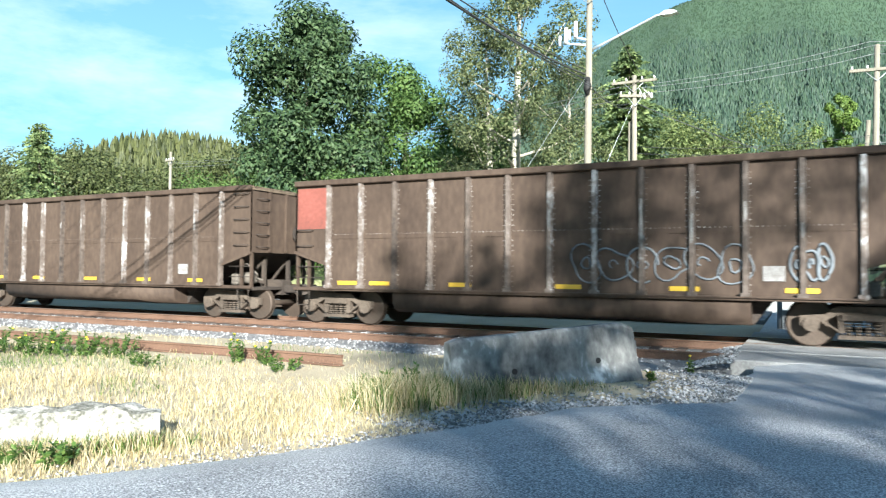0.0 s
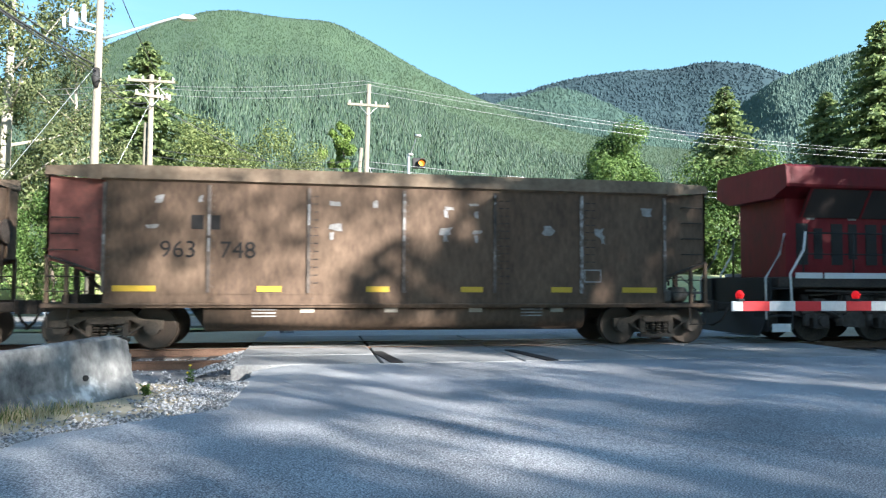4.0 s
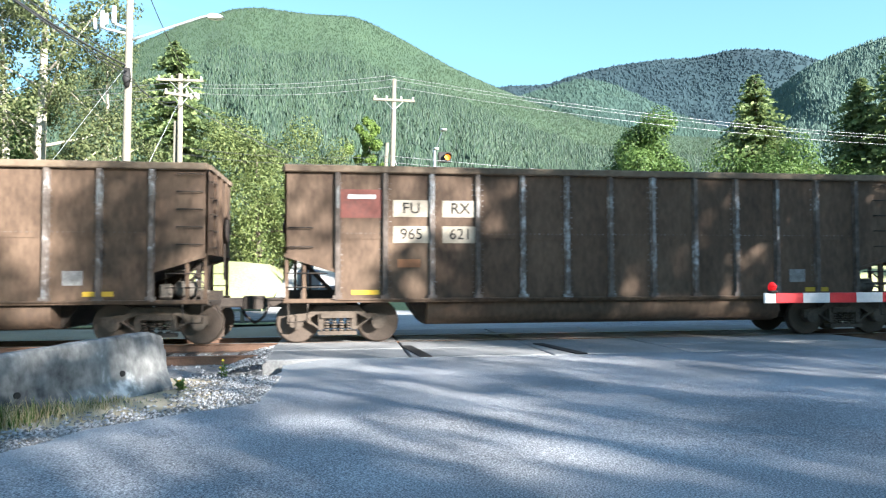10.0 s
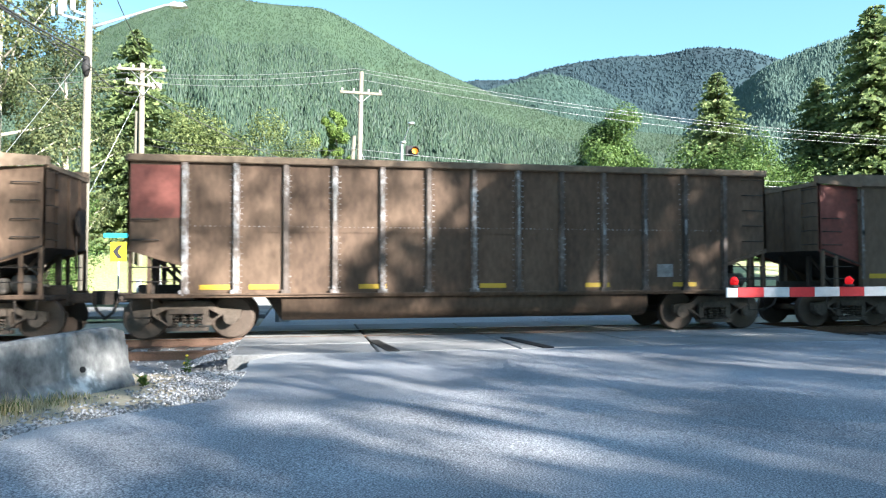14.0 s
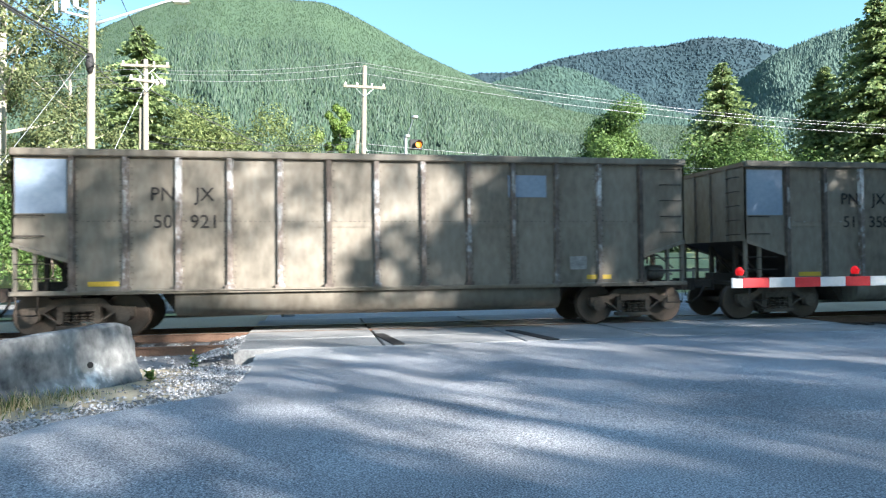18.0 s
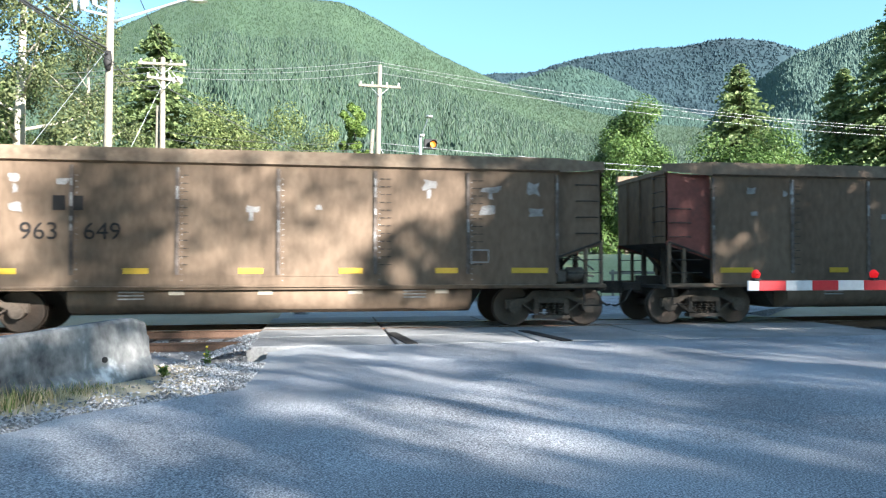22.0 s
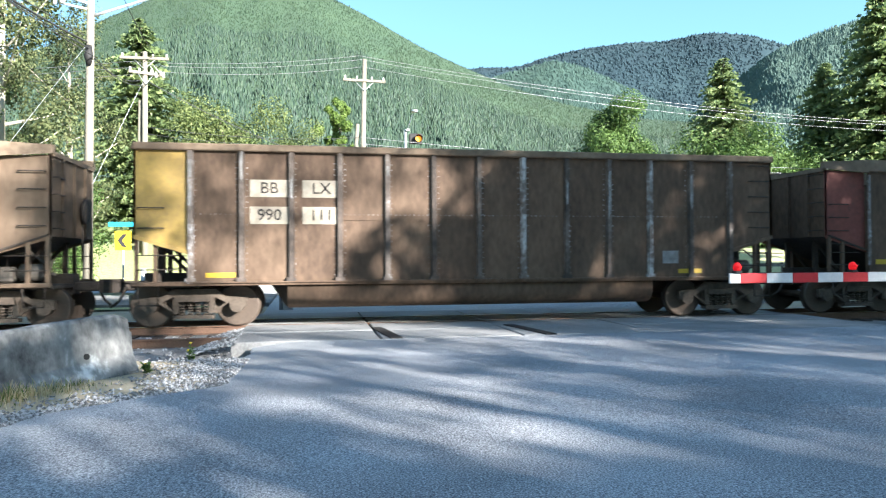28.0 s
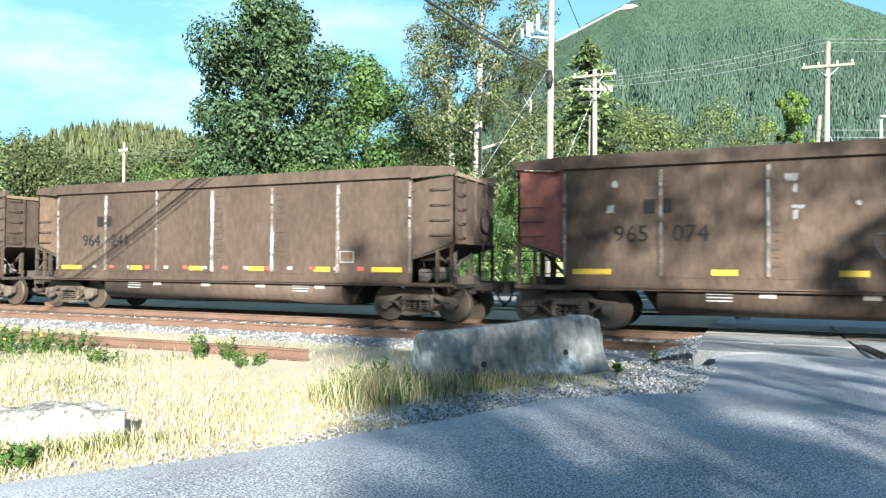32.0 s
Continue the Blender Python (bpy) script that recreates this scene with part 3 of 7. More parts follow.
def gondola(ribbed, body, tub):
    car = empty("coal_gondola")
    end_y = 1.49 if ribbed else 1.36
    top = 3.72 if ribbed else 3.55
    for s in (-1, 1):
        bm = bmesh.new()
        y0, y1 = sorted((s * 1.46, s * 1.49))
        box(bm, -HC, HC, y0, y1, 0.98, top)
        if ribbed:
            y0, y1 = sorted((s * 1.49, s * 1.505))
            box(bm, -HC, HC, y0, y1, 2.28, 2.34)
        else:
            y0, y1 = sorted((s * 1.49, s * 1.50))
            box(bm, -HC, HC, y0, y1, 1.18, 1.22)
        part("side_sheet", bm, body, car)
        n = 13 if ribbed else 7
        for i in range(n):
            x = -HC + 2 * HC * i / (n - 1)
            w = 0.065 if ribbed else 0.035
            bm = bmesh.new()
            if ribbed:
                prism(bm, [(x - w, s * 1.49), (x - w * 0.7, s * 1.585), (x + w * 0.7, s * 1.585), (x + w, s * 1.49)], 0.95, top, "z")
                box(bm, x - w * 1.5, x + w * 1.5, *sorted((s * 1.49, s * 1.6)), 0.98, 1.06)
            else:
                y0, y1 = sorted((s * 1.49, s * 1.53))
                box(bm, x - w, x + w, y0, y1, 1.22, top - 0.08)
            part("side_post", bm, M_POST, car)
        # rivet heads along the posts and the middle seam
        bm = bmesh.new()
        rows = []
        for i in range(n):
            x = -HC + 2 * HC * i / (n - 1)
            for dx in ((-0.11, 0.11) if ribbed and i % 2 else (0.09,)):
                if abs(x + dx) < HC:
                    rows += [(x + dx, 1.1 + 0.12 * k) for k in range(int((top - 1.2) / 0.12))]
        if ribbed:
            rows += [(-HC + 0.1 + 0.1 * k, 2.4) for k in range(int(2 * HC / 0.1) - 1) if k % 10]
        for x, z in rows:
            r = 0.013
            y = s * 1.49
            vs = [bm.verts.new(p) for p in ((x - r, y, z - r), (x + r, y, z - r), (x + r, y, z + r), (x - r, y, z + r), (x, y + s * 0.012, z))]
            for j in range(4):
                bm.faces.new((vs[j], vs[(j + 1) % 4], vs[4]) if s < 0 else (vs[(j + 1) % 4], vs[j], vs[4]))
        tagged(part("rivets", bm, M_POST, car), kind="stuff")
        bm = bmesh.new()
        if ribbed:
            y0, y1 = sorted((s * 1.40, s * 1.6))
            rbox(bm, -HL, HL, y0, y1, 3.72, 3.87, 0.02, 1)
        else:
            prism(bm, [(s * 1.49, 3.52), (s * 1.58, 3.56), (s * 1.52, 3.85), (s * 1.36, 3.87), (s * 1.36, 3.55)], -HC - 0.05, HC + 0.05, "x")
            for e in (-1, 1):
                secs = [(e * (HC + 0.05), 1.36, 1.58, 3.52, 3.87), (e * (HC + 0.4), 1.3, 1.5, 3.56, 3.85), (e * (HL + 0.04), 1.26, 1.44, 3.62, 3.82)]
                rings = [[bm.verts.new(p) for p in ((x, s * ya, z0 + 0.03), (x, s * yb, z0), (x, s * (yb - 0.04), z1 - 0.02), (x, s * ya, z1))] for x, ya, yb, z0, z1 in secs]
                fs = [bm.faces.new(rings[0]), bm.faces.new(rings[-1][::-1])]
                for p, q in zip(rings, rings[1:]):
                    fs += [bm.faces.new((p[j], p[(j + 1) % 4], q[(j + 1) % 4], q[j])) for j in range(4)]
                bmesh.ops.recalc_face_normals(bm, faces=fs)
        part("top_chord", bm, M_CHORD if body in (M_BROWN, M_TAN) else body, car)
        bm = bmesh.new()
        y0, y1 = sorted((s * 1.40, s * 1.55))
        rbox(bm, -HL - 0.02, HL + 0.02, y0, y1, 0.9, 0.99, 0.01, 1)
        y0, y1 = sorted((s * 1.55, s * 1.6))
        box(bm, -HC, HC, y0, y1, 0.955, 0.985)
        part("side_sill", bm, body, car)
        for e in (-1, 1):
            bm = bmesh.new()
            prism(bm, [(e * HC, 1.58), (e * HC, top), (e * HL, top + 0.05), (e * HL, 1.93)], *sorted((s * (end_y - 0.03), s * end_y)), "y")
            prism(bm, [(e * HC, 1.54), (e * HC, 1.62), (e * HL, 1.97), (e * HL, 1.89)], *sorted((s * end_y, s * (end_y + 0.05))), "y")
            part("end_panel", bm, body, car)
            for x in (HL - 0.05, HL - 0.42):
                bm = bmesh.new()
                y0, y1 = sorted((s * 1.38, s * 1.46))
                box(bm, e * x - 0.035, e * x + 0.035, y0, y1, 0.99, 1.95 - 0.32 * (HL - x))
                part("end_stanchion", bm, body, car)
            if not ribbed:
                bm = bmesh.new()
                prism(bm, [(s * 1.36, top - 1.2), (s * 1.5, top - 0.2), (s * 1.5, 1.0), (s * 1.36, 1.0)], *sorted((e * HC, e * (HC - 0.04))), "x")
                part("corner_gusset", bm, body, car)
            for k in range(2):
                bm = bmesh.new()
                grab(bm, (e * (HL - 0.85), s * 1.42, 1.24 + 0.3 * k), (e * (HL - 0.06), s * 1.42, 1.24 + 0.3 * k), (0, s * 0.06, 0))
                part("grab_iron", bm, M_UNDER, car)
            # sill step under the corner
            bm = bmesh.new()
            tube(bm, [(e * (HL - 0.5), s * 1.5, 0.92), (e * (HL - 0.48), s * 1.5, 0.5), (e * (HL - 0.1), s * 1.5, 0.5), (e * (HL - 0.08), s * 1.5, 0.92)], 0.02, 5)
            part("sill_step", bm, M_UNDER, car)
        for k in range(5):
            bm = bmesh.new()
            grab(bm, (HL - 0.62, s * end_y, 2.15 + 0.37 * k), (HL - 0.12, s * end_y, 2.15 + 0.37 * k), (0, s * 0.08, 0), 0.014)
            part("ladder_rung", bm, M_UNDER, car)
        for k in range(2 if ribbed else 4):
            bm = bmesh.new()
            grab(bm, (-HL + 0.1, s * end_y, (2.1 if ribbed else 1.75) + (0.42 if ribbed else 0.33) * k), (-HL + 0.6, s * end_y, (2.1 if ribbed else 1.75) + (0.42 if ribbed else 0.33) * k), (0, s * 0.08, 0), 0.014)
            part("ladder_rung", bm, M_UNDER, car)
    for e in (-1, 1):
        bm = bmesh.new()
        xa, xb = sorted((e * (HL - 0.05), e * HL))
        box(bm, xa, xb, -end_y, end_y, 1.94, top + 0.1)
        part("end_wall", bm, body, car)
        xa, xb = sorted((e * HL, e * (HL + 0.05)))
        for y in (-0.75, 0.0, 0.75):
            bm = bmesh.new()
            box(bm, xa, xb, y - 0.05, y + 0.05, 1.96, top + 0.02)
            part("end_rib", bm, body, car)
        bm = bmesh.new()
        box(bm, xa, xb, -end_y, end_y, top + 0.02, top + 0.12)
        part("end_chord", bm, M_CHORD, car)
        bm = bmesh.new()
        prism(bm, [(e * 4.4, 0.95), (e * (HL - 0.05), 1.94), (e * (HL - 0.05), 1.98), (e * 4.4, 1.0)], -1.46, 1.46, "y")
        part("slope_sheet", bm, M_UNDER, car)
        for k in range(5):
            bm = bmesh.new()
            grab(bm, (e * HL, -1.3, 2.1 + 0.35 * k), (e * HL, -0.85, 2.1 + 0.35 * k), (e * 0.09, 0, 0))
            part("ladder_rung", bm, M_UNDER, car)
        bm = bmesh.new()
        xa, xb = sorted((e * 6.0, e * (HL + 0.06)))
        box(bm, xa, xb, -1.45, 1.45, 0.86, 0.94)
        box(bm, xa, xb, -0.2, 0.2, 0.7, 1.15)
        part("end_platform", bm, M_UNDER, car)
        for y in (-0.55, 0.55):
            bm = bmesh.new()
            box(bm, e * 6.95 - 0.05, e * 6.95 + 0.05, y - 0.05, y + 0.05, 0.94, 1.86)
            prism(bm, [(e * 6.1, 0.94), (e * 6.2, 0.94), (e * 7.05, 1.84), (e * 6.95, 1.84)], y - 0.03, y + 0.03, "y")
            part("end_brace", bm, M_UNDER, car)
        b = share("bogie", ME_BOGIE, car, pose(e * 6.17, 0, 0))
        for s in (-1, 1):
            share("wheelset", ME_WHEELSET, b, pose(s * 0.89, 0, WHEEL_R))
        part("coupler", coupler_mesh(), M_UNDER, car, at=pose(0, 0, 0, 0, 0, 0 if e > 0 else 180))
    bm = bmesh.new()
    disc(bm, (HL + 0.1, 0.5, 2.55), 0.28, 0.05, "x", 20)
    tube(bm, [(HL + 0.03, 0.5, 2.55), (HL + 0.03, 0.5, 1.4)], 0.025, 6)
    part("brake_wheel", bm, M_UNDER, car)
    bm = bmesh.new()
    tube(bm, [(6.55, -0.95, 1.2), (6.6, -0.95, 1.2), (6.95, -0.95, 1.2), (7.0, -0.95, 1.2)], [0.12, 0.18, 0.18, 0.1], 14)
    tube(bm, [(7.0, -0.95, 1.2), (7.25, -0.95, 1.15)], 0.03, 6)
    part("brake_cylinder", bm, M_TANKSTEEL, car)
    bm = bmesh.new()
    rbox(bm, 6.25, 6.5, -1.2, -0.9, 1.0, 1.32, 0.04, 1)
    tube(bm, [(6.37, -1.1, 1.3), (6.37, -1.1, 1.55), (6.8, -1.1, 1.62), (7.2, -1.1, 1.3)], 0.02, 6)
    part("brake_valve", bm, M_TANKSTEEL, car)
    bm = bmesh.new()
    w = 1.44
    prism(bm, [(-w, 0.98), (-w, 0.62), (-w * 0.93, 0.47), (-w * 0.78, 0.39), (-w * 0.5, 0.36), (w * 0.5, 0.36), (w * 0.78, 0.39), (w * 0.93, 0.47), (w, 0.62), (w, 0.98)], -4.2, 4.2, "x")
    for f in bm.faces:
        f.smooth = abs(f.normal.x) < 0.5
    part("tub", bm, tub, car)
    for e in (-1, 1):
        bm = bmesh.new()
        prism(bm, [(e * 4.2, 0.95), (e * 4.2, 0.4), (e * 4.24, 0.4), (e * 4.62, 0.95)], -0.9, 0.9, "y")
        part("tub_end", bm, M_UNDER, car)
    for o in car.children:
        o.matrix_basis = pose(CAR_MID, 0, 0) @ o.matrix_basis
    return car


def strip(car, name, x, z, w, h, mat, y=-1.505):
    bm = bmesh.new()
    box(bm, x - w / 2, x + w / 2, y - 0.004, y, z - h / 2, z + h / 2)
    return part(name, bm, mat, car)


def letters(car, text, x, z, size, mat, name="number", y=-1.512):
    return part(name, lettering(text, size), mat, car, at=pose(x, y, z))


def paint_end(car, mat, both=False):
    """Repaint the panels at the rear end of the car, on both of its sides."""
    for o in car.children:
        if o.name.startswith("end_panel") and (both or o.data.vertices[0].co.x < 0):
            o.data = o.data.copy()
            o.data.materials[0] = mat


def c0(t):
    """Way of the first car behind the locomotive: its rear corner post."""
    ts = (0, 2, 4, 9, 13, 19, 23, 28, 32)
    vs = (-82.09, -43.05, -3.86, 93.95, 172.35, 290.25, 368.75, 467.1, 546.2)
    return float(np.interp(t, ts, vs))


templates = {}


def template(kind):
    if kind not in templates:
        ribbed = kind[0] == "R"
        body = {"b": M_BROWN, "d": M_DARK, "m": M_MID, "s": M_SILVER, "t": M_TAN}[kind[1]]
        tub = M_SILVER if kind.endswith("w") else body
        templates[kind] = gondola(ribbed, body, tub)
    return templates[kind]


# kind (ribbed or smooth; brown, silver, tan; w: bare tub), end colour, number, from the last car before the locomotive and back
# cars -4 to -2 and 34 to 37: dimmer light put into the brown
TRAIN = {
    -4: ("Rd", "red", ""), -3: ("Rd", "red", ""), -2: ("Rd", "red", ""), -1: ("Sd", "brown", "964 105"),
    0: ("Sb", "red", "963 748"), 1: ("Sb", "red", ""), 2: ("Rb", "red", ""), 3: ("Rbw", "red", ""), 4: ("St", "red", ""), 5: ("Rb", "red", ""),
    6: ("Sb", "orange", ""), 7: ("Rb", "brown", "965 621"), 8: ("Rb", "brown", "965 616"), 9: ("Sb", "red", ""), 10: ("Sb", "red", ""), 11: ("St", "red", "963 167"),
    12: ("Rb", "red", ""), 13: ("Sb", "red", ""), 14: ("Rb", "red", ""), 15: ("Rb", "red", ""), 16: ("Rsw", "blue", "1115"), 17: ("Rs", "blue", "1116"),
    18: ("Sb", "red", "963 733"), 19: ("Rs", "red", "964 368"), 20: ("Rm", "orange", ""), 21: ("St", "red", ""), 22: ("St", "red", "963 649"),
    23: ("Sbw", "red", "963 941"), 24: ("Rb", "yellow", ""), 25: ("Rm", "red", ""), 26: ("Rt", "red", ""), 27: ("Sb", "red", ""), 28: ("Sb", "red", ""),
    29: ("Rb", "yellow", "990 111"), 30: ("St", "red", ""), 31: ("Rb", "orange", ""), 32: ("Sb", "red", "965 422"), 33: ("Sb", "cream", "964 505"),
    34: ("Sm", "red", "965 074"), 35: ("Sd", "brown", "964 241"), 36: ("Sd", "red", ""), 37: ("Rd", "red", ""),
}
END = {"red": M_RED, "orange": M_ORANGE, "yellow": M_YELLOWP, "cream": M_CREAM, "blue": M_BLUEP, "brown": M_BROWN}
LOOK = {"Sm": "smooth-sided coal gondola in light-dimmed brown", "Rd": "ribbed steel coal gondola in light-dimmed dark brown", "Rt": "pale dust-brown ribbed steel coal gondola", "Rm": "dark brown ribbed steel coal gondola", "Sd": "dark brown smooth-sided coal gondola", "Rb": "dusty brown ribbed steel coal gondola", "Rs": "weathered silver ribbed coal gondola", "Sb": "dusty brown smooth-sided coal gondola", "St": "pale dust-brown smooth-sided coal gondola"}
for k, (kind, end, number) in TRAIN.items():
    first = kind not in templates
    base = template(kind)
    x0 = c0(0) - PITCH * k + 6.53 if k >= 0 else c0(0) + 38.48 - PITCH * (k + 1) + 6.53
    car = base if first else copy_thing(base, pose(0, 0, 0))
    car.matrix_basis = pose(x0, TRACK_Y, 0)
    CARS.append((k, car, x0))
for k, car, x0 in CARS:
    kind, end, number = TRAIN[k]
    tagged(car, "%s with %s end panels" % (LOOK[kind[:2]], {"blue": "pale blue", "brown": "plain brown", "cream": "cream-painted"}.get(end, "faded " + end)), "coal car", "coal cars of the train")
    if kind[0] == "S" or end in ("yellow", "cream"):
        paint_end(car, END[end])
    elif end != "brown":
        for sd in (-1, 1):
            bm = bmesh.new()
            box(bm, -7.56, -6.6, *sorted((sd * 1.492, sd * 1.497)), 2.56, 3.66)
            part("end_patch", bm, END[end], car)

# ---------------------------------------------------------------- locomotive
LOCO_X = c0(0) + 25.45


M_TANK = material("dusty_tank_paint", [(0.1, 0.085, 0.065), (0.19, 0.165, 0.13), (0.26, 0.23, 0.185)], scale=2, rough=0.8, bump=0.1)


M_SCREEN = material("rusty_wire_screen", [(0.022, 0.018, 0.016), (0.05, 0.036, 0.03)], scale=8, rough=0.9, bump=0.5, bump_scale=90)


def locomotive():
    lo = empty("locomotive", pose(LOCO_X, TRACK_Y, 0), "grimy red diesel locomotive with cream lettering and emblem", "locomotive")
    bm = bmesh.new()
    rbox(bm, -10.1, 10.1, -1.5, 1.5, 1.38, 1.62, 0.02, 1)
    box(bm, -10.0, 10.0, -0.55, 0.55, 0.42, 1.4)
    part("underframe", bm, M_UNDER, lo)
    for s in (-1, 1):
        for x0, x1, m in ((-9.64, -8.9, M_WHITE), (-8.85, -6.3, M_WHITE), (-6.25, -5.2, M_WHITE), (-4.6, -4.2, M_WHITE), (3.9, 5.6, M_WHITE), (6.9, 9.64, M_WHITE)):
            bm = bmesh.new()
            y0, y1 = sorted((s * 1.5, s * 1.515))
            box(bm, x0, x1, y0, y1, 1.60, 1.74)
            part("sill_stripe", bm, m, lo)
        for i in range(16):
            x = -4.0 + i * 0.5
            bm = bmesh.new()
            y0, y1 = sorted((s * 1.5, s * 1.512))
            box(bm, x, x + 0.24, y0, y1, 1.62, 1.70)
            part("reflector", bm, M_RREFL if i % 2 else M_STENCIL, lo)
        bm = bmesh.new()
        y0, y1 = sorted((s * 1.05, s * 1.5))
        box(bm, -9.7, 9.7, y0, y1, 1.58, 1.64)
        part("walkway", bm, M_LOCODK, lo)
    # hoods
    bm = bmesh.new()
    prism(bm, [(-0.95, 1.64), (-0.95, 3.95), (-0.82, 4.14), (0.82, 4.14), (0.95, 3.95), (0.95, 1.64)], -9.5, 0.32, "x")
    part("long_hood", bm, M_LOCO, lo)
    bm = bmesh.new()
    prism(bm, [(-1.02, 1.64), (-1.02, 4.38), (-0.9, 4.5), (0.9, 4.5), (1.02, 4.38), (1.02, 1.64)], 0.32, 5.55, "x")
    part("engine_cab_hood", bm, M_LOCO, lo)
    bm = bmesh.new()
    prism(bm, [(-0.8, 1.64), (-0.8, 4.3), (0.8, 4.3), (0.8, 1.64)], 5.55, 6.1, "x")
    part("cab_gap", bm, M_BLACK, lo)
    bm = bmesh.new()
    prism(bm, [(-1.5, 3.86), (-1.52, 3.92), (-1.5, 4.36), (-1.42, 4.42), (1.42, 4.42), (1.5, 4.36), (1.52, 3.92), (1.5, 3.86), (0.95, 3.62), (-0.95, 3.62)], -9.85, -4.9, "x")
    part("radiator_wing", bm, M_LOCO, lo)
    for s in (-1, 1):
        bm = bmesh.new()
        prism(bm, [(s * 0.96, 3.15), (s * 1.0, 3.15), (s * 1.42, 3.83), (s * 1.36, 3.83)], -9.1, -5.7, "x")
        screen = part("radiator_screen", bm, M_SCREEN, lo, "dark wire radiator screen")
        for xm in (-9.08, -7.4, -5.74):
            bm = bmesh.new()
            prism(bm, [(s * 1.0, 3.14), (s * 1.02, 3.14), (s * 1.445, 3.84), (s * 1.42, 3.84)], xm - 0.03, xm + 0.03, "x")
            part("screen_frame", bm, M_LOCO, screen)
        for i in range(8):
            bm = bmesh.new()
            y0, y1 = sorted((s * 0.95, s * 0.965))
            x = -9.2 + i * 0.5
            low = 1.95 + (0.15 if i in (1, 3, 6) else 0)
            box(bm, x, x + (0.33 if i not in (1, 3) else 0.25), y0, y1, low, 3.0 - (0.12 if i in (1, 6) else 0))
            for j in range(2, 8):
                y2, y3 = sorted((s * 0.965, s * 0.985))
                box(bm, x + 0.02, x + 0.23, y2, y3, 2.0 + j * 0.11, 2.05 + j * 0.11)
            part("louvre_door", bm, M_BLACK, lo, "black louvred door")
        for i in range(13):
            bm = bmesh.new()
            y0, y1 = sorted((s * 0.95, s * 0.956))
            x = -4.9 + i * 0.4
            for a, b, c, d in ((x, x + 0.39, 1.95, 1.962), (x, x + 0.39, 3.86, 3.872), (x, x + 0.018, 1.95, 3.87)):
                box(bm, a, b, y0, y1, c, d)
            for z in (2.2, 2.9, 3.6):
                box(bm, x - 0.02, x + 0.04, *sorted((s * 0.95, s * 0.966)), z, z + 0.1)
            part("hood_door", bm, M_BLACK, lo, "dark seam of an engine room door")
        bm = bmesh.new()
        y0, y1 = sorted((s * 1.02, s * 1.04))
        box(bm, 1.39, 2.18, y0, y1, 3.86, 4.32)
        part("grille", bm, M_LOCODK, lo)
        for x in (2.68, 3.42):
            bm = bmesh.new()
            y0, y1 = sorted((s * 1.0, s * 1.035))
            box(bm, x, x + 0.62, y0, y1, 3.86, 4.38)
            intake = part("air_intake", bm, M_BLACK, lo)
            for j in range(5):
                y2, y3 = sorted((s * 1.03, s * 1.05))
                bm = bmesh.new()
                box(bm, x + 0.05 + 0.12 * j, x + 0.10 + 0.12 * j, y2, y3, 3.88, 4.36)
                part("slat", bm, M_LOCODK, intake)
        bm = bmesh.new()
        y0, y1 = sorted((s * 1.0, s * 1.49))
        rbox(bm, 2.55, 6.1, y0, y1, 1.64, 2.36, 0.03, 1)
        for x in (3.6, 4.9):
            for j in range(4):
                y2, y3 = sorted((s * 1.49, s * 1.505))
                box(bm, x, x + 0.5, y2, y3, 2.02 + 0.06 * j, 2.05 + 0.06 * j)
        part("battery_box", bm, M_LOCODK, lo)
        for x, z in ((0.5, 3.83), (1.1, 3.83), (2.75, 3.68), (3.25, 3.64), (3.6, 3.68), (4.05, 3.64), (5.1, 3.68), (4.45, 4.1), (-5.3, 3.3), (-8.9, 3.1), (-7.7, 3.1), (-6.4, 3.1)):
            bm = bmesh.new()
            y = 1.024 if x > 0.3 else 0.954
            y0, y1 = sorted((s * y, s * (y + 0.006)))
            box(bm, x, x + 0.24, y0, y1, z, z + 0.10)
            part("notice_plate", bm, M_STENCIL, lo)
    # cab
    bm = bmesh.new()
    prism(bm, [(6.1, 1.64), (6.1, 4.36), (6.3, 4.47), (8.05, 4.47), (8.16, 4.40), (8.42, 3.62), (8.42, 1.64)], -1.5, 1.5, "y")
    bmesh.ops.bevel(bm, geom=[e for e in bm.edges if abs(e.verts[0].co.y) > 1.4 and abs(e.verts[1].co.y) > 1.4 and e.verts[0].co.z > 3.6 and e.verts[1].co.z > 3.6 and e.verts[0].co.y * e.verts[1].co.y > 0], offset=0.12, segments=3, profile=0.5, affect="EDGES")
    part("cab", bm, M_LOCO, lo)
    bm = bmesh.new()
    secs = [(8.42, 1.5, 3.62), (9.2, 1.25, 3.5), (9.52, 1.08, 3.38), (9.7, 1.0, 2.9), (9.72, 1.0, 1.64)]
    rings = []
    for x, w, z in secs:
        rings.append([bm.verts.new(p) for p in ((x, -w, 1.64), (x, -w, max(1.66, z - 0.18)), (x, -w + 0.16, max(1.67, z)), (x, w - 0.16, max(1.67, z)), (x, w, max(1.66, z - 0.18)), (x, w, 1.64))])
    for a, b in zip(rings, rings[1:]):
        for i in range(5):
            bm.faces.new((a[i], a[i + 1], b[i + 1], b[i]))
    bm.faces.new(rings[-1])
    bmesh.ops.recalc_face_normals(bm, faces=bm.faces[:])
    part("nose", bm, M_LOCO, lo)
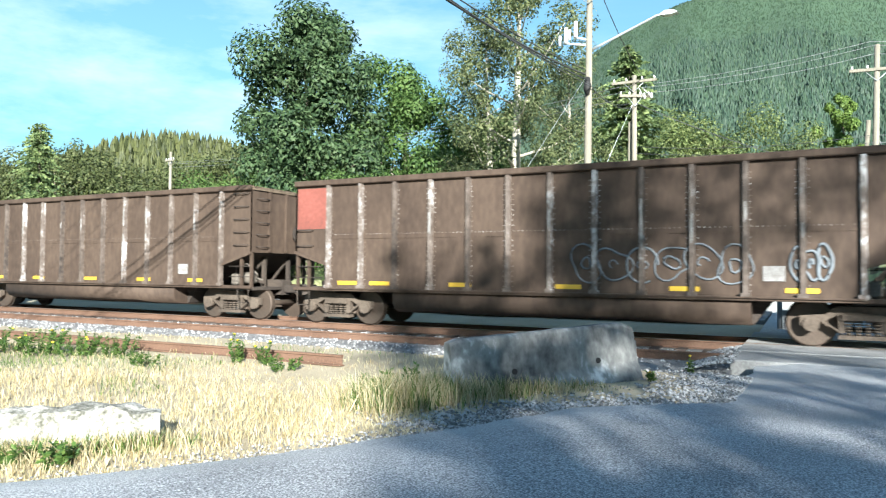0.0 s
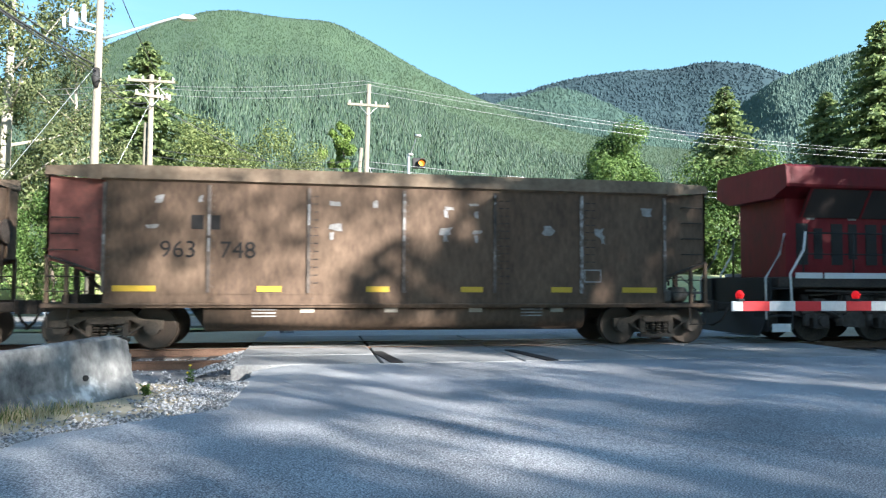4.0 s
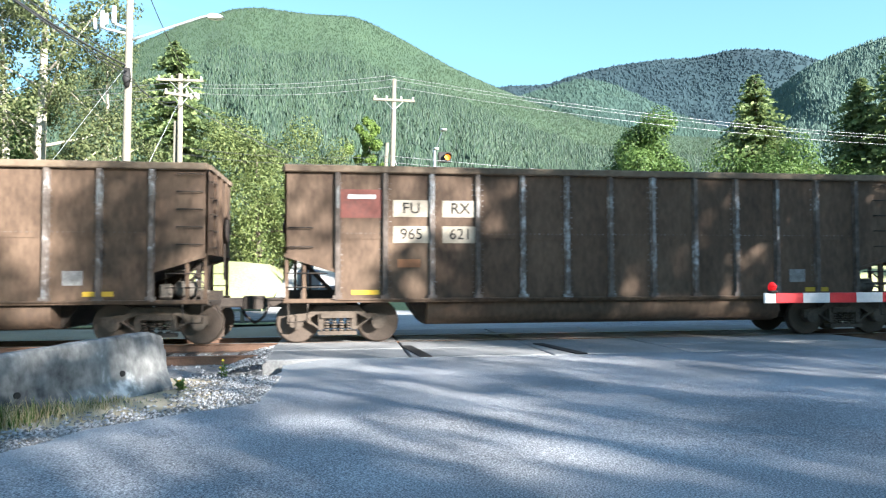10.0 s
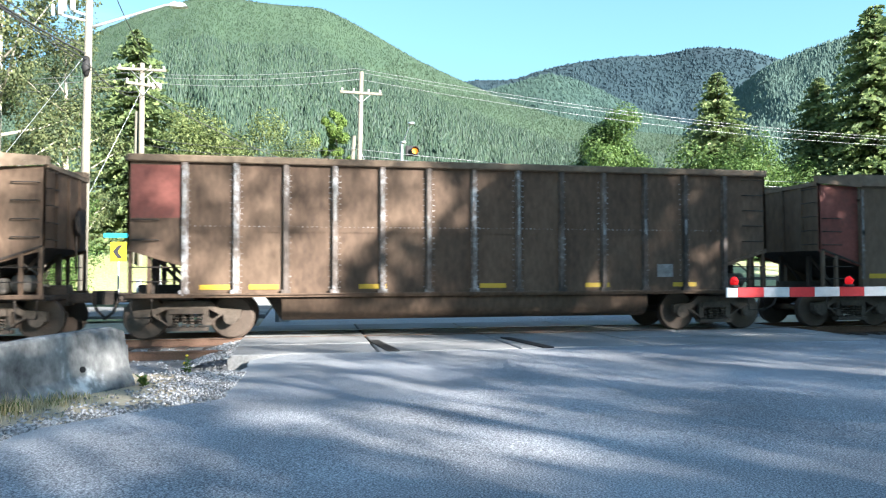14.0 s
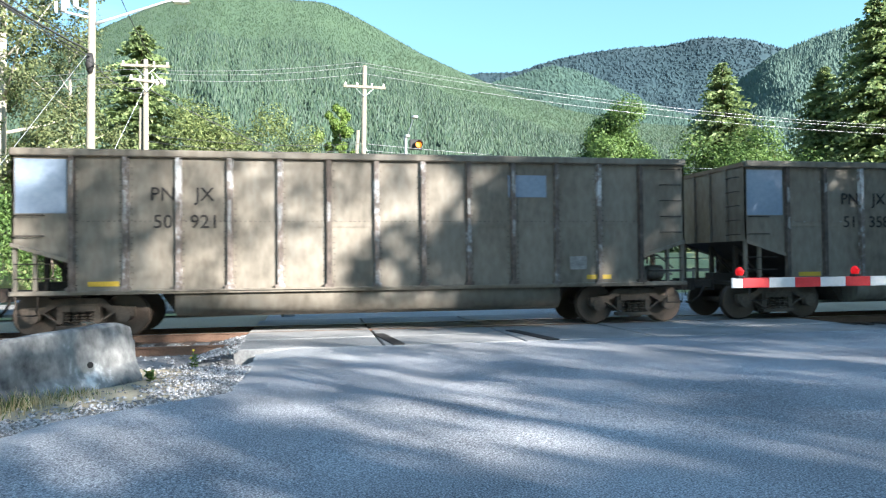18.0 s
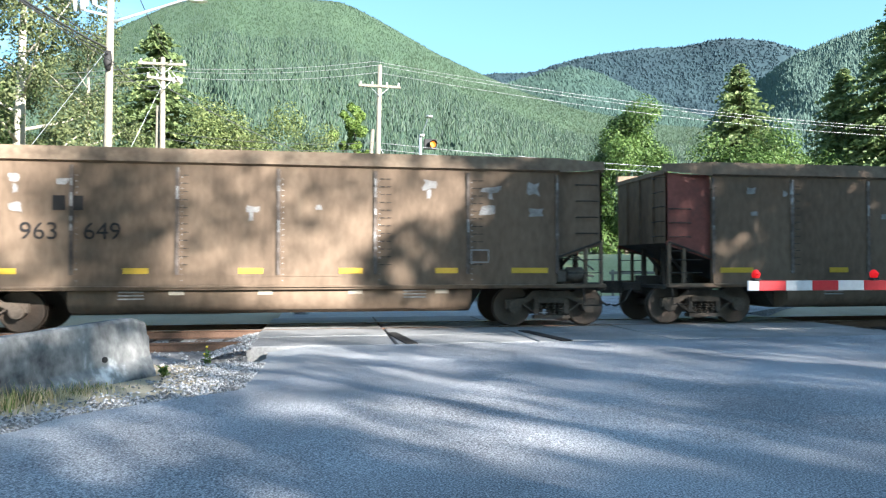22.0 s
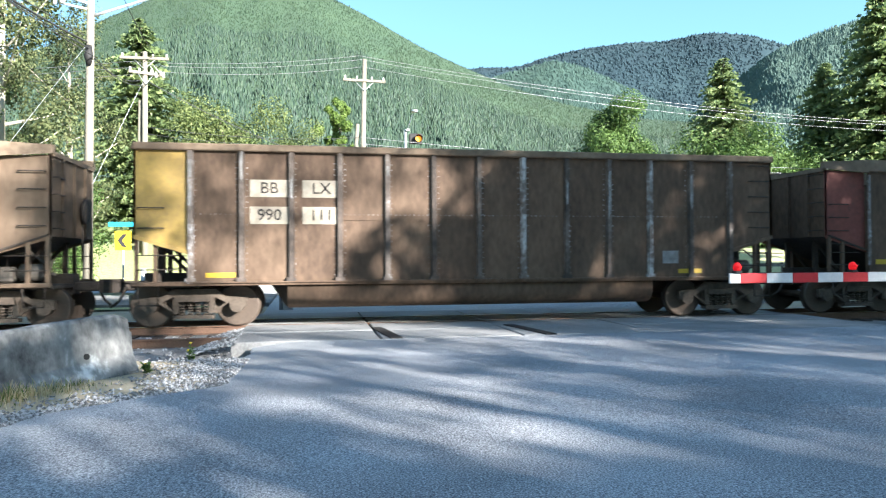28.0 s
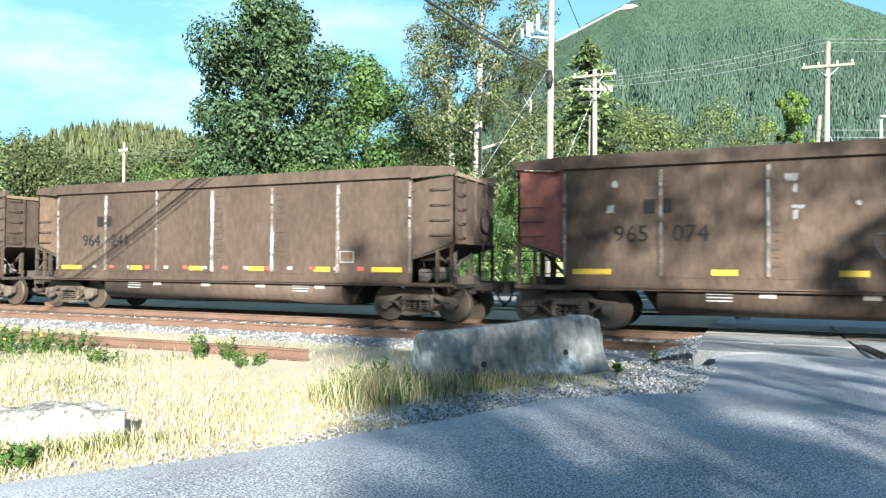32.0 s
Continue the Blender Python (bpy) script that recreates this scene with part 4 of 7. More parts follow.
    for s in (-1, 1):
        for x0, x1, z0, z1 in ((6.34, 7.02, 3.55, 4.14), (7.06, 7.72, 3.55, 4.14)):
            bm = bmesh.new()
            y0, y1 = sorted((s * 1.5, s * 1.512))
            box(bm, x0, x1, y0, y1, z0, z1)
            part("side_window", bm, M_GLASS, lo)
        bm = bmesh.new()
        y0, y1 = sorted((s * 1.5, s * 1.53))
        for a, b, c, d in ((6.29, 7.77, 3.50, 3.55), (6.29, 7.77, 4.14, 4.19), (6.29, 6.34, 3.55, 4.14), (7.02, 7.06, 3.55, 4.14), (7.72, 7.77, 3.55, 4.14)):
            box(bm, a, b, y0, y1, c, d)
        part("window_frame", bm, M_TANK, lo)
        bm = bmesh.new()
        prism(bm, [(7.84, 3.58), (7.84, 4.16), (8.08, 4.16), (8.16, 3.58)], *sorted((s * 1.5, s * 1.51)), "y")
        part("quarter_window", bm, M_GLASS, lo)
        bm = bmesh.new()
        y0, y1 = sorted((s * 0.16, s * 1.25))
        prism(bm, [(8.20, 4.3), (8.22, 4.31), (8.41, 3.72), (8.39, 3.71)], y0, y1, "y")
        part("windshield", bm, M_GLASS, lo)
        bm = bmesh.new()
        y0, y1 = sorted((s * 1.53, s * 1.68))
        rbox(bm, 6.98, 7.16, y0, y1, 3.38, 3.68, 0.03, 1)
        part("mirror", bm, M_WHITE, lo)
        for x in (6.45, 7.45):
            bm = bmesh.new()
            y0, y1 = sorted((s * 1.5, s * 1.51))
            box(bm, x, x + 0.45, y0, y1, 1.82, 2.36)
            box(bm, x + 0.5, x + 0.8, y0, y1, 1.82, 2.36)
            part("vent_panel", bm, M_LOCODK, lo)
        bm = bmesh.new()
        y0, y1 = sorted((s * 1.13, s * 1.14))
        rbox(bm, 8.75, 9.35, *sorted((s * 1.30, s * 1.42)), 1.85, 2.1, 0.01, 1)
        part("builder_plate", bm, M_STENCIL, lo)
        part("cab_number", lettering("8545", 0.54), M_GOLD, lo, "worn cream road number", at=pose(7.1, s * 1.506, 3.14, 0, 0, 0 if s < 0 else 180))
    bm = bmesh.new()
    box(bm, 6.15, 8.05, -1.2, 1.2, 4.46, 4.50)
    rbox(bm, 6.3, 6.9, -0.6, 0.6, 4.48, 4.66, 0.04, 1)
    part("roof_plate", bm, M_GALV, lo)
    bm = bmesh.new()
    rbox(bm, -3.75, -2.95, -0.35, 0.35, 4.1, 4.42, 0.04, 1)
    part("exhaust_pipe", bm, M_BLACK, lo)
    bm = bmesh.new()
    for j, y in enumerate((-0.25, 0.0, 0.25)):
        tube(bm, [(-1.6, y, 4.3), (-1.2, y, 4.31), (-1.05, y, 4.32)], [0.03, 0.05, 0.1], 8)
    box(bm, -1.5, -1.4, -0.3, 0.3, 4.13, 4.3)
    part("horn", bm, M_BLACK, lo)
    for s in (-1, 1):
        bm = bmesh.new()
        disc(bm, (9.5, s * 0.62, 1.9), 0.13, 0.12, "x", 14)
        part("ditch_light", bm, M_GALV, lo)
    bm = bmesh.new()
    rbox(bm, 8.4, 8.5, -0.16, 0.16, 3.3, 3.55, 0.02, 1)
    part("headlight", bm, M_GALV, lo)
    bm = bmesh.new()
    rbox(bm, 9.55, 9.66, -0.8, -0.35, 3.0, 3.22, 0.01, 1)
    rbox(bm, 9.55, 9.66, 0.35, 0.8, 3.0, 3.22, 0.01, 1)
    part("number_board", bm, M_BLACK, lo)
    # lettering and emblem as plain cream shapes, one for each character, on both sides
    for s in (-1, 1):
        y = 0.96 if s < 0 else 0.96
        n1, n2 = 8, 7
        for n, xa, xb, z, h in ((n1, -2.77, 1.78, 3.43, 0.46), (n2, -2.77, 0.43, 2.66, 0.40)):
            for i in range(n):
                w = (xb - xa) / n
                x = xa + w * i
                yy = 1.026 if x + w > 0.32 else 0.958
                bm = bmesh.new()
                y0, y1 = sorted((s * yy, s * (yy + 0.008)))
                a, b, c, d = ((0.1, 0.74, 0.1, 0.74), (0.08, 0.78, 0.16, 0.7), (0.1, 0.78, 0.1, 0.78), (0.12, 0.74, 0.12, 0.74))[(i * 3 + n) % 4]
                prism(bm, [(x + w * a, z - h / 2), (x + w * (a + 0.56), z - h / 2), (x + w * (c + 0.56), z + h / 2), (x + w * c, z + h / 2)], y0, y1, "y")
                part("letter_shape", bm, M_GOLD, lo)
        bm = bmesh.new()
        y0, y1 = sorted((s * 0.958, s * 0.966))
        arc = [radians(120 + i * 12) for i in range(28)]
        ring = [[bm.verts.new((-4.12 + r * math.cos(a), yy, 2.95 + r * math.sin(a))) for r, yy in ((0.8, y0), (0.8, y1), (0.63, y1), (0.63, y0))] for a in arc]
        for p0, p1 in zip(ring, ring[1:]):
            for j in range(4):
                bm.faces.new((p0[j], p1[j], p1[(j + 1) % 4], p0[(j + 1) % 4]))
        bm.faces.new(ring[0])
        bm.faces.new(ring[-1][::-1])
        bmesh.ops.recalc_face_normals(bm, faces=bm.faces[:])
        part("emblem_ring", bm, M_YELLOWP, lo)
        bm = bmesh.new()
        prism(bm, [(-4.5, 2.3), (-4.12, 2.08), (-3.74, 2.3), (-3.68, 2.95), (-3.8, 3.08), (-4.44, 3.08), (-4.56, 2.95)], y0 - 0.001, y1 - 0.002, "y")
        part("emblem_shape", bm, M_YELLOWP, lo)
        bm = bmesh.new()
        prism(bm, [(-4.62, 3.12), (-4.5, 3.3), (-4.2, 3.5), (-3.9, 3.46), (-3.7, 3.3), (-3.62, 3.12)], y0 - 0.001, y1 - 0.002, "y")
        part("emblem_crest", bm, M_GOLD, lo)
    # tank, reservoirs, bogies
    bm = bmesh.new()
    prism(bm, [(-0.85, 1.2), (-0.85, 0.7), (-1.42, 0.66), (-1.42, 0.5), (-1.05, 0.2), (1.05, 0.2), (1.42, 0.5), (1.42, 0.66), (0.85, 0.7), (0.85, 1.2)], -3.85, 3.9, "x")
    part("fuel_tank", bm, M_UNDER, lo)
    for s in (-1, 1):
        for xa, xb, zb in ((-3.7, -2.72, 1.24), (2.5, 3.7, 1.3)):
            bm = bmesh.new()
            rbox(bm, xa, xb, *sorted((s * 0.86, s * 1.4)), 0.66, zb, 0.03, 1)
            box(bm, xa + 0.12, xb - 0.12, *sorted((s * 1.4, s * 1.41)), 0.76, zb - 0.12)
            part("equipment_box", bm, M_LOCODK, lo)
        for xa, xb in ((-2.36, -0.58), (0.1, 1.9)):
            bm = bmesh.new()
            tube(bm, [(xa - 0.02, s * 1.15, 0.98), (xa + 0.06, s * 1.15, 0.98), (xb - 0.06, s * 1.15, 0.98), (xb + 0.02, s * 1.15, 0.98)], [0.17, 0.3, 0.3, 0.17], 20)
            part("air_reservoir", bm, M_TANK, lo, "dusty pale air reservoir")
            for xs_ in (xa + 0.35, xb - 0.35):
                bm = bmesh.new()
                tube(bm, [(xs_ - 0.03, s * 1.15, 0.98), (xs_ + 0.03, s * 1.15, 0.98)], 0.312, 20)
                part("tank_strap", bm, M_UNDER, lo)
        bm = bmesh.new()
        tube(bm, [(-9.3, s * 1.42, 1.3), (-4.2, s * 1.42, 1.22), (-3.9, s * 1.44, 1.25), (4.2, s * 1.42, 1.36), (9.3, s * 1.42, 1.3)], 0.025, 6)
        part("pipe", bm, M_LOCODK, lo)
    me_w = mesh_of("wheelset", wheelset_mesh(0.533, 1.14), M_UNDER)
    bm = bmesh.new()
    for y in (-1.08, 1.08):
        t = 0.09
        prism(bm, [(-2.6, 0.7), (-2.55, 1.0), (-1.9, 1.1), (-1.2, 1.02), (-0.85, 1.22), (0.85, 1.22), (1.2, 1.02), (1.9, 1.1), (2.55, 1.0), (2.6, 0.7), (2.2, 0.62), (1.5, 0.62), (1.2, 0.4), (0.6, 0.36), (0.35, 0.62), (-0.35, 0.62), (-0.6, 0.36), (-1.2, 0.4), (-1.5, 0.62), (-2.2, 0.62)], y - t, y + t, "y")
        for x in (-2.3, -1.35, -0.5, 0.5, 1.35, 2.3):
            tube(bm, [(x, y * 1.1, 0.42), (x, y * 1.1, 0.72)], 0.085, 8)
            rbox(bm, x - 0.16, x + 0.16, y * 1.1 - 0.1, y * 1.1 + 0.1, 0.72, 0.84, 0.02, 1)
        for x in (-1.85, 0.0, 1.85):
            tube(bm, [(x - 0.55, y * 1.14, 0.95), (x + 0.1, y * 1.16, 0.8), (x + 0.5, y * 1.14, 0.62)], [0.04, 0.055, 0.04], 6)
            tube(bm, [(x - 0.32, y * 1.15, 1.02), (x + 0.02, y * 1.15, 1.02)], 0.09, 10)
        for x in (-1.85, 0, 1.85):
            rbox(bm, x - 0.22, x + 0.22, y - 0.14, y + 0.14, 0.34, 0.72, 0.03, 1)
            disc(bm, (x, y + (0.16 if y > 0 else -0.16), 0.533), 0.13, 0.12, "y", 12)
            tube(bm, [(x - 0.4, y, 0.78), (x - 0.4, y, 1.2)], 0.1, 8)
            tube(bm, [(x + 0.4, y * 1.1, 0.7), (x + 0.55, y * 1.12, 1.2)], 0.05, 6)
        for x in (-0.95, 0.95):
            tube(bm, [(x - 0.3, y * 1.12, 1.08), (x + 0.3, y * 1.12, 1.08)], 0.12, 10)
            prism(bm, [(x - 0.5, 0.5), (x + 0.5, 0.85), (x + 0.5, 0.95), (x - 0.5, 0.62)], y * 1.1 - 0.03, y * 1.1 + 0.03, "y")
        tube(bm, [(-2.2, y * 1.16, 1.18), (-1.2, y * 1.17, 1.24), (0, y * 1.16, 1.2), (1.4, y * 1.17, 1.26), (2.2, y * 1.16, 1.15)], 0.03, 6)
    box(bm, -2.2, 2.2, -0.5, 0.5, 0.6, 0.95)
    me_b = mesh_of("bogie", bm, M_LOCODK)
    for e in (-1, 1):
        b = share("bogie", me_b, lo, pose(e * 6.85, 0, 0))
        for x in (-1.85, 0, 1.85):
            share("wheelset", me_w, b, pose(x, 0, 0.533))
    # ends: steps, pilots, rails, couplers
    for e in (-1, 1):
        for s in (-1, 1):
            bm = bmesh.new()
            y0, y1 = sorted((s * 0.95, s * 1.5))
            bm.free()
            for k in range(4):
                bm = bmesh.new()
                xa, xb = sorted((e * 9.75, e * 10.35))
                box(bm, xa, xb, y0, y1, 0.34 + 0.33 * k, 0.38 + 0.33 * k)
                part("step", bm, M_BLACK, lo)
            for xx in (9.72, 10.37):
                bm = bmesh.new()
                xa, xb = sorted((e * xx, e * (xx + 0.03)))
                box(bm, xa, xb, y0, y1, 0.3, 1.6)
                part("step_side", bm, M_BLACK, lo)
            bm = bmesh.new()
            xa, xb = sorted((e * 9.8, e * 10.3))
            box(bm, xa, xb, *sorted((s * 1.5, s * 1.52)), 0.3, 0.5)
            part("step_edge", bm, M_WHITE, lo)
            bm = bmesh.new()
            tube(bm, [(e * 9.75, s * 1.5, 0.9), (e * 9.78, s * 1.5, 1.7), (e * 9.4, s * 1.5, 2.3), (e * 9.35, s * 1.5, 2.75)], 0.03, 6)
            tube(bm, [(e * 10.4, s * 1.45, 0.6), (e * 10.42, s * 1.45, 1.6), (e * 10.0, s * 1.42, 2.2), (e * 9.85, s * 1.4, 2.7)], 0.03, 6)
            part("handrail", bm, M_WHITE, lo, "white end handrail")
        bm = bmesh.new()
        xa, xb = sorted((e * 10.25, e * 10.32))
        box(bm, xa, xb, -1.45, 1.45, 0.75, 1.6)
        prism(bm, [(e * 10.3, 0.75), (e * 10.55, 0.2), (e * 10.6, 0.2), (e * 10.34, 0.78)], -1.4, 1.4, "y")
        part("pilot", bm, M_BLACK, lo)
        part("coupler", coupler_mesh(), M_UNDER, lo, at=pose(e * 2.7 - 0.33, 0, 0, 0, 0, 0 if e > 0 else 180))
    for s in (-1, 1):
        bm = bmesh.new()
        tube(bm, [(-9.4, s * 1.47, 2.72), (0.6, s * 1.47, 2.72), (1.1, s * 1.47, 3.3), (6.05, s * 1.47, 3.3)], 0.022, 6)
        tube(bm, [(-9.4, s * 1.47, 2.2), (0.6, s * 1.47, 2.2), (2.5, s * 1.47, 2.9), (6.05, s * 1.47, 2.9)], 0.018, 6)
        part("side_handrail", bm, M_BLACK, lo)
        for x, z0, z1 in ((-9.4, 1.64, 2.72), (-8.0, 1.64, 2.72), (-6.4, 1.64, 2.72), (-4.8, 1.64, 2.72), (-3.1, 1.64, 2.72), (-1.3, 1.64, 2.72), (0.6, 1.64, 2.72), (2.55, 2.36, 3.3), (3.35, 2.36, 3.3), (4.7, 2.36, 3.3)):
            bm = bmesh.new()
            tube(bm, [(x, s * 1.47, z0), (x, s * 1.47, z1)], 0.022, 6)
            part("stanchion", bm, M_BLACK, lo)
    return lo


CARS.append((99, locomotive(), LOCO_X))

# ---------------------------------------------------------------- hills
def polar_hill(name, skyline, r0, r1, mat, label, rough, n_r=46, az_step=0.5, power=1.25, seed=0):
    """A hillside that climbs from r0 to its crest at r1, with the crest's elevation given by azimuth in degrees."""
    az0, az1 = skyline[0][0], skyline[-1][0]
    azs = np.arange(az0, az1 + 0.01, az_step)
    els = np.interp(azs, [a for a, e in skyline], [e for a, e in skyline])
    kern = np.array([1, 2, 3, 2, 1]) / 9.0
    els = np.convolve(np.pad(els, 2, mode="edge"), kern, mode="valid")

    def height(az, r):
        e = np.interp(az, azs, els)
        u = min(1.0, max(0.0, (r - r0) / (r1 - r0)))
        h = r1 * math.tan(radians(e)) * (u ** power)
        h *= 1 - rough * (1 - u) * (0.5 + 0.5 * noise.noise((az * 0.13, r * 0.002, seed))) - 0.25 * rough * (1 - u) * noise.noise((az * 0.6, r * 0.004, seed + 4))
        if r > r1:
            h -= (r - r1) * 0.5
        return h - 0.5

    bm = bmesh.new()
    rs = [r0 + (r1 - r0) * i / n_r for i in range(n_r + 1)] + [r1 * 1.06, r1 * 1.25]
    rows = []
    for r in rs:
        rows.append([bm.verts.new((r * math.sin(radians(a)), r * math.cos(radians(a)), height(a, r))) for a in azs])
    for a, b in zip(rows, rows[1:]):
        for i in range(len(azs) - 1):
            bm.faces.new((a[i], a[i + 1], b[i + 1], b[i])).smooth = True
    tagged(part(name, bm, mat), label, "hill", kind="structure")
    return height, az0, az1


def forest(name, label, height, az0, az1, r0, r1, count, size, mat, seed, tiers=2, girth=(0.19, 0.29)):
    rng = random.Random(seed)
    verts, faces = [], []
    for i in range(count):
        a, r = rng.uniform(az0 + 0.5, az1 - 0.5), math.sqrt(rng.uniform(r0 * r0, r1 * r1))
        x, y = r * math.sin(radians(a)), r * math.cos(radians(a))
        z = height(a, r) - 1
        h = rng.uniform(*size) * (1 + 0.25 * noise.noise((x * 0.01, y * 0.01, 9)))
        w = h * rng.uniform(*girth)
        for t in range(tiers):
            z0, z1, ww = (z + h * 0.05, z + h * 0.68, w) if t == 0 and tiers > 1 else (z + h * 0.05, z + h, w) if t == 0 else (z + h * 0.42, z + h, w * 0.62)
            n = len(verts)
            ph = rng.uniform(0, 6)
            for k in range(5):
                q = ph + k * math.tau / 5
                d = ww * rng.uniform(0.75, 1.2)
                verts.append((x + d * math.cos(q), y + d * math.sin(q), z0 + rng.uniform(-.03, .03) * h))
            verts.append((x, y, z1))
            faces += [(n + k, n + (k + 1) % 5, n + 5) for k in range(5)]
    me = bpy.data.meshes.new(name)
    me.from_pydata(verts, [], faces)
    me.materials.append(mat)
    tagged(new(name, me), label, "forest", kind="stuff")


MAIN = [(-60, 0.5), (-45, 2.5), (-36, 5.5), (-28, 9.5), (-22, 13.0), (-17.5, 15.6), (-15.2, 17.1), (-11.6, 19.1), (-10.2, 19.5), (-8.6, 20.2), (-6.5, 20.5), (-3, 20.3), (1.1, 20.3), (3, 19.6),
        (5.6, 18.4), (9, 16.6), (12.5, 15.1), (16, 13.6), (20, 12.2), (26, 10.8), (34, 9.6), (45, 8.5), (60, 7)]
FAR = [(4, 13.5), (10, 14.4), (13.5, 15.1), (16.5, 15.0), (19.4, 15.8), (22, 16.2), (25.9, 16.4), (28, 16.2), (31, 16.6), (34, 16.1), (36.2, 15.2), (40, 13.5), (48, 12)]
RIGHT = [(27, 7.5), (31, 11.5), (34, 13.6), (36.2, 15.0), (39, 15.7), (41.8, 16.2), (46, 18), (52, 20), (62, 20), (75, 17)]
LOW = [(-100, 5.0), (-80, 5.6), (-66, 5.3), (-60, 6.2), (-56, 7.6), (-54, 8.5), (-51.5, 9.4), (-48.3, 10.0), (-45.5, 9.9), (-43, 9.4), (-38, 8.3), (-30, 6.8), (-24, 5.5)]
h_far = polar_hill("far_ridge", FAR, 2600, 4000, M_FARHILL, "distant forested mountain ridge with blue haze in its colour", 0.6, n_r=24, seed=11)
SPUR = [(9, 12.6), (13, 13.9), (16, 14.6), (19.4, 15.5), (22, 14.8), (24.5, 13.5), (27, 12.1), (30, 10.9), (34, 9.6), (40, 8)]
h_spur = polar_hill("mountain_spur", SPUR, 1400, 2400, M_SPUR, "forested spur below the distant ridge, haze put into its colour", 0.6, n_r=24, seed=15)
h_main = polar_hill("hill", MAIN, 230, 1300, M_HILL, "large rounded hill covered in green forest", 0.45, seed=3)
h_right = polar_hill("side_hill", RIGHT, 420, 1700, M_SLOPE, "forested mountain slope with pale haze in its colour", 0.35, seed=6)
h_low = polar_hill("low_hill", LOW, 150, 420, M_LOWWOOD, "low wooded hill behind the tracks", 0.3, n_r=20, seed=8)
forest("hill_forest", "dense conifer forest on the lower half of the large hill", h_main[0], -40, 47, 300, 1060, 82000, (4.2, 8), M_FOREST, 1, 1)
forest("young_forest", "fine pale green young growth on the upper hill", h_main[0], -34, 36, 760, 1312, 60000, (2.5, 4.6), M_YOUNG, 12, 1)
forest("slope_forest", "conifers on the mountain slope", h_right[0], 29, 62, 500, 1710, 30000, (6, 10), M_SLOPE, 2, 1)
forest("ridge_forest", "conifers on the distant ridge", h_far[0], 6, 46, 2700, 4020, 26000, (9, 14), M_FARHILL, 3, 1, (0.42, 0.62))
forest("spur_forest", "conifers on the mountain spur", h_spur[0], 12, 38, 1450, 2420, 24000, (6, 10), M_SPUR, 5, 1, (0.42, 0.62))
forest("low_forest", "trees on the low wooded hill", h_low[0], -98, -26, 160, 430, 9000, (5, 9), M_LOWTREES, 4)


# ---------------------------------------------------------------- trees
def leaf_mesh(name, blobs, count, size, mat, rng, shell=0.55):
    """Many small bent leaf sprays spread through round clumps."""
    verts, faces = [], []
    weights = [b[3] * b[3] for b in blobs]
    for i in range(count):
        x, y, z, r = rng.choices(blobs, weights)[0]
        d = Vector((rng.gauss(0, 1), rng.gauss(0, 1), rng.gauss(0, 1) * 0.85)).normalized()
        q = Vector((x, y, z)) + d * r * (shell + (1.08 - shell) * rng.random())
        nrm = (d + Vector((rng.uniform(-.7, .7), rng.uniform(-.7, .7), rng.uniform(-.1, 1.0)))).normalized()
        u = nrm.orthogonal().normalized()
        u = Matrix.Rotation(rng.uniform(0, 6.28), 3, nrm) @ u
        w = nrm.cross(u)
        s = size * rng.uniform(0.6, 1.35)
        n = len(verts)
        verts += [q - u * s, q + w * s * 0.55 - nrm * s * .15, q + u * s, q - w * s * 0.55 - nrm * s * .15]
        faces += [(n, n + 1, n + 2), (n, n + 2, n + 3)]
    me = bpy.data.meshes.new(name)
    me.from_pydata([tuple(v) for v in verts], [], faces)
    me.materials.append(mat)
    return me


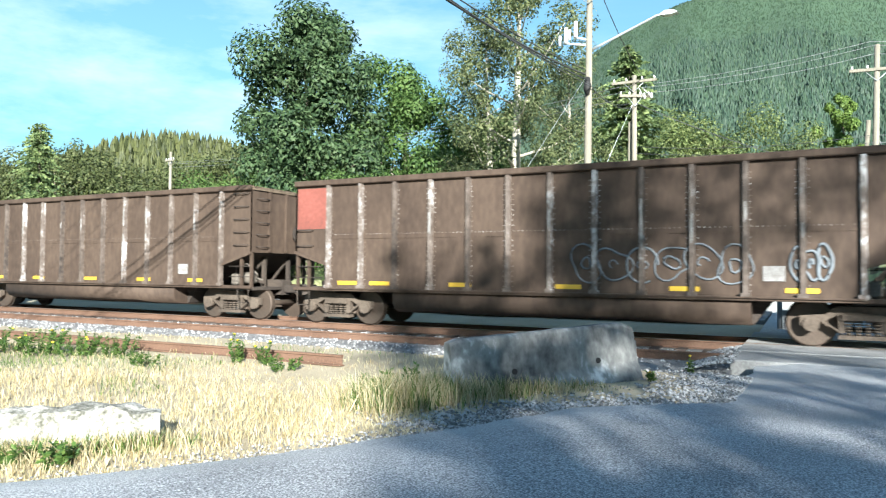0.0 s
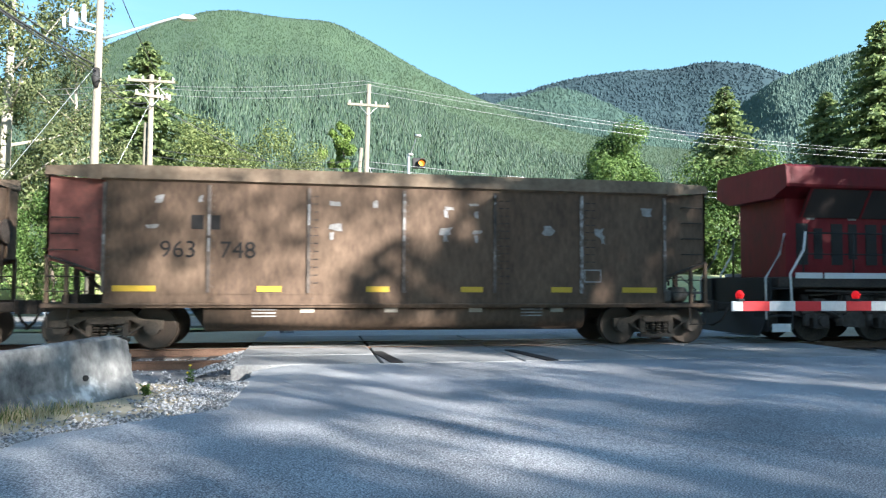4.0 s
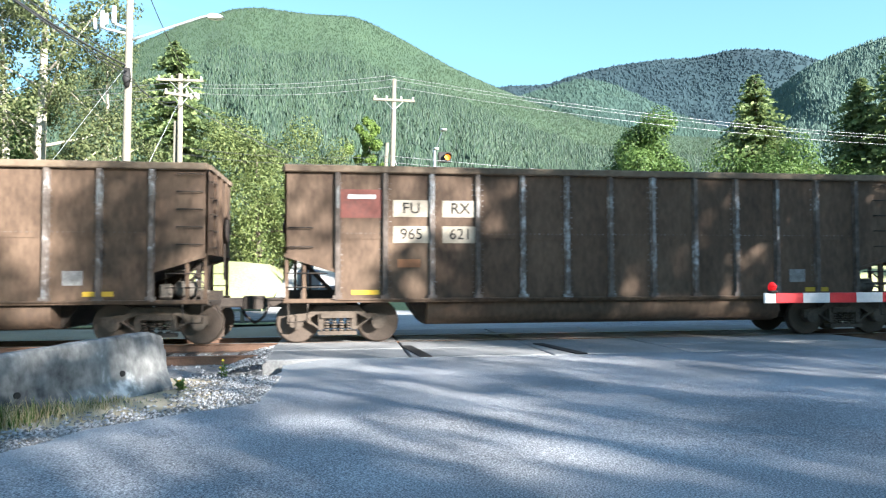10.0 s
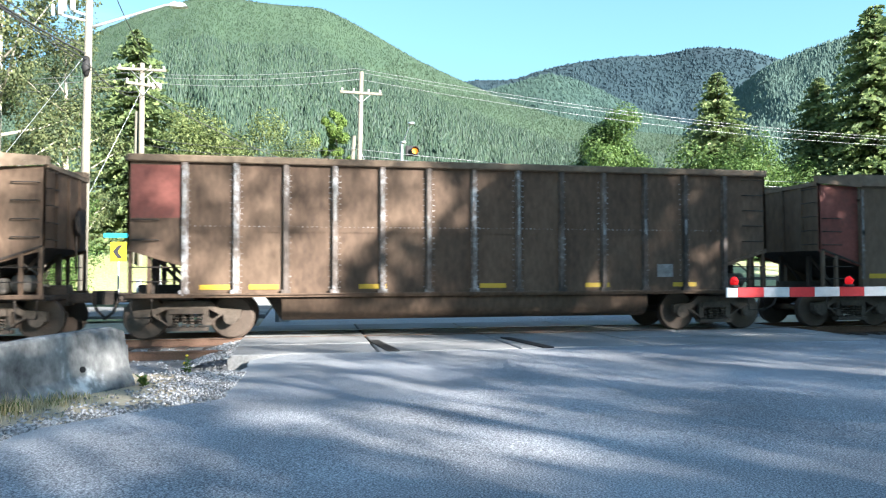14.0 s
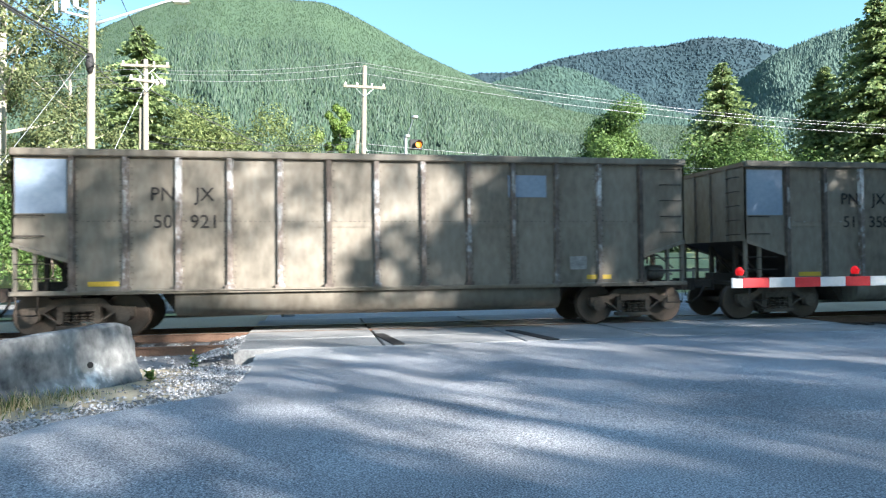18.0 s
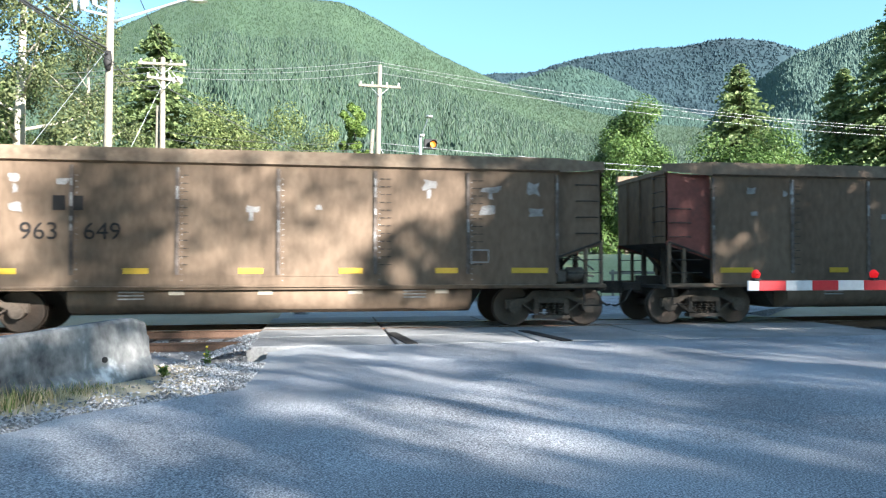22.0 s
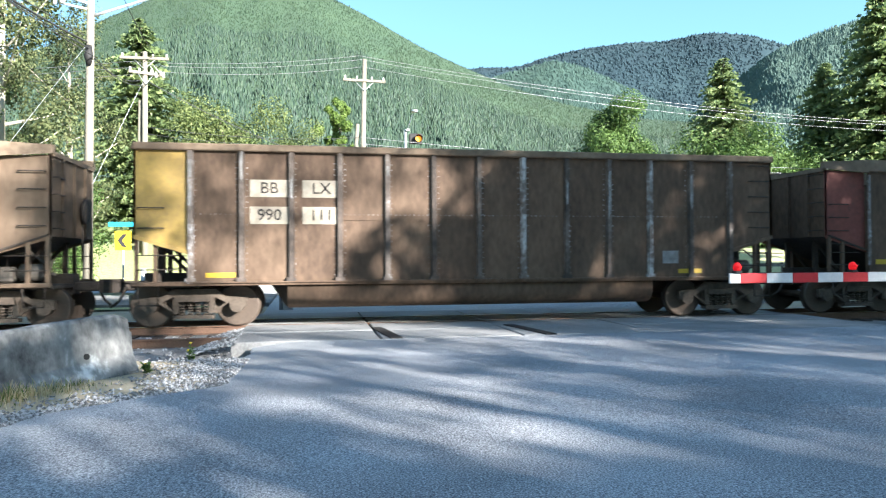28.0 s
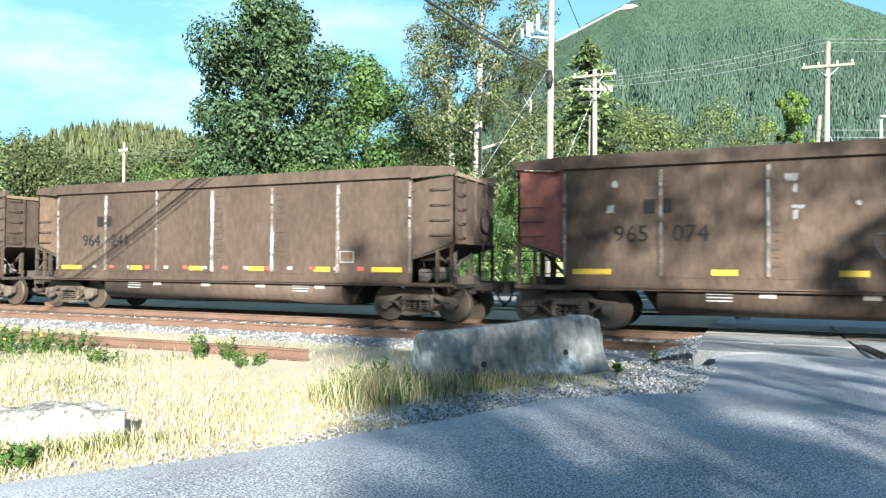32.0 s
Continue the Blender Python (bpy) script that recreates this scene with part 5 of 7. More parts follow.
def broadleaf(height, radius, seed, leaf_mat, bark, count, size, bare=0.22, spread=1.0, limbs=13, narrow=1.0, fill=0):
    """Trunk and limb mesh, and crown mesh, of a broad-leaved tree that stands at the origin."""
    rng = random.Random(seed)
    bm = bmesh.new()
    lean = Vector((rng.uniform(-.3, .3), rng.uniform(-.3, .3), 0))
    r0 = height * 0.017
    spine = [Vector((0, 0, -0.2))] + [Vector((0, 0, height * t)) + lean * (t * 2) + Vector((rng.uniform(-.15, .15), rng.uniform(-.15, .15), 0)) for t in (0.12, 0.3, 0.5, 0.7, 0.88)]
    tube(bm, spine, [r0 * 1.3, r0, r0 * .8, r0 * .55, r0 * .32, r0 * .1], 9)
    blobs = []
    for i in range(limbs):
        t = bare + (0.92 - bare) * (i + 0.5) / limbs
        a = i * 2.4 + rng.uniform(-.4, .4)
        base = Vector((0, 0, height * t * 0.9)) + lean * t * 2
        prof = math.sin(math.pi * min(1, max(0.08, ((t - bare * 0.6) / (1.05 - bare * 0.6)) ** 0.8)))
        reach = radius * (0.35 + 0.75 * prof) * rng.uniform(0.7, 1.1) * spread
        tip = base + Vector((math.cos(a) * reach, math.sin(a) * reach, height * rng.uniform(0.03, 0.12) * narrow))
        mid = (base + tip) / 2 + Vector((0, 0, -0.04 * reach))
        tube(bm, [base, mid, tip], [r0 * .38 * (1.1 - t), r0 * .22 * (1.1 - t), r0 * .05], 6)
        for q, f in ((tip, 0.34), (mid, 0.3), ((tip * 0.6 + mid * 0.4) + Vector((rng.uniform(-1, 1), rng.uniform(-1, 1), rng.uniform(0.2, 1.4))), 0.28)):
            blobs.append((q.x, q.y, q.z, radius * f * rng.uniform(0.75, 1.2)))
    top = Vector((0, 0, height * 0.93)) + lean * 2
    blobs.append((top.x, top.y, top.z - radius * .12, radius * 0.24))
    for k in range(4):
        blobs.append((top.x + rng.uniform(-.35, .35) * radius, top.y + rng.uniform(-.35, .35) * radius, height * rng.uniform(.75, .88), radius * rng.uniform(.2, .3)))
    for i in range(fill):
        d = Vector((rng.gauss(0, 1), rng.gauss(0, 1), rng.gauss(0, 1))).normalized()
        f = rng.uniform(0.55, 0.9)
        blobs.append((d.x * radius * f, d.y * radius * f, height * (bare + 1) / 2 + d.z * height * (1 - bare) / 2 * f, radius * rng.uniform(0.16, 0.3)))
    trunk = mesh_of("trunk", bm, bark)
    crown = leaf_mesh("crown", blobs, count, size, leaf_mat, rng)
    return trunk, crown


def conifer(height, radius, seed, count=46, bare=0.08, mat=None, boughs=(6, 9), droop=0.42, taper=0.72, tilt=1.0):
    rng = random.Random(seed)
    bm = bmesh.new()
    tube(bm, [(0, 0, -0.2), (0, 0, height * .5), (0, 0, height)], [height * .014, height * .009, 0.02], 8)
    trunk = mesh_of("trunk", bm, M_BARK)
    verts, faces = [], []
    for i in range(count):
        t = bare + (0.985 - bare) * (i / (count - 1)) ** 0.9
        z = height * t
        reach = radius * (1 - t) ** taper * (0.7 + 0.3 * math.sin(min(1, t / 0.12) * 1.57)) + 0.12
        for b in range(rng.randint(*boughs)):
            a = rng.uniform(0, 6.283)
            L = reach * rng.uniform(0.55, 1.12)
            dirv = Vector((math.cos(a), math.sin(a), 0))
            side = Vector((-dirv.y, dirv.x, 0))
            p = Vector((0, 0, z + rng.uniform(-.2, .2)))
            seg = max(3, int(L / 0.42))
            for k in range(seg):
                u0 = (k + 0.4) / seg
                q = p + dirv * (L * u0) + Vector((0, 0, L * (0.12 * u0 - droop * u0 * u0)))
                for s in (-1, 0, 1):
                    w = (dirv * rng.uniform(0.4, 1.0) + side * s * rng.uniform(0.5, 1.0) + Vector((0, 0, rng.uniform(-.45, .05)))).normalized()
                    ln = (0.32 + 0.32 * (1 - u0)) * min(1.0, 0.35 + reach * 0.4) * rng.uniform(.7, 1.3)
                    n2 = w.cross(Vector((rng.uniform(-tilt, tilt), rng.uniform(-tilt, tilt), 1.0 if tilt < 1 else rng.uniform(0.0, 1)))).normalized() * ln * 0.35
                    n = len(verts)
                    verts += [tuple(q), tuple(q + w * ln * .5 + n2), tuple(q + w * ln), tuple(q + w * ln * .5 - n2)]
                    faces += [(n, n + 1, n + 2), (n, n + 2, n + 3)]
    me = bpy.data.meshes.new("crown")
    me.from_pydata(verts, [], faces)
    me.materials.append(mat or M_NEEDLE)
    return trunk, me


def plant(name, meshes, x, y, scale=1.0, turn=0.0, label="", category="tree", group="", z=-0.1):
    t = empty(name, pose(x, y, z, 0, 0, turn), label, category, group)
    t.scale = (scale, scale, scale)
    share("trunk", meshes[0], t, pose(0, 0, 0))
    share("crown", meshes[1], t, pose(0, 0, 0))
    return t


T_MAPLE = broadleaf(19.6, 4.7, 21, M_LEAF_MAPLE, M_BARK, 44000, 0.16, bare=0.14, limbs=17, fill=50, spread=0.82)
T_SHADE = broadleaf(30.5, 3.8, 27, M_LEAF_MAPLE, M_BARK, 1700, 0.42, bare=0.8, limbs=8)
T_MAPLE2 = broadleaf(16, 4.0, 22, M_LEAF_BRIGHT, M_BARK, 27000, 0.14, bare=0.08, fill=26)
T_COTTON = broadleaf(21, 3.3, 23, M_LEAF_COTTON, M_PALEBARK, 19000, 0.10, bare=0.10, limbs=22, narrow=1.6)
T_ALDER = broadleaf(9, 3.6, 28, M_LEAF_YELLOW, M_BARK, 24000, 0.085, bare=0.05, fill=24)
T_SHRUB = broadleaf(9, 3.6, 24, M_LEAF_OLIVE, M_BARK, 9000, 0.14, bare=0.05, fill=20)
T_LINE = broadleaf(11, 4.2, 29, M_LEAF_OLIVE, M_BARK, 9000, 0.15, bare=0.06, fill=18)
T_GREEN = broadleaf(11, 4.2, 25, M_LEAF_BRIGHT, M_BARK, 16000, 0.12, bare=0.06, fill=18)
T_POPLAR = broadleaf(14, 1.25, 26, M_LEAF_LIME, M_BARK, 20000, 0.10, bare=0.04, narrow=1.5, fill=34)
T_FIR = conifer(20, 8.0, 31, count=58, boughs=(10, 14), taper=0.68, droop=0.34)
T_SPRUCE = conifer(20, 5.4, 35, count=36, bare=0.18, boughs=(7, 10), taper=0.45)
T_FIR2 = conifer(18, 5.6, 32, count=46, bare=0.16, boughs=(7, 10), taper=0.62)
T_OPENFIR = conifer(30, 5.2, 34, count=25, bare=0.2, boughs=(4, 7), droop=0.2, tilt=0.6)
T_FIRTALL = conifer(26, 5.6, 33, count=60, boughs=(7, 10), taper=0.66, tilt=0.6)

plant("maple_tree", T_MAPLE, -29.2, 38, 1.02, 30, "large dense bigleaf maple tree with a grey trunk")
plant("maple_tree", T_MAPLE2, -25.5, 44, 1.06, 0, "bright green broad-leaved tree beside the large maple")
plant("maple_tree", T_MAPLE2, -20.5, 48, 0.85, 140, "bright green broad-leaved tree beside the large maple")
plant("cottonwood_tree", T_COTTON, -14.2, 36.5, 1.0, 0, "tall slender cottonwood with sparse yellow-green leaves")
plant("cottonwood_tree", T_COTTON, -16.4, 39, 0.85, 120, "tall slender cottonwood with sparse yellow-green leaves")
plant("cottonwood_tree", T_COTTON, -11.8, 40, 0.72, 200, "smaller cottonwood behind the utility pole")
plant("fir_tree", T_FIR, -10.7, 50, 0.88, 0, "dark green fir behind the utility poles")
plant("poplar_tree", T_POPLAR, 2.2, 54, 1.0, 0, "narrow bright green poplar")
plant("maple_tree", T_MAPLE2, 26.8, 60, 1.0, 70, "round leafy tree beyond the crossing")
plant("fir_tree", T_FIR, 38, 60, 1.0, 0, "broad dark fir beyond the crossing")
plant("fir_tree", T_FIR, 49.5, 61, 1.02, 90, "broad dark fir beyond the crossing")
plant("fir_tree", T_FIR, 50.5, 55, 1.27, 30, "very tall dark fir at the forest edge")
plant("fir_tree", T_FIR, 58, 60, 1.3, 160, "very tall dark fir at the forest edge")
plant("fir_tree", T_FIR2, 44, 70, 0.9, 20, "slim fir at the forest edge")
plant("fir_tree", T_SPRUCE, -81.0, 28.2, 0.93, 10, "dark spruce standing alone above the rail yard")
plant("fir_tree", T_SPRUCE, -75.0, 31, 0.95, 50, "thin spruce with bare lower trunk")
plant("fir_tree", T_SPRUCE, -50.5, 33.3, 0.62, 130, "small spruce rising above the leafy treeline")
plant("fir_tree", T_SPRUCE, -84, 55, 0.95, 80, "dark spruce above the treeline")
rng = random.Random(77)
for x, y, s, m, lab in ((-4.6, 46, 1.1, T_ALDER, "yellow-green alder thicket behind the tracks"), (-2.2, 52, 1.0, T_ALDER, "yellow-green alder thicket behind the tracks"),
                        (37, 56, 1.2, T_GREEN, "leafy green tree below the dark firs"), (41, 57, 1.1, T_GREEN, "leafy green tree below the dark firs"), (31.5, 66, 0.9, T_SHRUB, "pale leafy tree beside the firs"),
                        (47, 58, 0.9, T_GREEN, "leafy green tree below the dark firs"), (55, 54, 0.9, T_GREEN, "leafy green tree below the dark firs"), (-13.5, 31, 0.55, T_GREEN, "bright green bush beside the far road"), (-10.5, 33, 0.5, T_GREEN, "bright green bush beside the far road"),
                        (-17, 32, 0.6, T_GREEN, "bright green bush beside the far road"), (-34, 36, 0.75, T_GREEN, "leafy undergrowth below the maple"), (-24, 35, 0.7, T_GREEN, "leafy undergrowth below the maple")):
    plant("leafy_tree", m, x, y, s, rng.uniform(0, 360), lab, "tree", "leafy trees beyond the tracks", 1.7 if m is T_ALDER else -0.1)
for i in range(30):
    x = -118 + i * 3.0 + rng.uniform(-1, 1)
    y = 58 + rng.uniform(-5, 8) - 0.12 * abs(x + 60)
    plant("leafy_tree", rng.choice((T_SHRUB, T_LINE, T_LINE)), x, y, rng.uniform(0.85, 1.15) + (0.45 if x < -40 else 0), rng.uniform(0, 360), "leafy tree in the line behind the tracks", "tree", "leafy trees beyond the tracks")
for i in range(16):
    x = -22 + i * 4.2 + rng.uniform(-1, 1)
    plant("leafy_tree", rng.choice((T_SHRUB, T_LINE)), x, 72 + rng.uniform(-3, 5), rng.uniform(0.7, 0.95), rng.uniform(0, 360), "leafy tree in the line behind the tracks", "tree", "leafy trees beyond the tracks")
# unseen trees behind the camera, placed to shade road and crossing and dim skylight
for w, d, s, m, turn, lab in ((0.86, 48.2, 0.88, T_COTTON, 112, "tall slender cottonwood "), (1.94, 64.9, 1.09, T_OPENFIR, 163, "tall open-branched fir "), (3.1, 57.5, 1.01, T_COTTON, 85, "tall slender cottonwood "), (3.32, 61.6, 0.81, T_SHADE, 353, "tall maple with a high crown "), (3.48, 52.2, 0.72, T_OPENFIR, 27, "tall open-branched fir "), 
                              (0.84, 53.3, 0.74, T_OPENFIR, 105, "tall open-branched fir "), (1.27, 49.3, 0.71, T_OPENFIR, 352, "tall open-branched fir "), (2.19, 58.4, 0.97, T_OPENFIR, 289, "tall open-branched fir "),
                              (3.91, 47.9, 0.87, T_OPENFIR, 81, "tall open-branched fir "), (4.26, 52.8, 0.72, T_OPENFIR, 54, "tall open-branched fir "), (5.18, 61.1, 0.91, T_FIRTALL, 1, "tall dark fir "),
                              (5.52, 63.5, 0.81, T_OPENFIR, 342, "tall open-branched fir "), (5.86, 55.6, 0.75, T_OPENFIR, 294, "tall open-branched fir "), (6.11, 44.5, 1.28, T_COTTON, 94, "tall slender cottonwood "),
                              (7.32, 49.3, 0.71, T_OPENFIR, 308, "tall open-branched fir "), (7.66, 61.7, 1.14, T_COTTON, 313, "tall slender cottonwood "), (8.61, 59.2, 0.87, T_OPENFIR, 84, "tall open-branched fir "),
                              (9.59, 39.6, 0.81, T_COTTON, 163, "tall slender cottonwood "), (10.8, 59.5, 0.79, T_OPENFIR, 255, "tall open-branched fir "), (11.44, 64.1, 0.99, T_FIRTALL, 188, "tall dark fir "),
                              (11.48, 55.6, 0.78, T_OPENFIR, 129, "tall open-branched fir "), (12.49, 49.5, 1.31, T_COTTON, 328, "tall slender cottonwood "), (12.54, 62.1, 0.81, T_OPENFIR, 106, "tall open-branched fir "),
                              (14.43, 54.2, 0.74, T_OPENFIR, 189, "tall open-branched fir "), (14.65, 40.3, 0.84, T_SHADE, 243, "tall maple with a high crown "), (15.83, 49.2, 1.13, T_COTTON, 93, "tall slender cottonwood "),
                              (17.96, 48.0, 1.09, T_COTTON, 82, "tall slender cottonwood "), (22, 44, 1.2, T_FIRTALL, 40, "tall dark fir "), (26, 39, 1.2, T_FIRTALL, 80, "tall dark fir "),
                              (30, 45, 1.2, T_FIRTALL, 120, "tall dark fir "), (35, 40, 1.2, T_FIRTALL, 200, "tall dark fir "), (22, 27, 1.0, T_MAPLE, 0, "dense leafy maple "),
                              (27, 29, 1.1, T_MAPLE, 90, "dense leafy maple "), (32, 30, 1.1, T_FIRTALL, 10, "tall dark fir "), (37, 32, 1.2, T_MAPLE, 200, "dense leafy maple "),
                              (43, 33, 1.1, T_FIRTALL, 60, "tall dark fir "), (41, 42, 1.2, T_FIRTALL, 260, "tall dark fir "), (50, 36, 1.1, T_FIRTALL, 160, "tall dark fir "),
                              (-9, 68, 1.0, T_FIRTALL, 0, "dark fir "), (-16, 66, 1.0, T_FIRTALL, 30, "dark fir "), (-23, 50, 1.0, T_FIRTALL, 90, "dark fir "),
                              (-29, 36, 1.1, T_MAPLE, 10, "dense leafy maple "), (-36, 34, 1.1, T_FIRTALL, 10, "dark fir "), (-43, 32, 1.1, T_MAPLE, 100, "dense leafy maple "),
                              (-30, 18, 1.0, T_FIRTALL, 10, "dark fir "), (-2, 74, 1.0, T_FIRTALL, 200, "dark fir "),):
    plant("roadside_tree", m, 0.806 * w + 0.591 * d, 0.591 * w - 0.806 * d, s, turn, lab + "out of view, placed for its shade", "tree", "trees on the near side of the road")


# ---------------------------------------------------------------- grass
def blades(name, spots, mat, label, rng):
    verts, faces = [], []
    for x, y, h, lean in spots:
        a = rng.uniform(0, 6.28)
        w = rng.uniform(0.003, 0.0075)
        z = ground_z(x, y) - 0.01
        dx, dy = math.cos(a) * w, math.sin(a) * w
        lx, ly = rng.gauss(0, lean) * h, rng.gauss(0, lean) * h
        n = len(verts)
        verts += [(x - dx, y - dy, z), (x + dx, y + dy, z), (x + lx * .4 + dx * .7, y + ly * .4 + dy * .7, z + h * .6), (x + lx * .4 - dx * .7, y + ly * .4 - dy * .7, z + h * .6), (x + lx, y + ly, z + h)]
        faces += [(n, n + 1, n + 2, n + 3), (n + 3, n + 2, n + 4)]
    me = bpy.data.meshes.new(name)
    me.from_pydata(verts, [], faces)
    me.materials.append(mat)
    tagged(new(name, me), label, "grass", kind="stuff")


rng = random.Random(9)
dry, green = [], []
while len(dry) < 110000:
    y = rng.uniform(-4, 12.6)
    x = edge_x(y) - 0.15 - rng.random() ** 1.6 * 26
    thick = noise.noise((x * 0.5, y * 0.5, 5))
    if rng.random() < 0.45 + thick or y < 11.2:
        if y > 9.6 + 0.8 * thick and rng.random() < 0.75:
            continue
        near_edge = smooth(0.1, 0.9, edge_x(y) - x)
        if x > -3.6 and y > 7.0:
            continue
        g = noise.noise((x * 0.28, y * 0.28, 21))
        h = rng.uniform(0.02, 0.12) * (0.3 + 0.7 * near_edge) * (1 + 0.7 * thick)
        (green if g > 0.1 and rng.random() < 0.2 + 1.2 * g else dry).append((x, y, h, 0.35))
for i in range(2600):
    x, y = -5.95 + rng.uniform(-0.95, 0.95) * 0.68 + rng.gauss(0, 0.16) + 0.2, 0
    y = 4.45 + (x + 5.75) * 1.07 - abs(rng.gauss(0.22, 0.14)) * 1.2
    if x < edge_x(y) - 0.1:
        (green if rng.random() < 0.4 else dry).append((x, y, rng.uniform(0.05, 0.24), 0.35))
for i in range(7000):
    u = rng.random() ** 1.8
    x, y = -4.3 + 1.75 * u + rng.gauss(0, 0.26), 7.75 + 2.45 * u + rng.gauss(0, 0.26) - 0.3
    if x > edge_x(y) - 0.3:
        continue
    tall = 1.15 - 0.95 * u
    (green if rng.random() < 0.32 + 0.2 * noise.noise((x * 2, y * 2, 4)) else dry).append((x, y, rng.uniform(0.06, 0.42) * tall, 0.3))
blades("dry_grass", dry, M_DRYGRASS, "sunlit pale dry summer grass", rng)
blades("green_grass", green, M_GREENGRASS, "patches of green grass and weeds", rng)

# ---------------------------------------------------------------- barriers
def road_barrier():
    L = 1.52
    th = empty("concrete_barrier", pose(-3.05, 9.7, -0.26, 0, -3.2, math.degrees(math.atan2(2.6, 1.85))), "old stained concrete road barrier with chipped end", "barrier")
    bm = bmesh.new()
    prof = [(-0.31, 0), (-0.31, 0.12), (-0.17, 0.34), (-0.10, 0.86), (-0.07, 0.9), (0.07, 0.9), (0.10, 0.86), (0.17, 0.34), (0.31, 0.12), (0.31, 0)]
    rows = []
    rng = random.Random(3)
    n = 26
    for i in range(n + 1):
        x = -L + 2 * L * i / n
        f = 1 - 0.55 * smooth(L - 0.22, L, abs(x)) * 0.35
        rows.append([bm.verts.new((x + (0.03 * noise.noise((b * 3, a * 3, i)) if i in (0, n) else 0), a * f + 0.008 * noise.noise((x * 4, b * 5, a)), b - (0.09 * smooth(L - 0.2, L, x) + 0.03 * smooth(-L + .1, -L, x) if b > 0.8 else 0) + 0.008 * noise.noise((x * 6, a * 9, 2)))) for a, b in prof])
    for a, b in zip(rows, rows[1:]):
        for i in range(len(prof) - 1):
            bm.faces.new((a[i], b[i], b[i + 1], a[i + 1]))
    bm.faces.new(rows[0])
    bm.faces.new(rows[-1][::-1])
    bmesh.ops.recalc_face_normals(bm, faces=bm.faces[:])
    part("body", bm, M_BARRIER, th)
    for x in (-0.62, 0.78):
        bm = bmesh.new()
        disc(bm, (x, -0.165, 0.42), 0.04, 0.02, "y", 12)
        part("lifting_hole", bm, M_BLACK, th, "dark round lifting hole")
    bm = bmesh.new()
    rbox(bm, -0.1, 0.1, -0.05, 0.05, 0.3, 0.62, 0.02, 1)
    part("end_hook", bm, M_BARRIER, th, at=pose(L, 0, 0))
    return th


M_BARRIER = material("stained_concrete", [(0.05, 0.05, 0.047), (0.15, 0.147, 0.14), (0.26, 0.255, 0.24), (0.7, 0.69, 0.66)], scale=2.2, rough=0.9, bump=0.5, bump_scale=22, blotch=1.7, grain=0.32, stretch=(1, 1, 0.7), span=(0.36, 0.68))
road_barrier()
bm = bmesh.new()
rows = []
for i in range(31):
    x = -0.92 + 1.84 * i / 30
    rows.append([bm.verts.new((x, a + 0.05 * noise.noise((x * 6, b * 7, a)), b + (0.07 * noise.noise((x * 5, a * 8, 1)) - 0.08 * smooth(0.5, 0.92, abs(x))) * (b > 0.1))) for a, b in ((-0.22, 0), (-0.2, 0.18), (-0.15, 0.30), (0.0, 0.33), (0.16, 0.30), (0.22, 0.15), (0.22, 0))])
for a, b in zip(rows, rows[1:]):
    for i in range(6):
        bm.faces.new((a[i], b[i], b[i + 1], a[i + 1]))
bm.faces.new(rows[0])
bm.faces.new(rows[-1][::-1])
bmesh.ops.recalc_face_normals(bm, faces=bm.faces[:])
ob = part("concrete_kerb", bm, M_KERB, at=pose(-5.95, 4.45, -0.15, 0, 0, 47))
tagged(ob, "low crumbling concrete kerb block in dry grass", "kerb block")


# ---------------------------------------------------------------- poles and wires
def utility_pole(x, y, h, label, lean=0.0, arms=(), r=0.15):
    p = empty("utility_pole", pose(x, y, -0.2, 0, lean, 0), label, "utility pole")
    bm = bmesh.new()
    tube(bm, [(0, 0, 0), (0, 0, h * 0.5), (0, 0, h + 0.2)], [r * 1.15, r, r * 0.78], 12)
    part("post", bm, M_POLE, p)
    for z, half, turn in arms:
        a = share("crossarm", ME_ARM, p, pose(0, 0, z + 0.2, 0, 0, turn) @ Matrix.Diagonal((half, 1, 1, 1)))
        for sx in (-0.9, -0.35, 0.35, 0.9):
            q = pose(0, 0, z + 0.2, 0, 0, turn) @ Vector((sx * half, -0.09, 0.0))
            share("insulator", ME_INS, p, Matrix.Translation(q + Vector((0, 0, 0.08))))
        bm = bmesh.new()
        tube(bm, [(-0.45 * half, -0.1, -0.05), (0, -r, -0.55), (0.45 * half, -0.1, -0.05)], 0.02, 5)
        part("brace", bm, M_GALV, p, at=pose(0, 0, z + 0.2, 0, 0, turn))
    return p


bm = bmesh.new()
rbox(bm, -1, 1, -0.17, -0.06, -0.07, 0.07, 0.01, 1)
ME_ARM = mesh_of("crossarm", bm, M_POLE)
bm = bmesh.new()
tube(bm, [(0, 0, 0), (0, 0, 0.05), (0, 0, 0.09), (0, 0, 0.14)], [0.03, 0.06, 0.04, 0.05], 8)
ME_INS = mesh_of("insulator", bm, M_WHITE)

p1 = utility_pole(-7.6, 27.9, 12.9, "tall pale wooden utility pole with street light arm", 0.6, ((12.72, 1.3, 0),))
bm = bmesh.new()
tube(bm, [(0.12, 0, 10.55), (0.5, 0, 10.7), (2.6, 0, 11.55), (2.9, 0, 11.6)], [0.06, 0.055, 0.045, 0.04], 8)
part("lamp_arm", bm, M_GALV, p1)
bm = bmesh.new()
prism(bm, [(2.75, 11.56), (2.95, 11.68), (3.25, 11.66), (3.42, 11.56), (3.2, 11.5), (2.85, 11.5)], -0.14, 0.14, "y")
part("lamp_head", bm, M_GALV, p1, "grey cobra-head street lamp")
bm = bmesh.new()
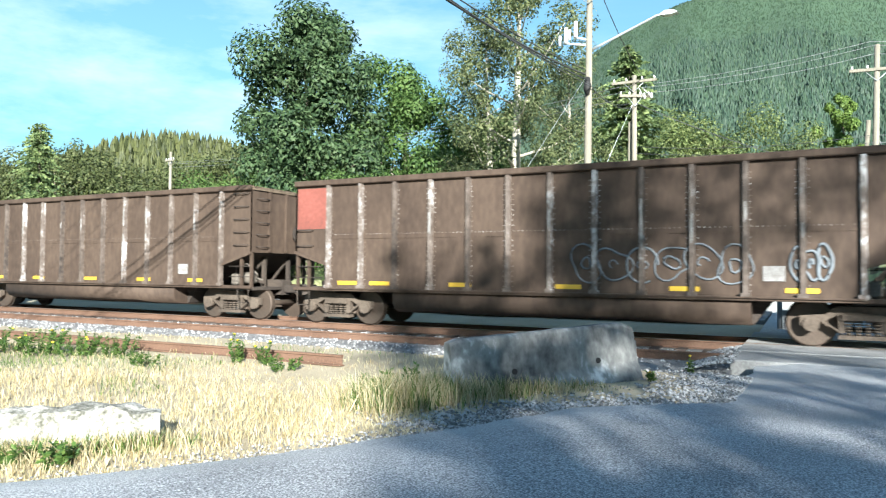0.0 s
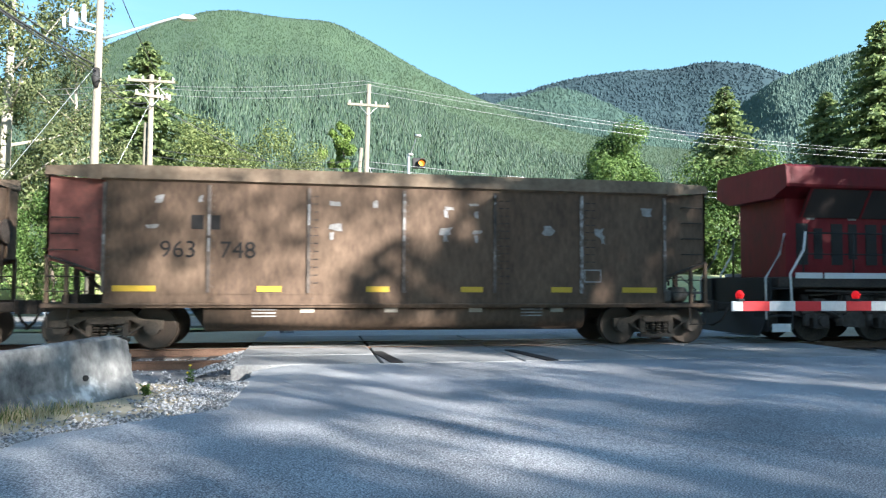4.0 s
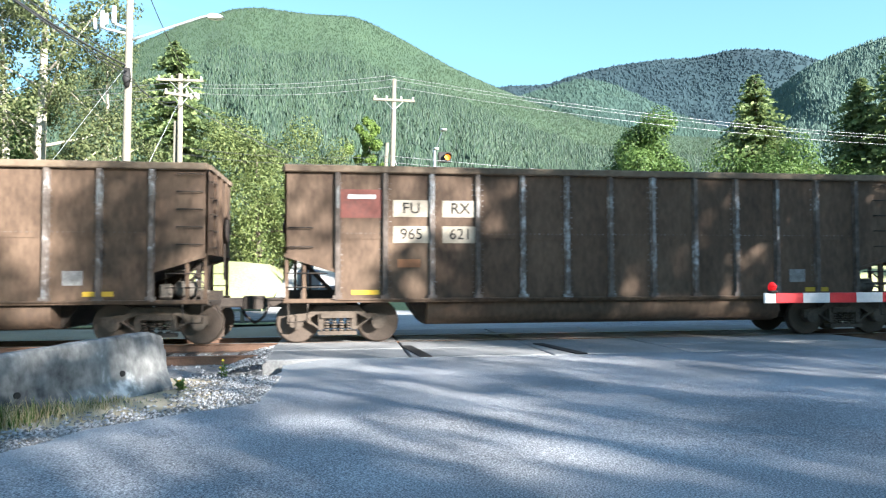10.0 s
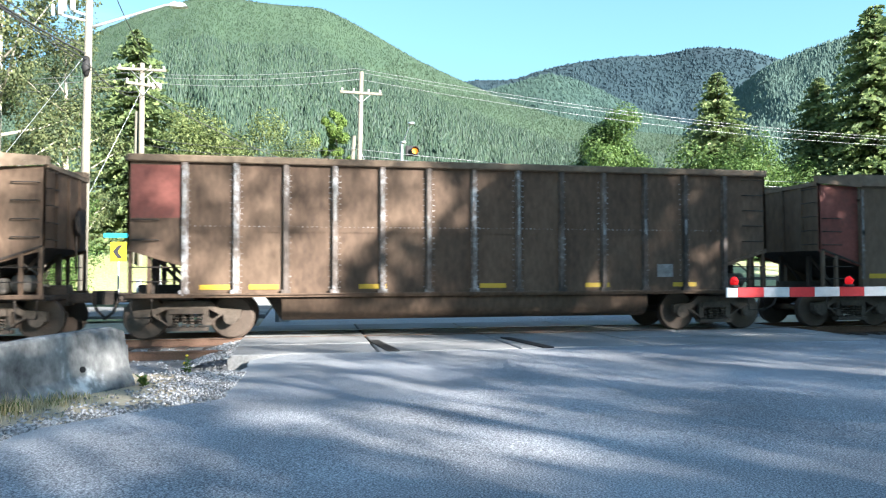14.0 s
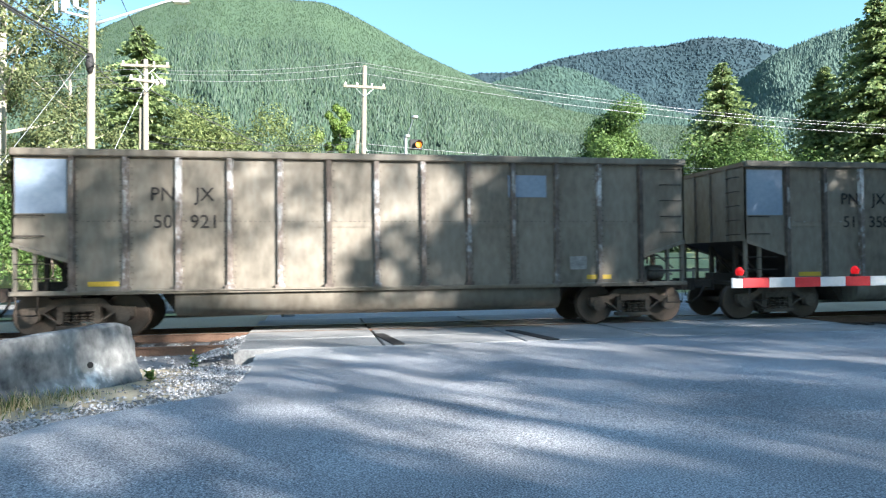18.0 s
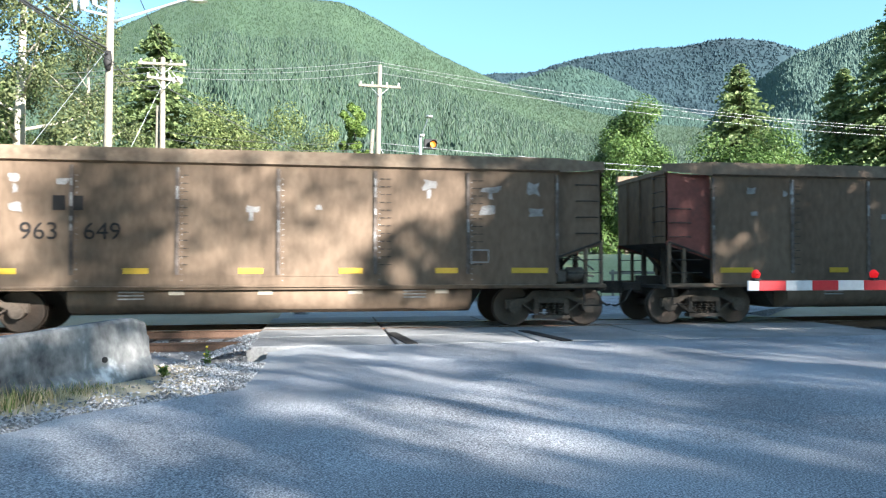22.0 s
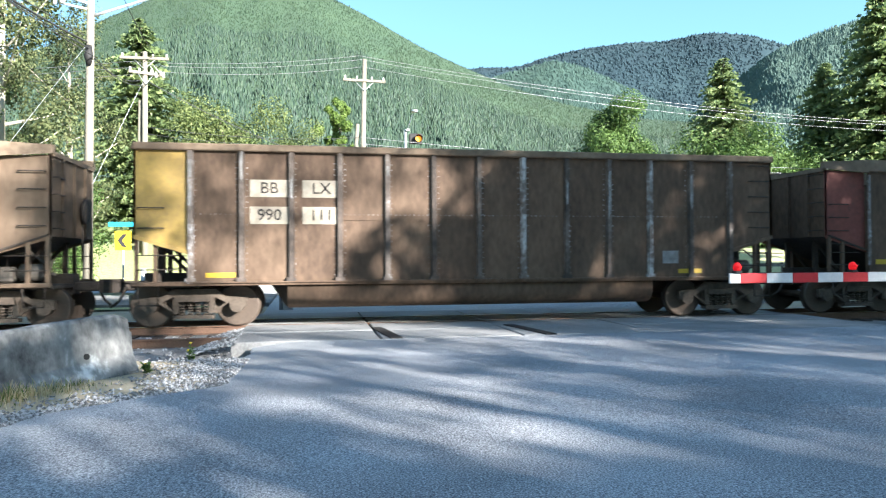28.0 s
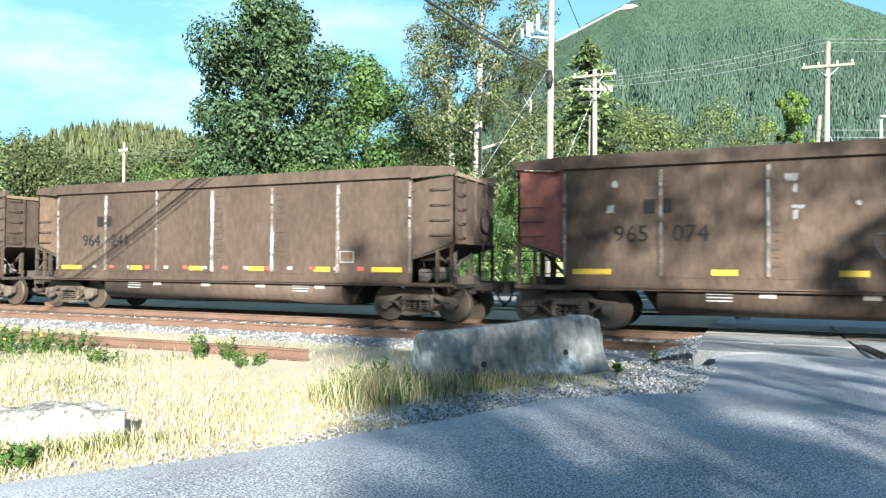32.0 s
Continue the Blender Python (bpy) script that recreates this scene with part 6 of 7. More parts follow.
for z, x in ((10.95, -0.5), (10.75, -0.9)):
    tube(bm, [(0, 0, z), (x, -0.2, z + 0.1)], 0.04, 6)
    tube(bm, [(x, -0.2, z + 0.1), (x, -0.2, z + 0.75)], [0.1, 0.07], 8)
    tube(bm, [(x - 0.25, -0.2, z + 0.05), (x - 0.25, -0.2, z + 0.45)], 0.06, 8)
part("fuse_cutout", bm, M_WHITE, p1, "white insulators and fuse cutouts")
bm = bmesh.new()
tube(bm, [(0.0, -0.16, 9.4), (0.0, -0.2, 9.0), (0.0, -0.16, 8.7)], [0.1, 0.16, 0.08], 8)
part("cable_clamp", bm, M_BLACK, p1)
p2 = utility_pole(-7.75, 37.6, 11.8, "wooden utility pole with double crossarms", 0, ((11.45, 1.15, 0), (10.7, 0.8, 25)))
bm = bmesh.new()
tube(bm, [(-0.35, 0.3, 0), (-0.25, 0.2, 9.6)], [0.14, 0.11], 10)
part("stub_post", bm, M_POLE, p2)
bm = bmesh.new()
for x in (0.5, 0.85):
    tube(bm, [(x, 0.1, 10.75), (x, 0.1, 11.05)], [0.07, 0.05], 8)
    tube(bm, [(x * .5, 0, 11.3), (x, 0, 10.8)], 0.02, 5)
part("fuse_cutout", bm, M_WHITE, p2)
p3 = utility_pole(3.0, 39.1, 12.35, "wooden utility pole with one crossarm", 1.2, ((11.15, 1.15, 0),))
bm = bmesh.new()
tube(bm, [(-0.75, 0.2, 0), (-0.3, 0.1, 9.0)], [0.13, 0.1], 10)
part("stub_post", bm, M_POLE, p3)
utility_pole(-7.8, -13.0, 11.5, "wooden utility pole on the near side of the road", 0, ((10.9, 1.2, 0),))
utility_pole(78, 45, 13.2, "wooden utility pole far along the road", 0, ((12.0, 1.15, 0),))
utility_pole(-50.5, 45.5, 12.0, "wooden utility pole behind the tracks", 0, ((11.2, 0.5, 0),))
utility_pole(-67.5, 35.3, 11.2, "wooden utility pole behind the tracks", 3.0)
utility_pole(-64, 70, 13, "wooden utility pole behind the tracks", -1)
utility_pole(-27, 45, 9, "wooden utility pole behind the tracks", 0)


def cable(name, a, b, sag, r, mat, label):
    a, b = Vector(a), Vector(b)
    bm = bmesh.new()
    n = 18
    pts = [a.lerp(b, i / n) - Vector((0, 0, sag * 4 * (i / n) * (1 - i / n))) for i in range(n + 1)]
    tube(bm, pts, r, 5, cap=False)
    return tagged(part(name, bm, mat), label, "cable")


for i, (dx, z, sag, r) in enumerate(((0.0, 9.35, 1.55, 0.035), (0.12, 9.1, 1.35, 0.022), (-0.1, 9.6, 1.5, 0.02), (0.3, 8.8, 1.1, 0.016))):
    cable("service_cable", (-7.6 + dx, 27.8, z), (-7.8 + dx, -12.9, z + 0.2), sag, r, M_WIRE, "thick black cable slung across the tracks")
for dx in (-0.9, 0.4, 1.1):
    cable("power_line", (-7.6 + dx, 27.8, 12.95), (-7.8 + dx, -12.9, 11.2), 0.9, 0.009, M_WIRE, "thin dark power line over the road")
for dx, z1, z2, sag in ((-0.1, 9.2, 10.4, 0.5), (0.15, 8.9, 10.2, 0.45), (0.5, 12.8, 11.6, 0.3)):
    cable("power_line", (-7.6 + dx, 28, z1), (-7.75 + dx, 37.5, z2), sag, 0.018, M_WIRE, "dark cable between two utility poles")
for (x1, z1), (x2, z2) in (((-0.8, 11.25), (-0.05, 12.5)), ((0.4, 11.1), (0.1, 12.3)), ((0.9, 10.8), (0.1, 11.9))):
    cable("power_line", (-7.75 + x1, 37.5, z1), (3.0 + x2, 39.0, z2), 0.25, 0.010, M_BRIGHTWIRE, "bright aluminium power line")
    cable("power_line", (3.0 + x2, 39.0, z2), (78, 45, z2 + 0.4), 2.2, 0.011, M_BRIGHTWIRE, "bright aluminium power line")
    cable("power_line", (-7.75 + x1, 37.5, z1), (-50.5, 45.5, z1 - 0.2), 0.8, 0.012, M_BRIGHTWIRE, "bright aluminium power line")
for z in (8.05, 7.7):
    cable("phone_line", (3.0, 39.0, z), (78, 45, z + 1.6), 1.6, 0.014, M_BRIGHTWIRE, "low dark telephone line on the poles")
    cable("phone_line", (3.0, 39.0, z), (-7.75, 37.5, z), 0.3, 0.012, M_WIRE, "low dark telephone line on the poles")
cable("service_cable", (-7.6, 37.5, 10.3), (3.6, 47.0, 7.2), 0.5, 0.022, M_WIRE, "dark service cable slanting down from the double pole")
cable("guy_wire", (-7.6, 27.9, 9.3), (-14.5, 28.6, 0), 0.0, 0.01, M_GALV, "steel guy wire of the utility pole")
cable("guy_wire", (-7.7, 37.6, 10.6), (-11.5, 34.5, 0), 0.0, 0.01, M_GALV, "steel guy wire of the utility pole")
cable("guy_wire", (3.1, 39.1, 8.3), (6.5, 39.4, 0), 0.0, 0.012, M_GALV, "steel guy wire of the utility pole")

# ---------------------------------------------------------------- crossing signals
M_REDLAMP = glowing("lit_red_lamp", (0.6, 0.006, 0.008), 0.14)
M_SIGNAL = glowing("lit_signal_lamp", (1.0, 0.02, 0.012), 2.6)
M_REDLENS = material("red_lens", [(0.25, 0.01, 0.01), (0.35, 0.02, 0.02)], rough=0.15, bump=0)
M_AMBER = glowing("lit_amber_lamp", (1.0, 0.3, 0.03), 0.3)
M_SIGNRED = material("sign_red", [(0.5, 0.02, 0.025), (0.62, 0.035, 0.04)], rough=0.4, bump=0)
M_SIGNYELLOW = material("sign_yellow", [(0.75, 0.48, 0.01), (0.85, 0.58, 0.02)], rough=0.4, bump=0)
M_SIGNBLUE = material("sign_blue", [(0.02, 0.22, 0.3), (0.03, 0.3, 0.38)], rough=0.4, bump=0)

gate = empty("crossing_gate", pose(6.85, 10.5, 1.11), "lowered crossing gate arm in red and white stripes", "crossing gate")
bm = bmesh.new()
x = 0.0
while x < 7.2:
    w = 0.19 if x == 0 else 0.46
    bm2 = bmesh.new()
    rbox(bm2, x, min(x + w, 7.2), -0.02, 0.02, -0.078, 0.078, 0.006, 1)
    part("stripe", bm2, M_WHITE if (x == 0 or round((x - 0.19) / 0.46) % 2) else M_SIGNRED, gate)
    x += w
bm.free()
for x in (0.14, 2.22, 4.6):
    bm = bmesh.new()
    rbox(bm, x - 0.06, x + 0.06, -0.06, 0.06, 0.08, 0.12, 0.01, 1)
    part("lamp_housing", bm, M_BLACK, gate)
    bm = bmesh.new()
    tube(bm, [(x, 0, 0.12), (x, 0, 0.16), (x, 0, 0.2), (x, 0, 0.235), (x, 0, 0.25)], [0.05, 0.064, 0.06, 0.04, 0.012], 14)
    tube(bm, [(x - 0.03, -0.066, 0.185), (x + 0.03, -0.066, 0.185)], [0.016, 0.016], 8)
    part("lamp_lens", bm, M_REDLAMP, gate, "lit red lamp on the gate arm")
bm = bmesh.new()
rbox(bm, 7.2, 7.9, -0.12, 0.12, -0.25, 0.2, 0.03, 1)
rbox(bm, 7.45, 7.85, -0.3, 0.3, -1.15, 0.1, 0.03, 1)
part("mechanism", bm, M_GALV, gate)
bm = bmesh.new()
tube(bm, [(8.1, 0, -1.15), (8.1, 0, 3.2)], 0.06, 12)
part("mast", bm, M_GALV, gate)

sig = empty("crossing_signal", pose(-0.48, 21.3, -0.1), "grey crossing signal mast with crossbuck and red lamps", "crossing signal")
bm = bmesh.new()
tube(bm, [(0, 0, 0), (0, 0, 4.45)], [0.065, 0.06], 12)
part("mast", bm, M_GALV, sig)
for a in (45, -45):
    bm = bmesh.new()
    rbox(bm, -0.61, 0.61, -0.09, -0.075, -0.115, 0.115, 0.005, 1)
    part("crossbuck_blade", bm, M_GALV, sig, at=pose(0.3, 0.1, 3.95, 0, a, 0))
for x, lit in ((-0.52, True), (0.33, False)):
    bm = bmesh.new()
    disc(bm, (x, -0.06, 3.0), 0.31, 0.02, "y", 28)
    tube(bm, [(x, -0.05, 3.0), (x, 0.2, 3.0)], [0.16, 0.12], 16)
    tube(bm, [(x, -0.07, 3.0), (x, -0.3, 3.03)], [0.17, 0.18], 16, cap=False)
    part("lamp_backing", bm, M_BLACK, sig)
    bm = bmesh.new()
    disc(bm, (x, -0.085, 3.0), 0.15, 0.03, "y", 20)
    part("lamp_lens", bm, M_SIGNAL if lit else M_REDLENS, sig)
bm = bmesh.new()
tube(bm, [(-0.5, 0.12, 3.0), (0.35, 0.12, 3.0)], 0.04, 8)
part("lamp_bracket", bm, M_GALV, sig)
bm = bmesh.new()
rbox(bm, -0.3, 0.3, -0.08, -0.06, 2.32, 2.55, 0.01, 1)
part("track_plate", bm, M_GALV, sig)
bm = bmesh.new()
rbox(bm, -0.4, 0.25, -0.25, 0.25, 1.1, 1.75, 0.04, 1)
rbox(bm, 0.2, 0.9, -0.12, 0.12, 1.1, 1.3, 0.02, 1)
part("gate_mechanism", bm, M_GALV, sig)
for i in range(9):
    bm = bmesh.new()
    rbox(bm, 0.9 + i * 0.5, 1.4 + i * 0.5, -0.02, 0.02, 1.12, 1.24, 0.005, 1)
    part("gate_stripe", bm, M_SIGNRED if i % 2 else M_WHITE, sig)
bm = bmesh.new()
rbox(bm, 0.05, 0.35, -0.1, 0.1, 0, 0.6, 0.02, 1)
part("base_box", bm, M_GALV, sig)

beacon = empty("warning_beacon", pose(6.55, 47, 0), "steel mast with amber flashing warning beacon", "beacon")
bm = bmesh.new()
tube(bm, [(0, 0, 0), (0, 0, 10.0)], [0.12, 0.09], 10)
part("mast", bm, M_GALV, beacon)
bm = bmesh.new()
tube(bm, [(0.0, 0, 9.6), (0.45, 0, 11.0), (0.6, 0, 11.2)], 0.03, 6)
disc(bm, (0.62, 0, 11.25), 0.22, 0.14, "z", 14)
part("lamp_arm", bm, M_GALV, beacon)
bm = bmesh.new()
rbox(bm, 0.25, 1.1, -0.1, 0.15, 9.05, 9.75, 0.05, 2)
tube(bm, [(0.85, -0.1, 9.38), (0.85, -0.4, 9.4)], [0.24, 0.25], 16, cap=False)
part("signal_head", bm, M_BLACK, beacon)
bm = bmesh.new()
disc(bm, (0.85, -0.115, 9.38), 0.2, 0.03, "y", 18)
part("lamp_lens", bm, M_AMBER, beacon, "lit amber lamp")
bm = bmesh.new()
disc(bm, (0.1, -0.1, 9.95), 0.16, 0.12, "z", 12)
part("cap", bm, M_WHITE, beacon)


# ---------------------------------------------------------------- beyond the tracks
def sign(x, y, z, w, h, mat, label, shape="board", name="road_sign"):
    s = empty(name, pose(x, y, -0.15), label, "road sign")
    bm = bmesh.new()
    tube(bm, [(0, 0.03, 0), (0, 0.03, z + h / 2 + 0.15)], 0.04, 8)
    part("post", bm, M_GALV, s)
    bm = bmesh.new()
    if shape == "disc":
        disc(bm, (0, -0.02, z + 0.15), w / 2, 0.02, "y", 8)
    else:
        rbox(bm, -w / 2, w / 2, -0.03, -0.01, z + 0.15 - h / 2, z + 0.15 + h / 2, 0.008, 1)
    part("board", bm, mat, s)
    return s


ch = sign(6.85, 30, 2.63, 0.7, 0.85, M_SIGNYELLOW, "yellow chevron road sign with black arrow")
bm = bmesh.new()
prism(bm, [(-0.16, -0.3), (0.02, -0.3), (0.22, 0), (0.02, 0.3), (-0.16, 0.3), (0.04, 0)], -0.04, -0.032, "y")
part("chevron", bm, M_BLACK, ch, at=pose(0, 0, 2.78))
ch = sign(-6.9, 30, 2.2, 0.6, 0.75, M_SIGNYELLOW, "yellow chevron road sign with black arrow")
bm = bmesh.new()
prism(bm, [(0.16, -0.26), (-0.02, -0.26), (-0.2, 0), (-0.02, 0.26), (0.16, 0.26), (-0.02, 0)], -0.04, -0.032, "y")
part("chevron", bm, M_BLACK, ch, at=pose(0, 0, 2.35))
bm = bmesh.new()
rbox(bm, -0.55, 0.55, -0.03, -0.01, 2.9, 3.08, 0.006, 1)
part("street_name_board", bm, M_SIGNBLUE, ch)
sign(-4.8, 27, 2.36, 0.62, 0.62, M_WHITE, "white octagonal back of a road sign", "disc")
for x in (-5.15, -4.5):
    bm = bmesh.new()
    tube(bm, [(0, 0, 0), (0, 0, 1.25)], [0.09, 0.085], 10)
    tagged(part("marker_post", bm, M_WHITE, at=pose(x, 25.5, -0.1)), "white marker post beside the far road", "post")

M_BRICK = material("red_house_siding", [(0.28, 0.09, 0.07), (0.38, 0.13, 0.1)], scale=4, rough=0.85, bump=0.2, stretch=(1, 1, 8))
M_ROOF = material("grey_shingles", [(0.15, 0.115, 0.085), (0.25, 0.195, 0.145)], scale=6, rough=0.9, bump=0.4, stretch=(2, 1, 6))


def house(x, y, w, d, eave, ridge, wall, label):
    h = empty("house", pose(x, y, -0.2), label, "house")
    bm = bmesh.new()
    box(bm, 0, w, 0, d, 0, eave)
    prism(bm, [(0, eave), (d, eave), (d / 2, ridge - 0.1)], 0.05, w - 0.05, "x")
    part("wall", bm, wall, h)
    bm = bmesh.new()
    prism(bm, [(-0.5, eave - 0.12), (d / 2, ridge), (d + 0.5, eave - 0.12), (d + 0.5, eave - 0.27), (d / 2, ridge - 0.17), (-0.5, eave - 0.27)], -0.5, w + 0.5, "x")
    part("roof", bm, M_ROOF, h)
    bm = bmesh.new()
    box(bm, -0.5, w + 0.5, -0.62, -0.5, eave - 0.28, eave - 0.12)
    part("gutter", bm, M_WHITE, h)
    n = int(w / 2.2)
    for i in range(n):
        xx = 0.8 + i * (w - 1.6) / max(1, n - 1) - 0.5
        for z0, z1 in ((eave - 1.9, eave - 0.6),):
            wd = empty("window")
            wd.parent = h
            bm = bmesh.new()
            for a, b, c, e in ((xx, xx + 1.1, z0, z0 + 0.09), (xx, xx + 1.1, z1 - 0.09, z1), (xx, xx + 0.09, z0, z1), (xx + 1.01, xx + 1.1, z0, z1), (xx + 0.5, xx + 0.58, z0, z1)):
                box(bm, a, b, -0.05, 0.0, c, e)
            part("frame", bm, M_WHITE, wd)
            bm = bmesh.new()
            box(bm, xx + 0.09, xx + 1.01, -0.015, -0.005, z0 + 0.09, z1 - 0.09)
            part("pane", bm, M_PANE, wd)
    bm = bmesh.new()
    box(bm, w * 0.3, w * 0.3 + 0.08, -0.58, -0.5, 0, eave - 0.2)
    part("downpipe", bm, M_WHITE, h)
    bm = bmesh.new()
    box(bm, w * 0.55, w * 0.55 + 0.6, d / 2 - 0.3, d / 2 + 0.3, ridge - 0.5, ridge + 0.6)
    part("chimney", bm, M_CONCRETE, h)
    return h


M_PANE = material("curtained_pane", [(0.45, 0.46, 0.46), (0.6, 0.6, 0.6)], rough=0.1, bump=0, spec=0.6)
house(7.3, 45, 9.5, 8, 4.95, 6.7, M_BRICK, "red house with grey shingle roof and white windows")
house(-44, 62, 12, 8, 3.0, 5.2, M_CREAM, "pale house among trees behind the tracks")
bm = bmesh.new()
for i in range(5):
    b2 = leaf_mesh("shrub", [(0.9 * i, rnd(-.2, .2), 0.7, 0.75)], 260, 0.13, M_LEAF_BRIGHT, random.Random(40 + i))
    tagged(new("shrub", b2), "green garden shrub before the red house", "shrub", "garden shrubs").matrix_basis = pose(9.5, 43.2, -0.1)
bm.free()


def pickup(x, y):
    v = empty("pickup_truck", pose(x, y, 0.0), "pale blue-white van waiting at the crossing", "van")
    bm = bmesh.new()
    prism(bm, [(-0.95, 0.45), (-0.97, 1.05), (-0.88, 1.18), (0.88, 1.18), (0.97, 1.05), (0.95, 0.45)], 0.0, 1.3, "y")
    prism(bm, [(-0.97, 0.45), (-0.99, 1.1), (-0.8, 1.86), (-0.7, 1.95), (0.7, 1.95), (0.8, 1.86), (0.99, 1.1), (0.97, 0.45)], 1.7, 5.0, "y")
    prism(bm, [(1.3, 0.45), (1.3, 1.18), (1.7, 1.22), (1.7, 0.45)], -0.95, 0.95, "x")
    part("body", bm, M_VAN, v)
    bm = bmesh.new()
    prism(bm, [(1.18, 1.2), (1.2, 1.22), (1.72, 1.86), (1.7, 1.84)], -0.78, 0.78, "x")
    part("windshield", bm, M_GLASS, v)
    for s in (-1, 1):
        bm = bmesh.new()
        prism(bm, [(s * 0.82, 1.2), (s * 0.78, 1.85), (s * 0.72, 1.85), (s * 0.76, 1.2)], 1.2, 1.75, "y")
        part("pillar", bm, M_VAN, v)
        bm = bmesh.new()
        rbox(bm, s * 1.08 - 0.11, s * 1.08 + 0.11, 1.5, 1.6, 1.12, 1.38, 0.03, 1)
        part("mirror", bm, M_BLACK, v)
        bm = bmesh.new()
        rbox(bm, s * 0.72 - 0.17, s * 0.72 + 0.17, -0.03, 0.05, 0.82, 1.02, 0.03, 1)
        part("headlight", bm, M_WHITE, v)
        for yy in (0.75, 4.0):
            bm = bmesh.new()
            disc(bm, (s * 0.85, yy, 0.36), 0.36, 0.24, "x", 20)
            part("wheel", bm, M_BLACK, v)
        bm = bmesh.new()
        prism(bm, [(1.75, 1.2), (2.0, 1.82), (3.4, 1.82), (3.4, 1.2)], *sorted((s * 0.9, s * 0.97)), "x")
        part("side_window", bm, M_GLASS, v)
    bm = bmesh.new()
    rbox(bm, -0.5, 0.5, -0.02, 0.05, 0.72, 1.0, 0.02, 1)
    rbox(bm, -0.9, 0.9, -0.05, 0.08, 0.42, 0.52, 0.02, 1)
    part("grille", bm, M_BLACK, v)
    bm = bmesh.new()
    rbox(bm, -0.97, 0.97, -0.1, 0.1, 0.5, 0.7, 0.04, 1)
    part("bumper", bm, M_GALV, v)
    bm = bmesh.new()
    box(bm, -0.65, 0.65, 2.0, 2.08, 1.99, 2.03)
    box(bm, -0.65, 0.65, 3.4, 3.48, 1.99, 2.03)
    for s in (-0.6, 0.6):
        box(bm, s - 0.03, s + 0.03, 1.9, 3.7, 1.94, 2.0)
    part("roof_rack", bm, M_GALV, v)
    return v


M_VAN = material("pale_blue_car_paint", [(0.62, 0.68, 0.75), (0.74, 0.78, 0.84)], rough=0.25, bump=0, spec=0.6)
pickup(6.35, 27.0)

M_LANE = material("pale_lane_gravel", [(0.3, 0.28, 0.25), (0.45, 0.43, 0.39), (0.58, 0.56, 0.52)], scale=3, rough=0.95, bump=0.5, bump_scale=18, blotch=0.4)
M_CABINET = material("green_cabinet_paint", [(0.05, 0.13, 0.1), (0.08, 0.19, 0.14)], rough=0.5, bump=0.05)
M_WEED = leafy("weed_leaves", [(0.05, 0.1, 0.025), (0.09, 0.16, 0.035), (0.15, 0.22, 0.055)])
# sunlit meadow and a low fence beyond the tracks
bm = grid_sheet(steps((-160, -40, 12), (-40, -1.3, 3)), steps((23.2, 60, 4), (60, 200, 28)), lambda x, y: ground_z(x, y) + 0.06)
tagged(part("far_meadow", bm, M_LAWN), "green meadow behind the tracks", "meadow", kind="structure")
bm = grid_sheet(steps((13, 60, 6), (60, 200, 28)), steps((23.2, 60, 4), (60, 200, 28)), lambda x, y: ground_z(x, y) + 0.06 - 0.3 * (x < 14.5))
tagged(part("far_lawn", bm, M_LAWN), "dry green lawn before the house", "meadow", kind="structure")
bm = grid_sheet(steps((-34, -0.9, 1.5)), steps((31, 64, 1.5)), lambda x, y: -0.2 + 2.5 * smooth(32, 40, y) * smooth(-0.9, -4.5, x) * smooth(-34, -26, x) + 0.12 * noise.noise((x * 0.4, y * 0.4, 8)))
tagged(part("grass_bank", bm, M_LAWN), "sunlit grassy bank behind the far road", "bank", kind="structure")
bm = bmesh.new()
prism(bm, [(-60, 24.3), (-1.0, 24.3), (-1.0, 30.6), (-60, 31.5)], -0.3, 0.02, "z")
tagged(part("side_road", bm, M_BALLAST), "pale gravel side road behind the tracks", "road", kind="structure")
rail = empty("guard_rail", pose(0, 0, 0), "low steel guard rail beside the side road", "guard rail")
for i in range(9):
    bm = bmesh.new()
    rbox(bm, -22 + i * 2.4 - 0.06, -22 + i * 2.4 + 0.06, 24.02, 24.12, -0.3, 0.62, 0.01, 1)
    part("post", bm, M_POLE, rail)
bm = bmesh.new()
prism(bm, [(24.0, 0.34), (23.95, 0.42), (23.99, 0.49), (23.95, 0.56), (24.0, 0.64), (24.02, 0.64), (24.02, 0.34)], -22.6, -2.2, "x")
part("beam", bm, M_GALV, rail)
bm = grid_sheet(steps((-0.9, 75, 2.0)), steps((30.9, 66, 1.5)), lambda x, y: -0.2 + 2.2 * smooth(32, 42, y) * smooth(-0.9, 3.0, x) * smooth(75, 50, x) + 0.1 * noise.noise((x * 0.4, y * 0.4, 8)))
tagged(part("house_bank", bm, M_LAWN), "sunlit dry lawn rising to the red house", "lawn", kind="structure")
bm = grid_sheet(steps((-2.8, 1.8, 0.9)), steps((30.8, 62, 1.5), (62, 120, 6)), lambda x, y: -0.02 + 0.13 * max(0, y - 31.5) * (1 - 0.4 * smooth(55, 110, y)) + 0.04 * noise.noise((x * 0.6, y * 0.6, 12)))
tagged(part("far_lane", bm, M_LANE), "pale sunlit gravel lane climbing away behind the crossing", "lane", kind="structure")
utility_pole(1.5, 76, 11.9, "small distant utility pole beside the lane", 0, ((11.2, 1.0, 0),))
utility_pole(-0.6, 104, 12.5, "small distant utility pole beside the lane", 0, ((11.8, 1.0, 0),))
plant("leafy_bush", T_GREEN, 2.6, 52, 0.36, 20, "round bright green bush beside the lane", "bush", z=2.0)
plant("leafy_bush", T_GREEN, -2.9, 58, 0.42, 200, "round bright green bush beside the lane", "bush", z=2.4)
bm = bmesh.new()
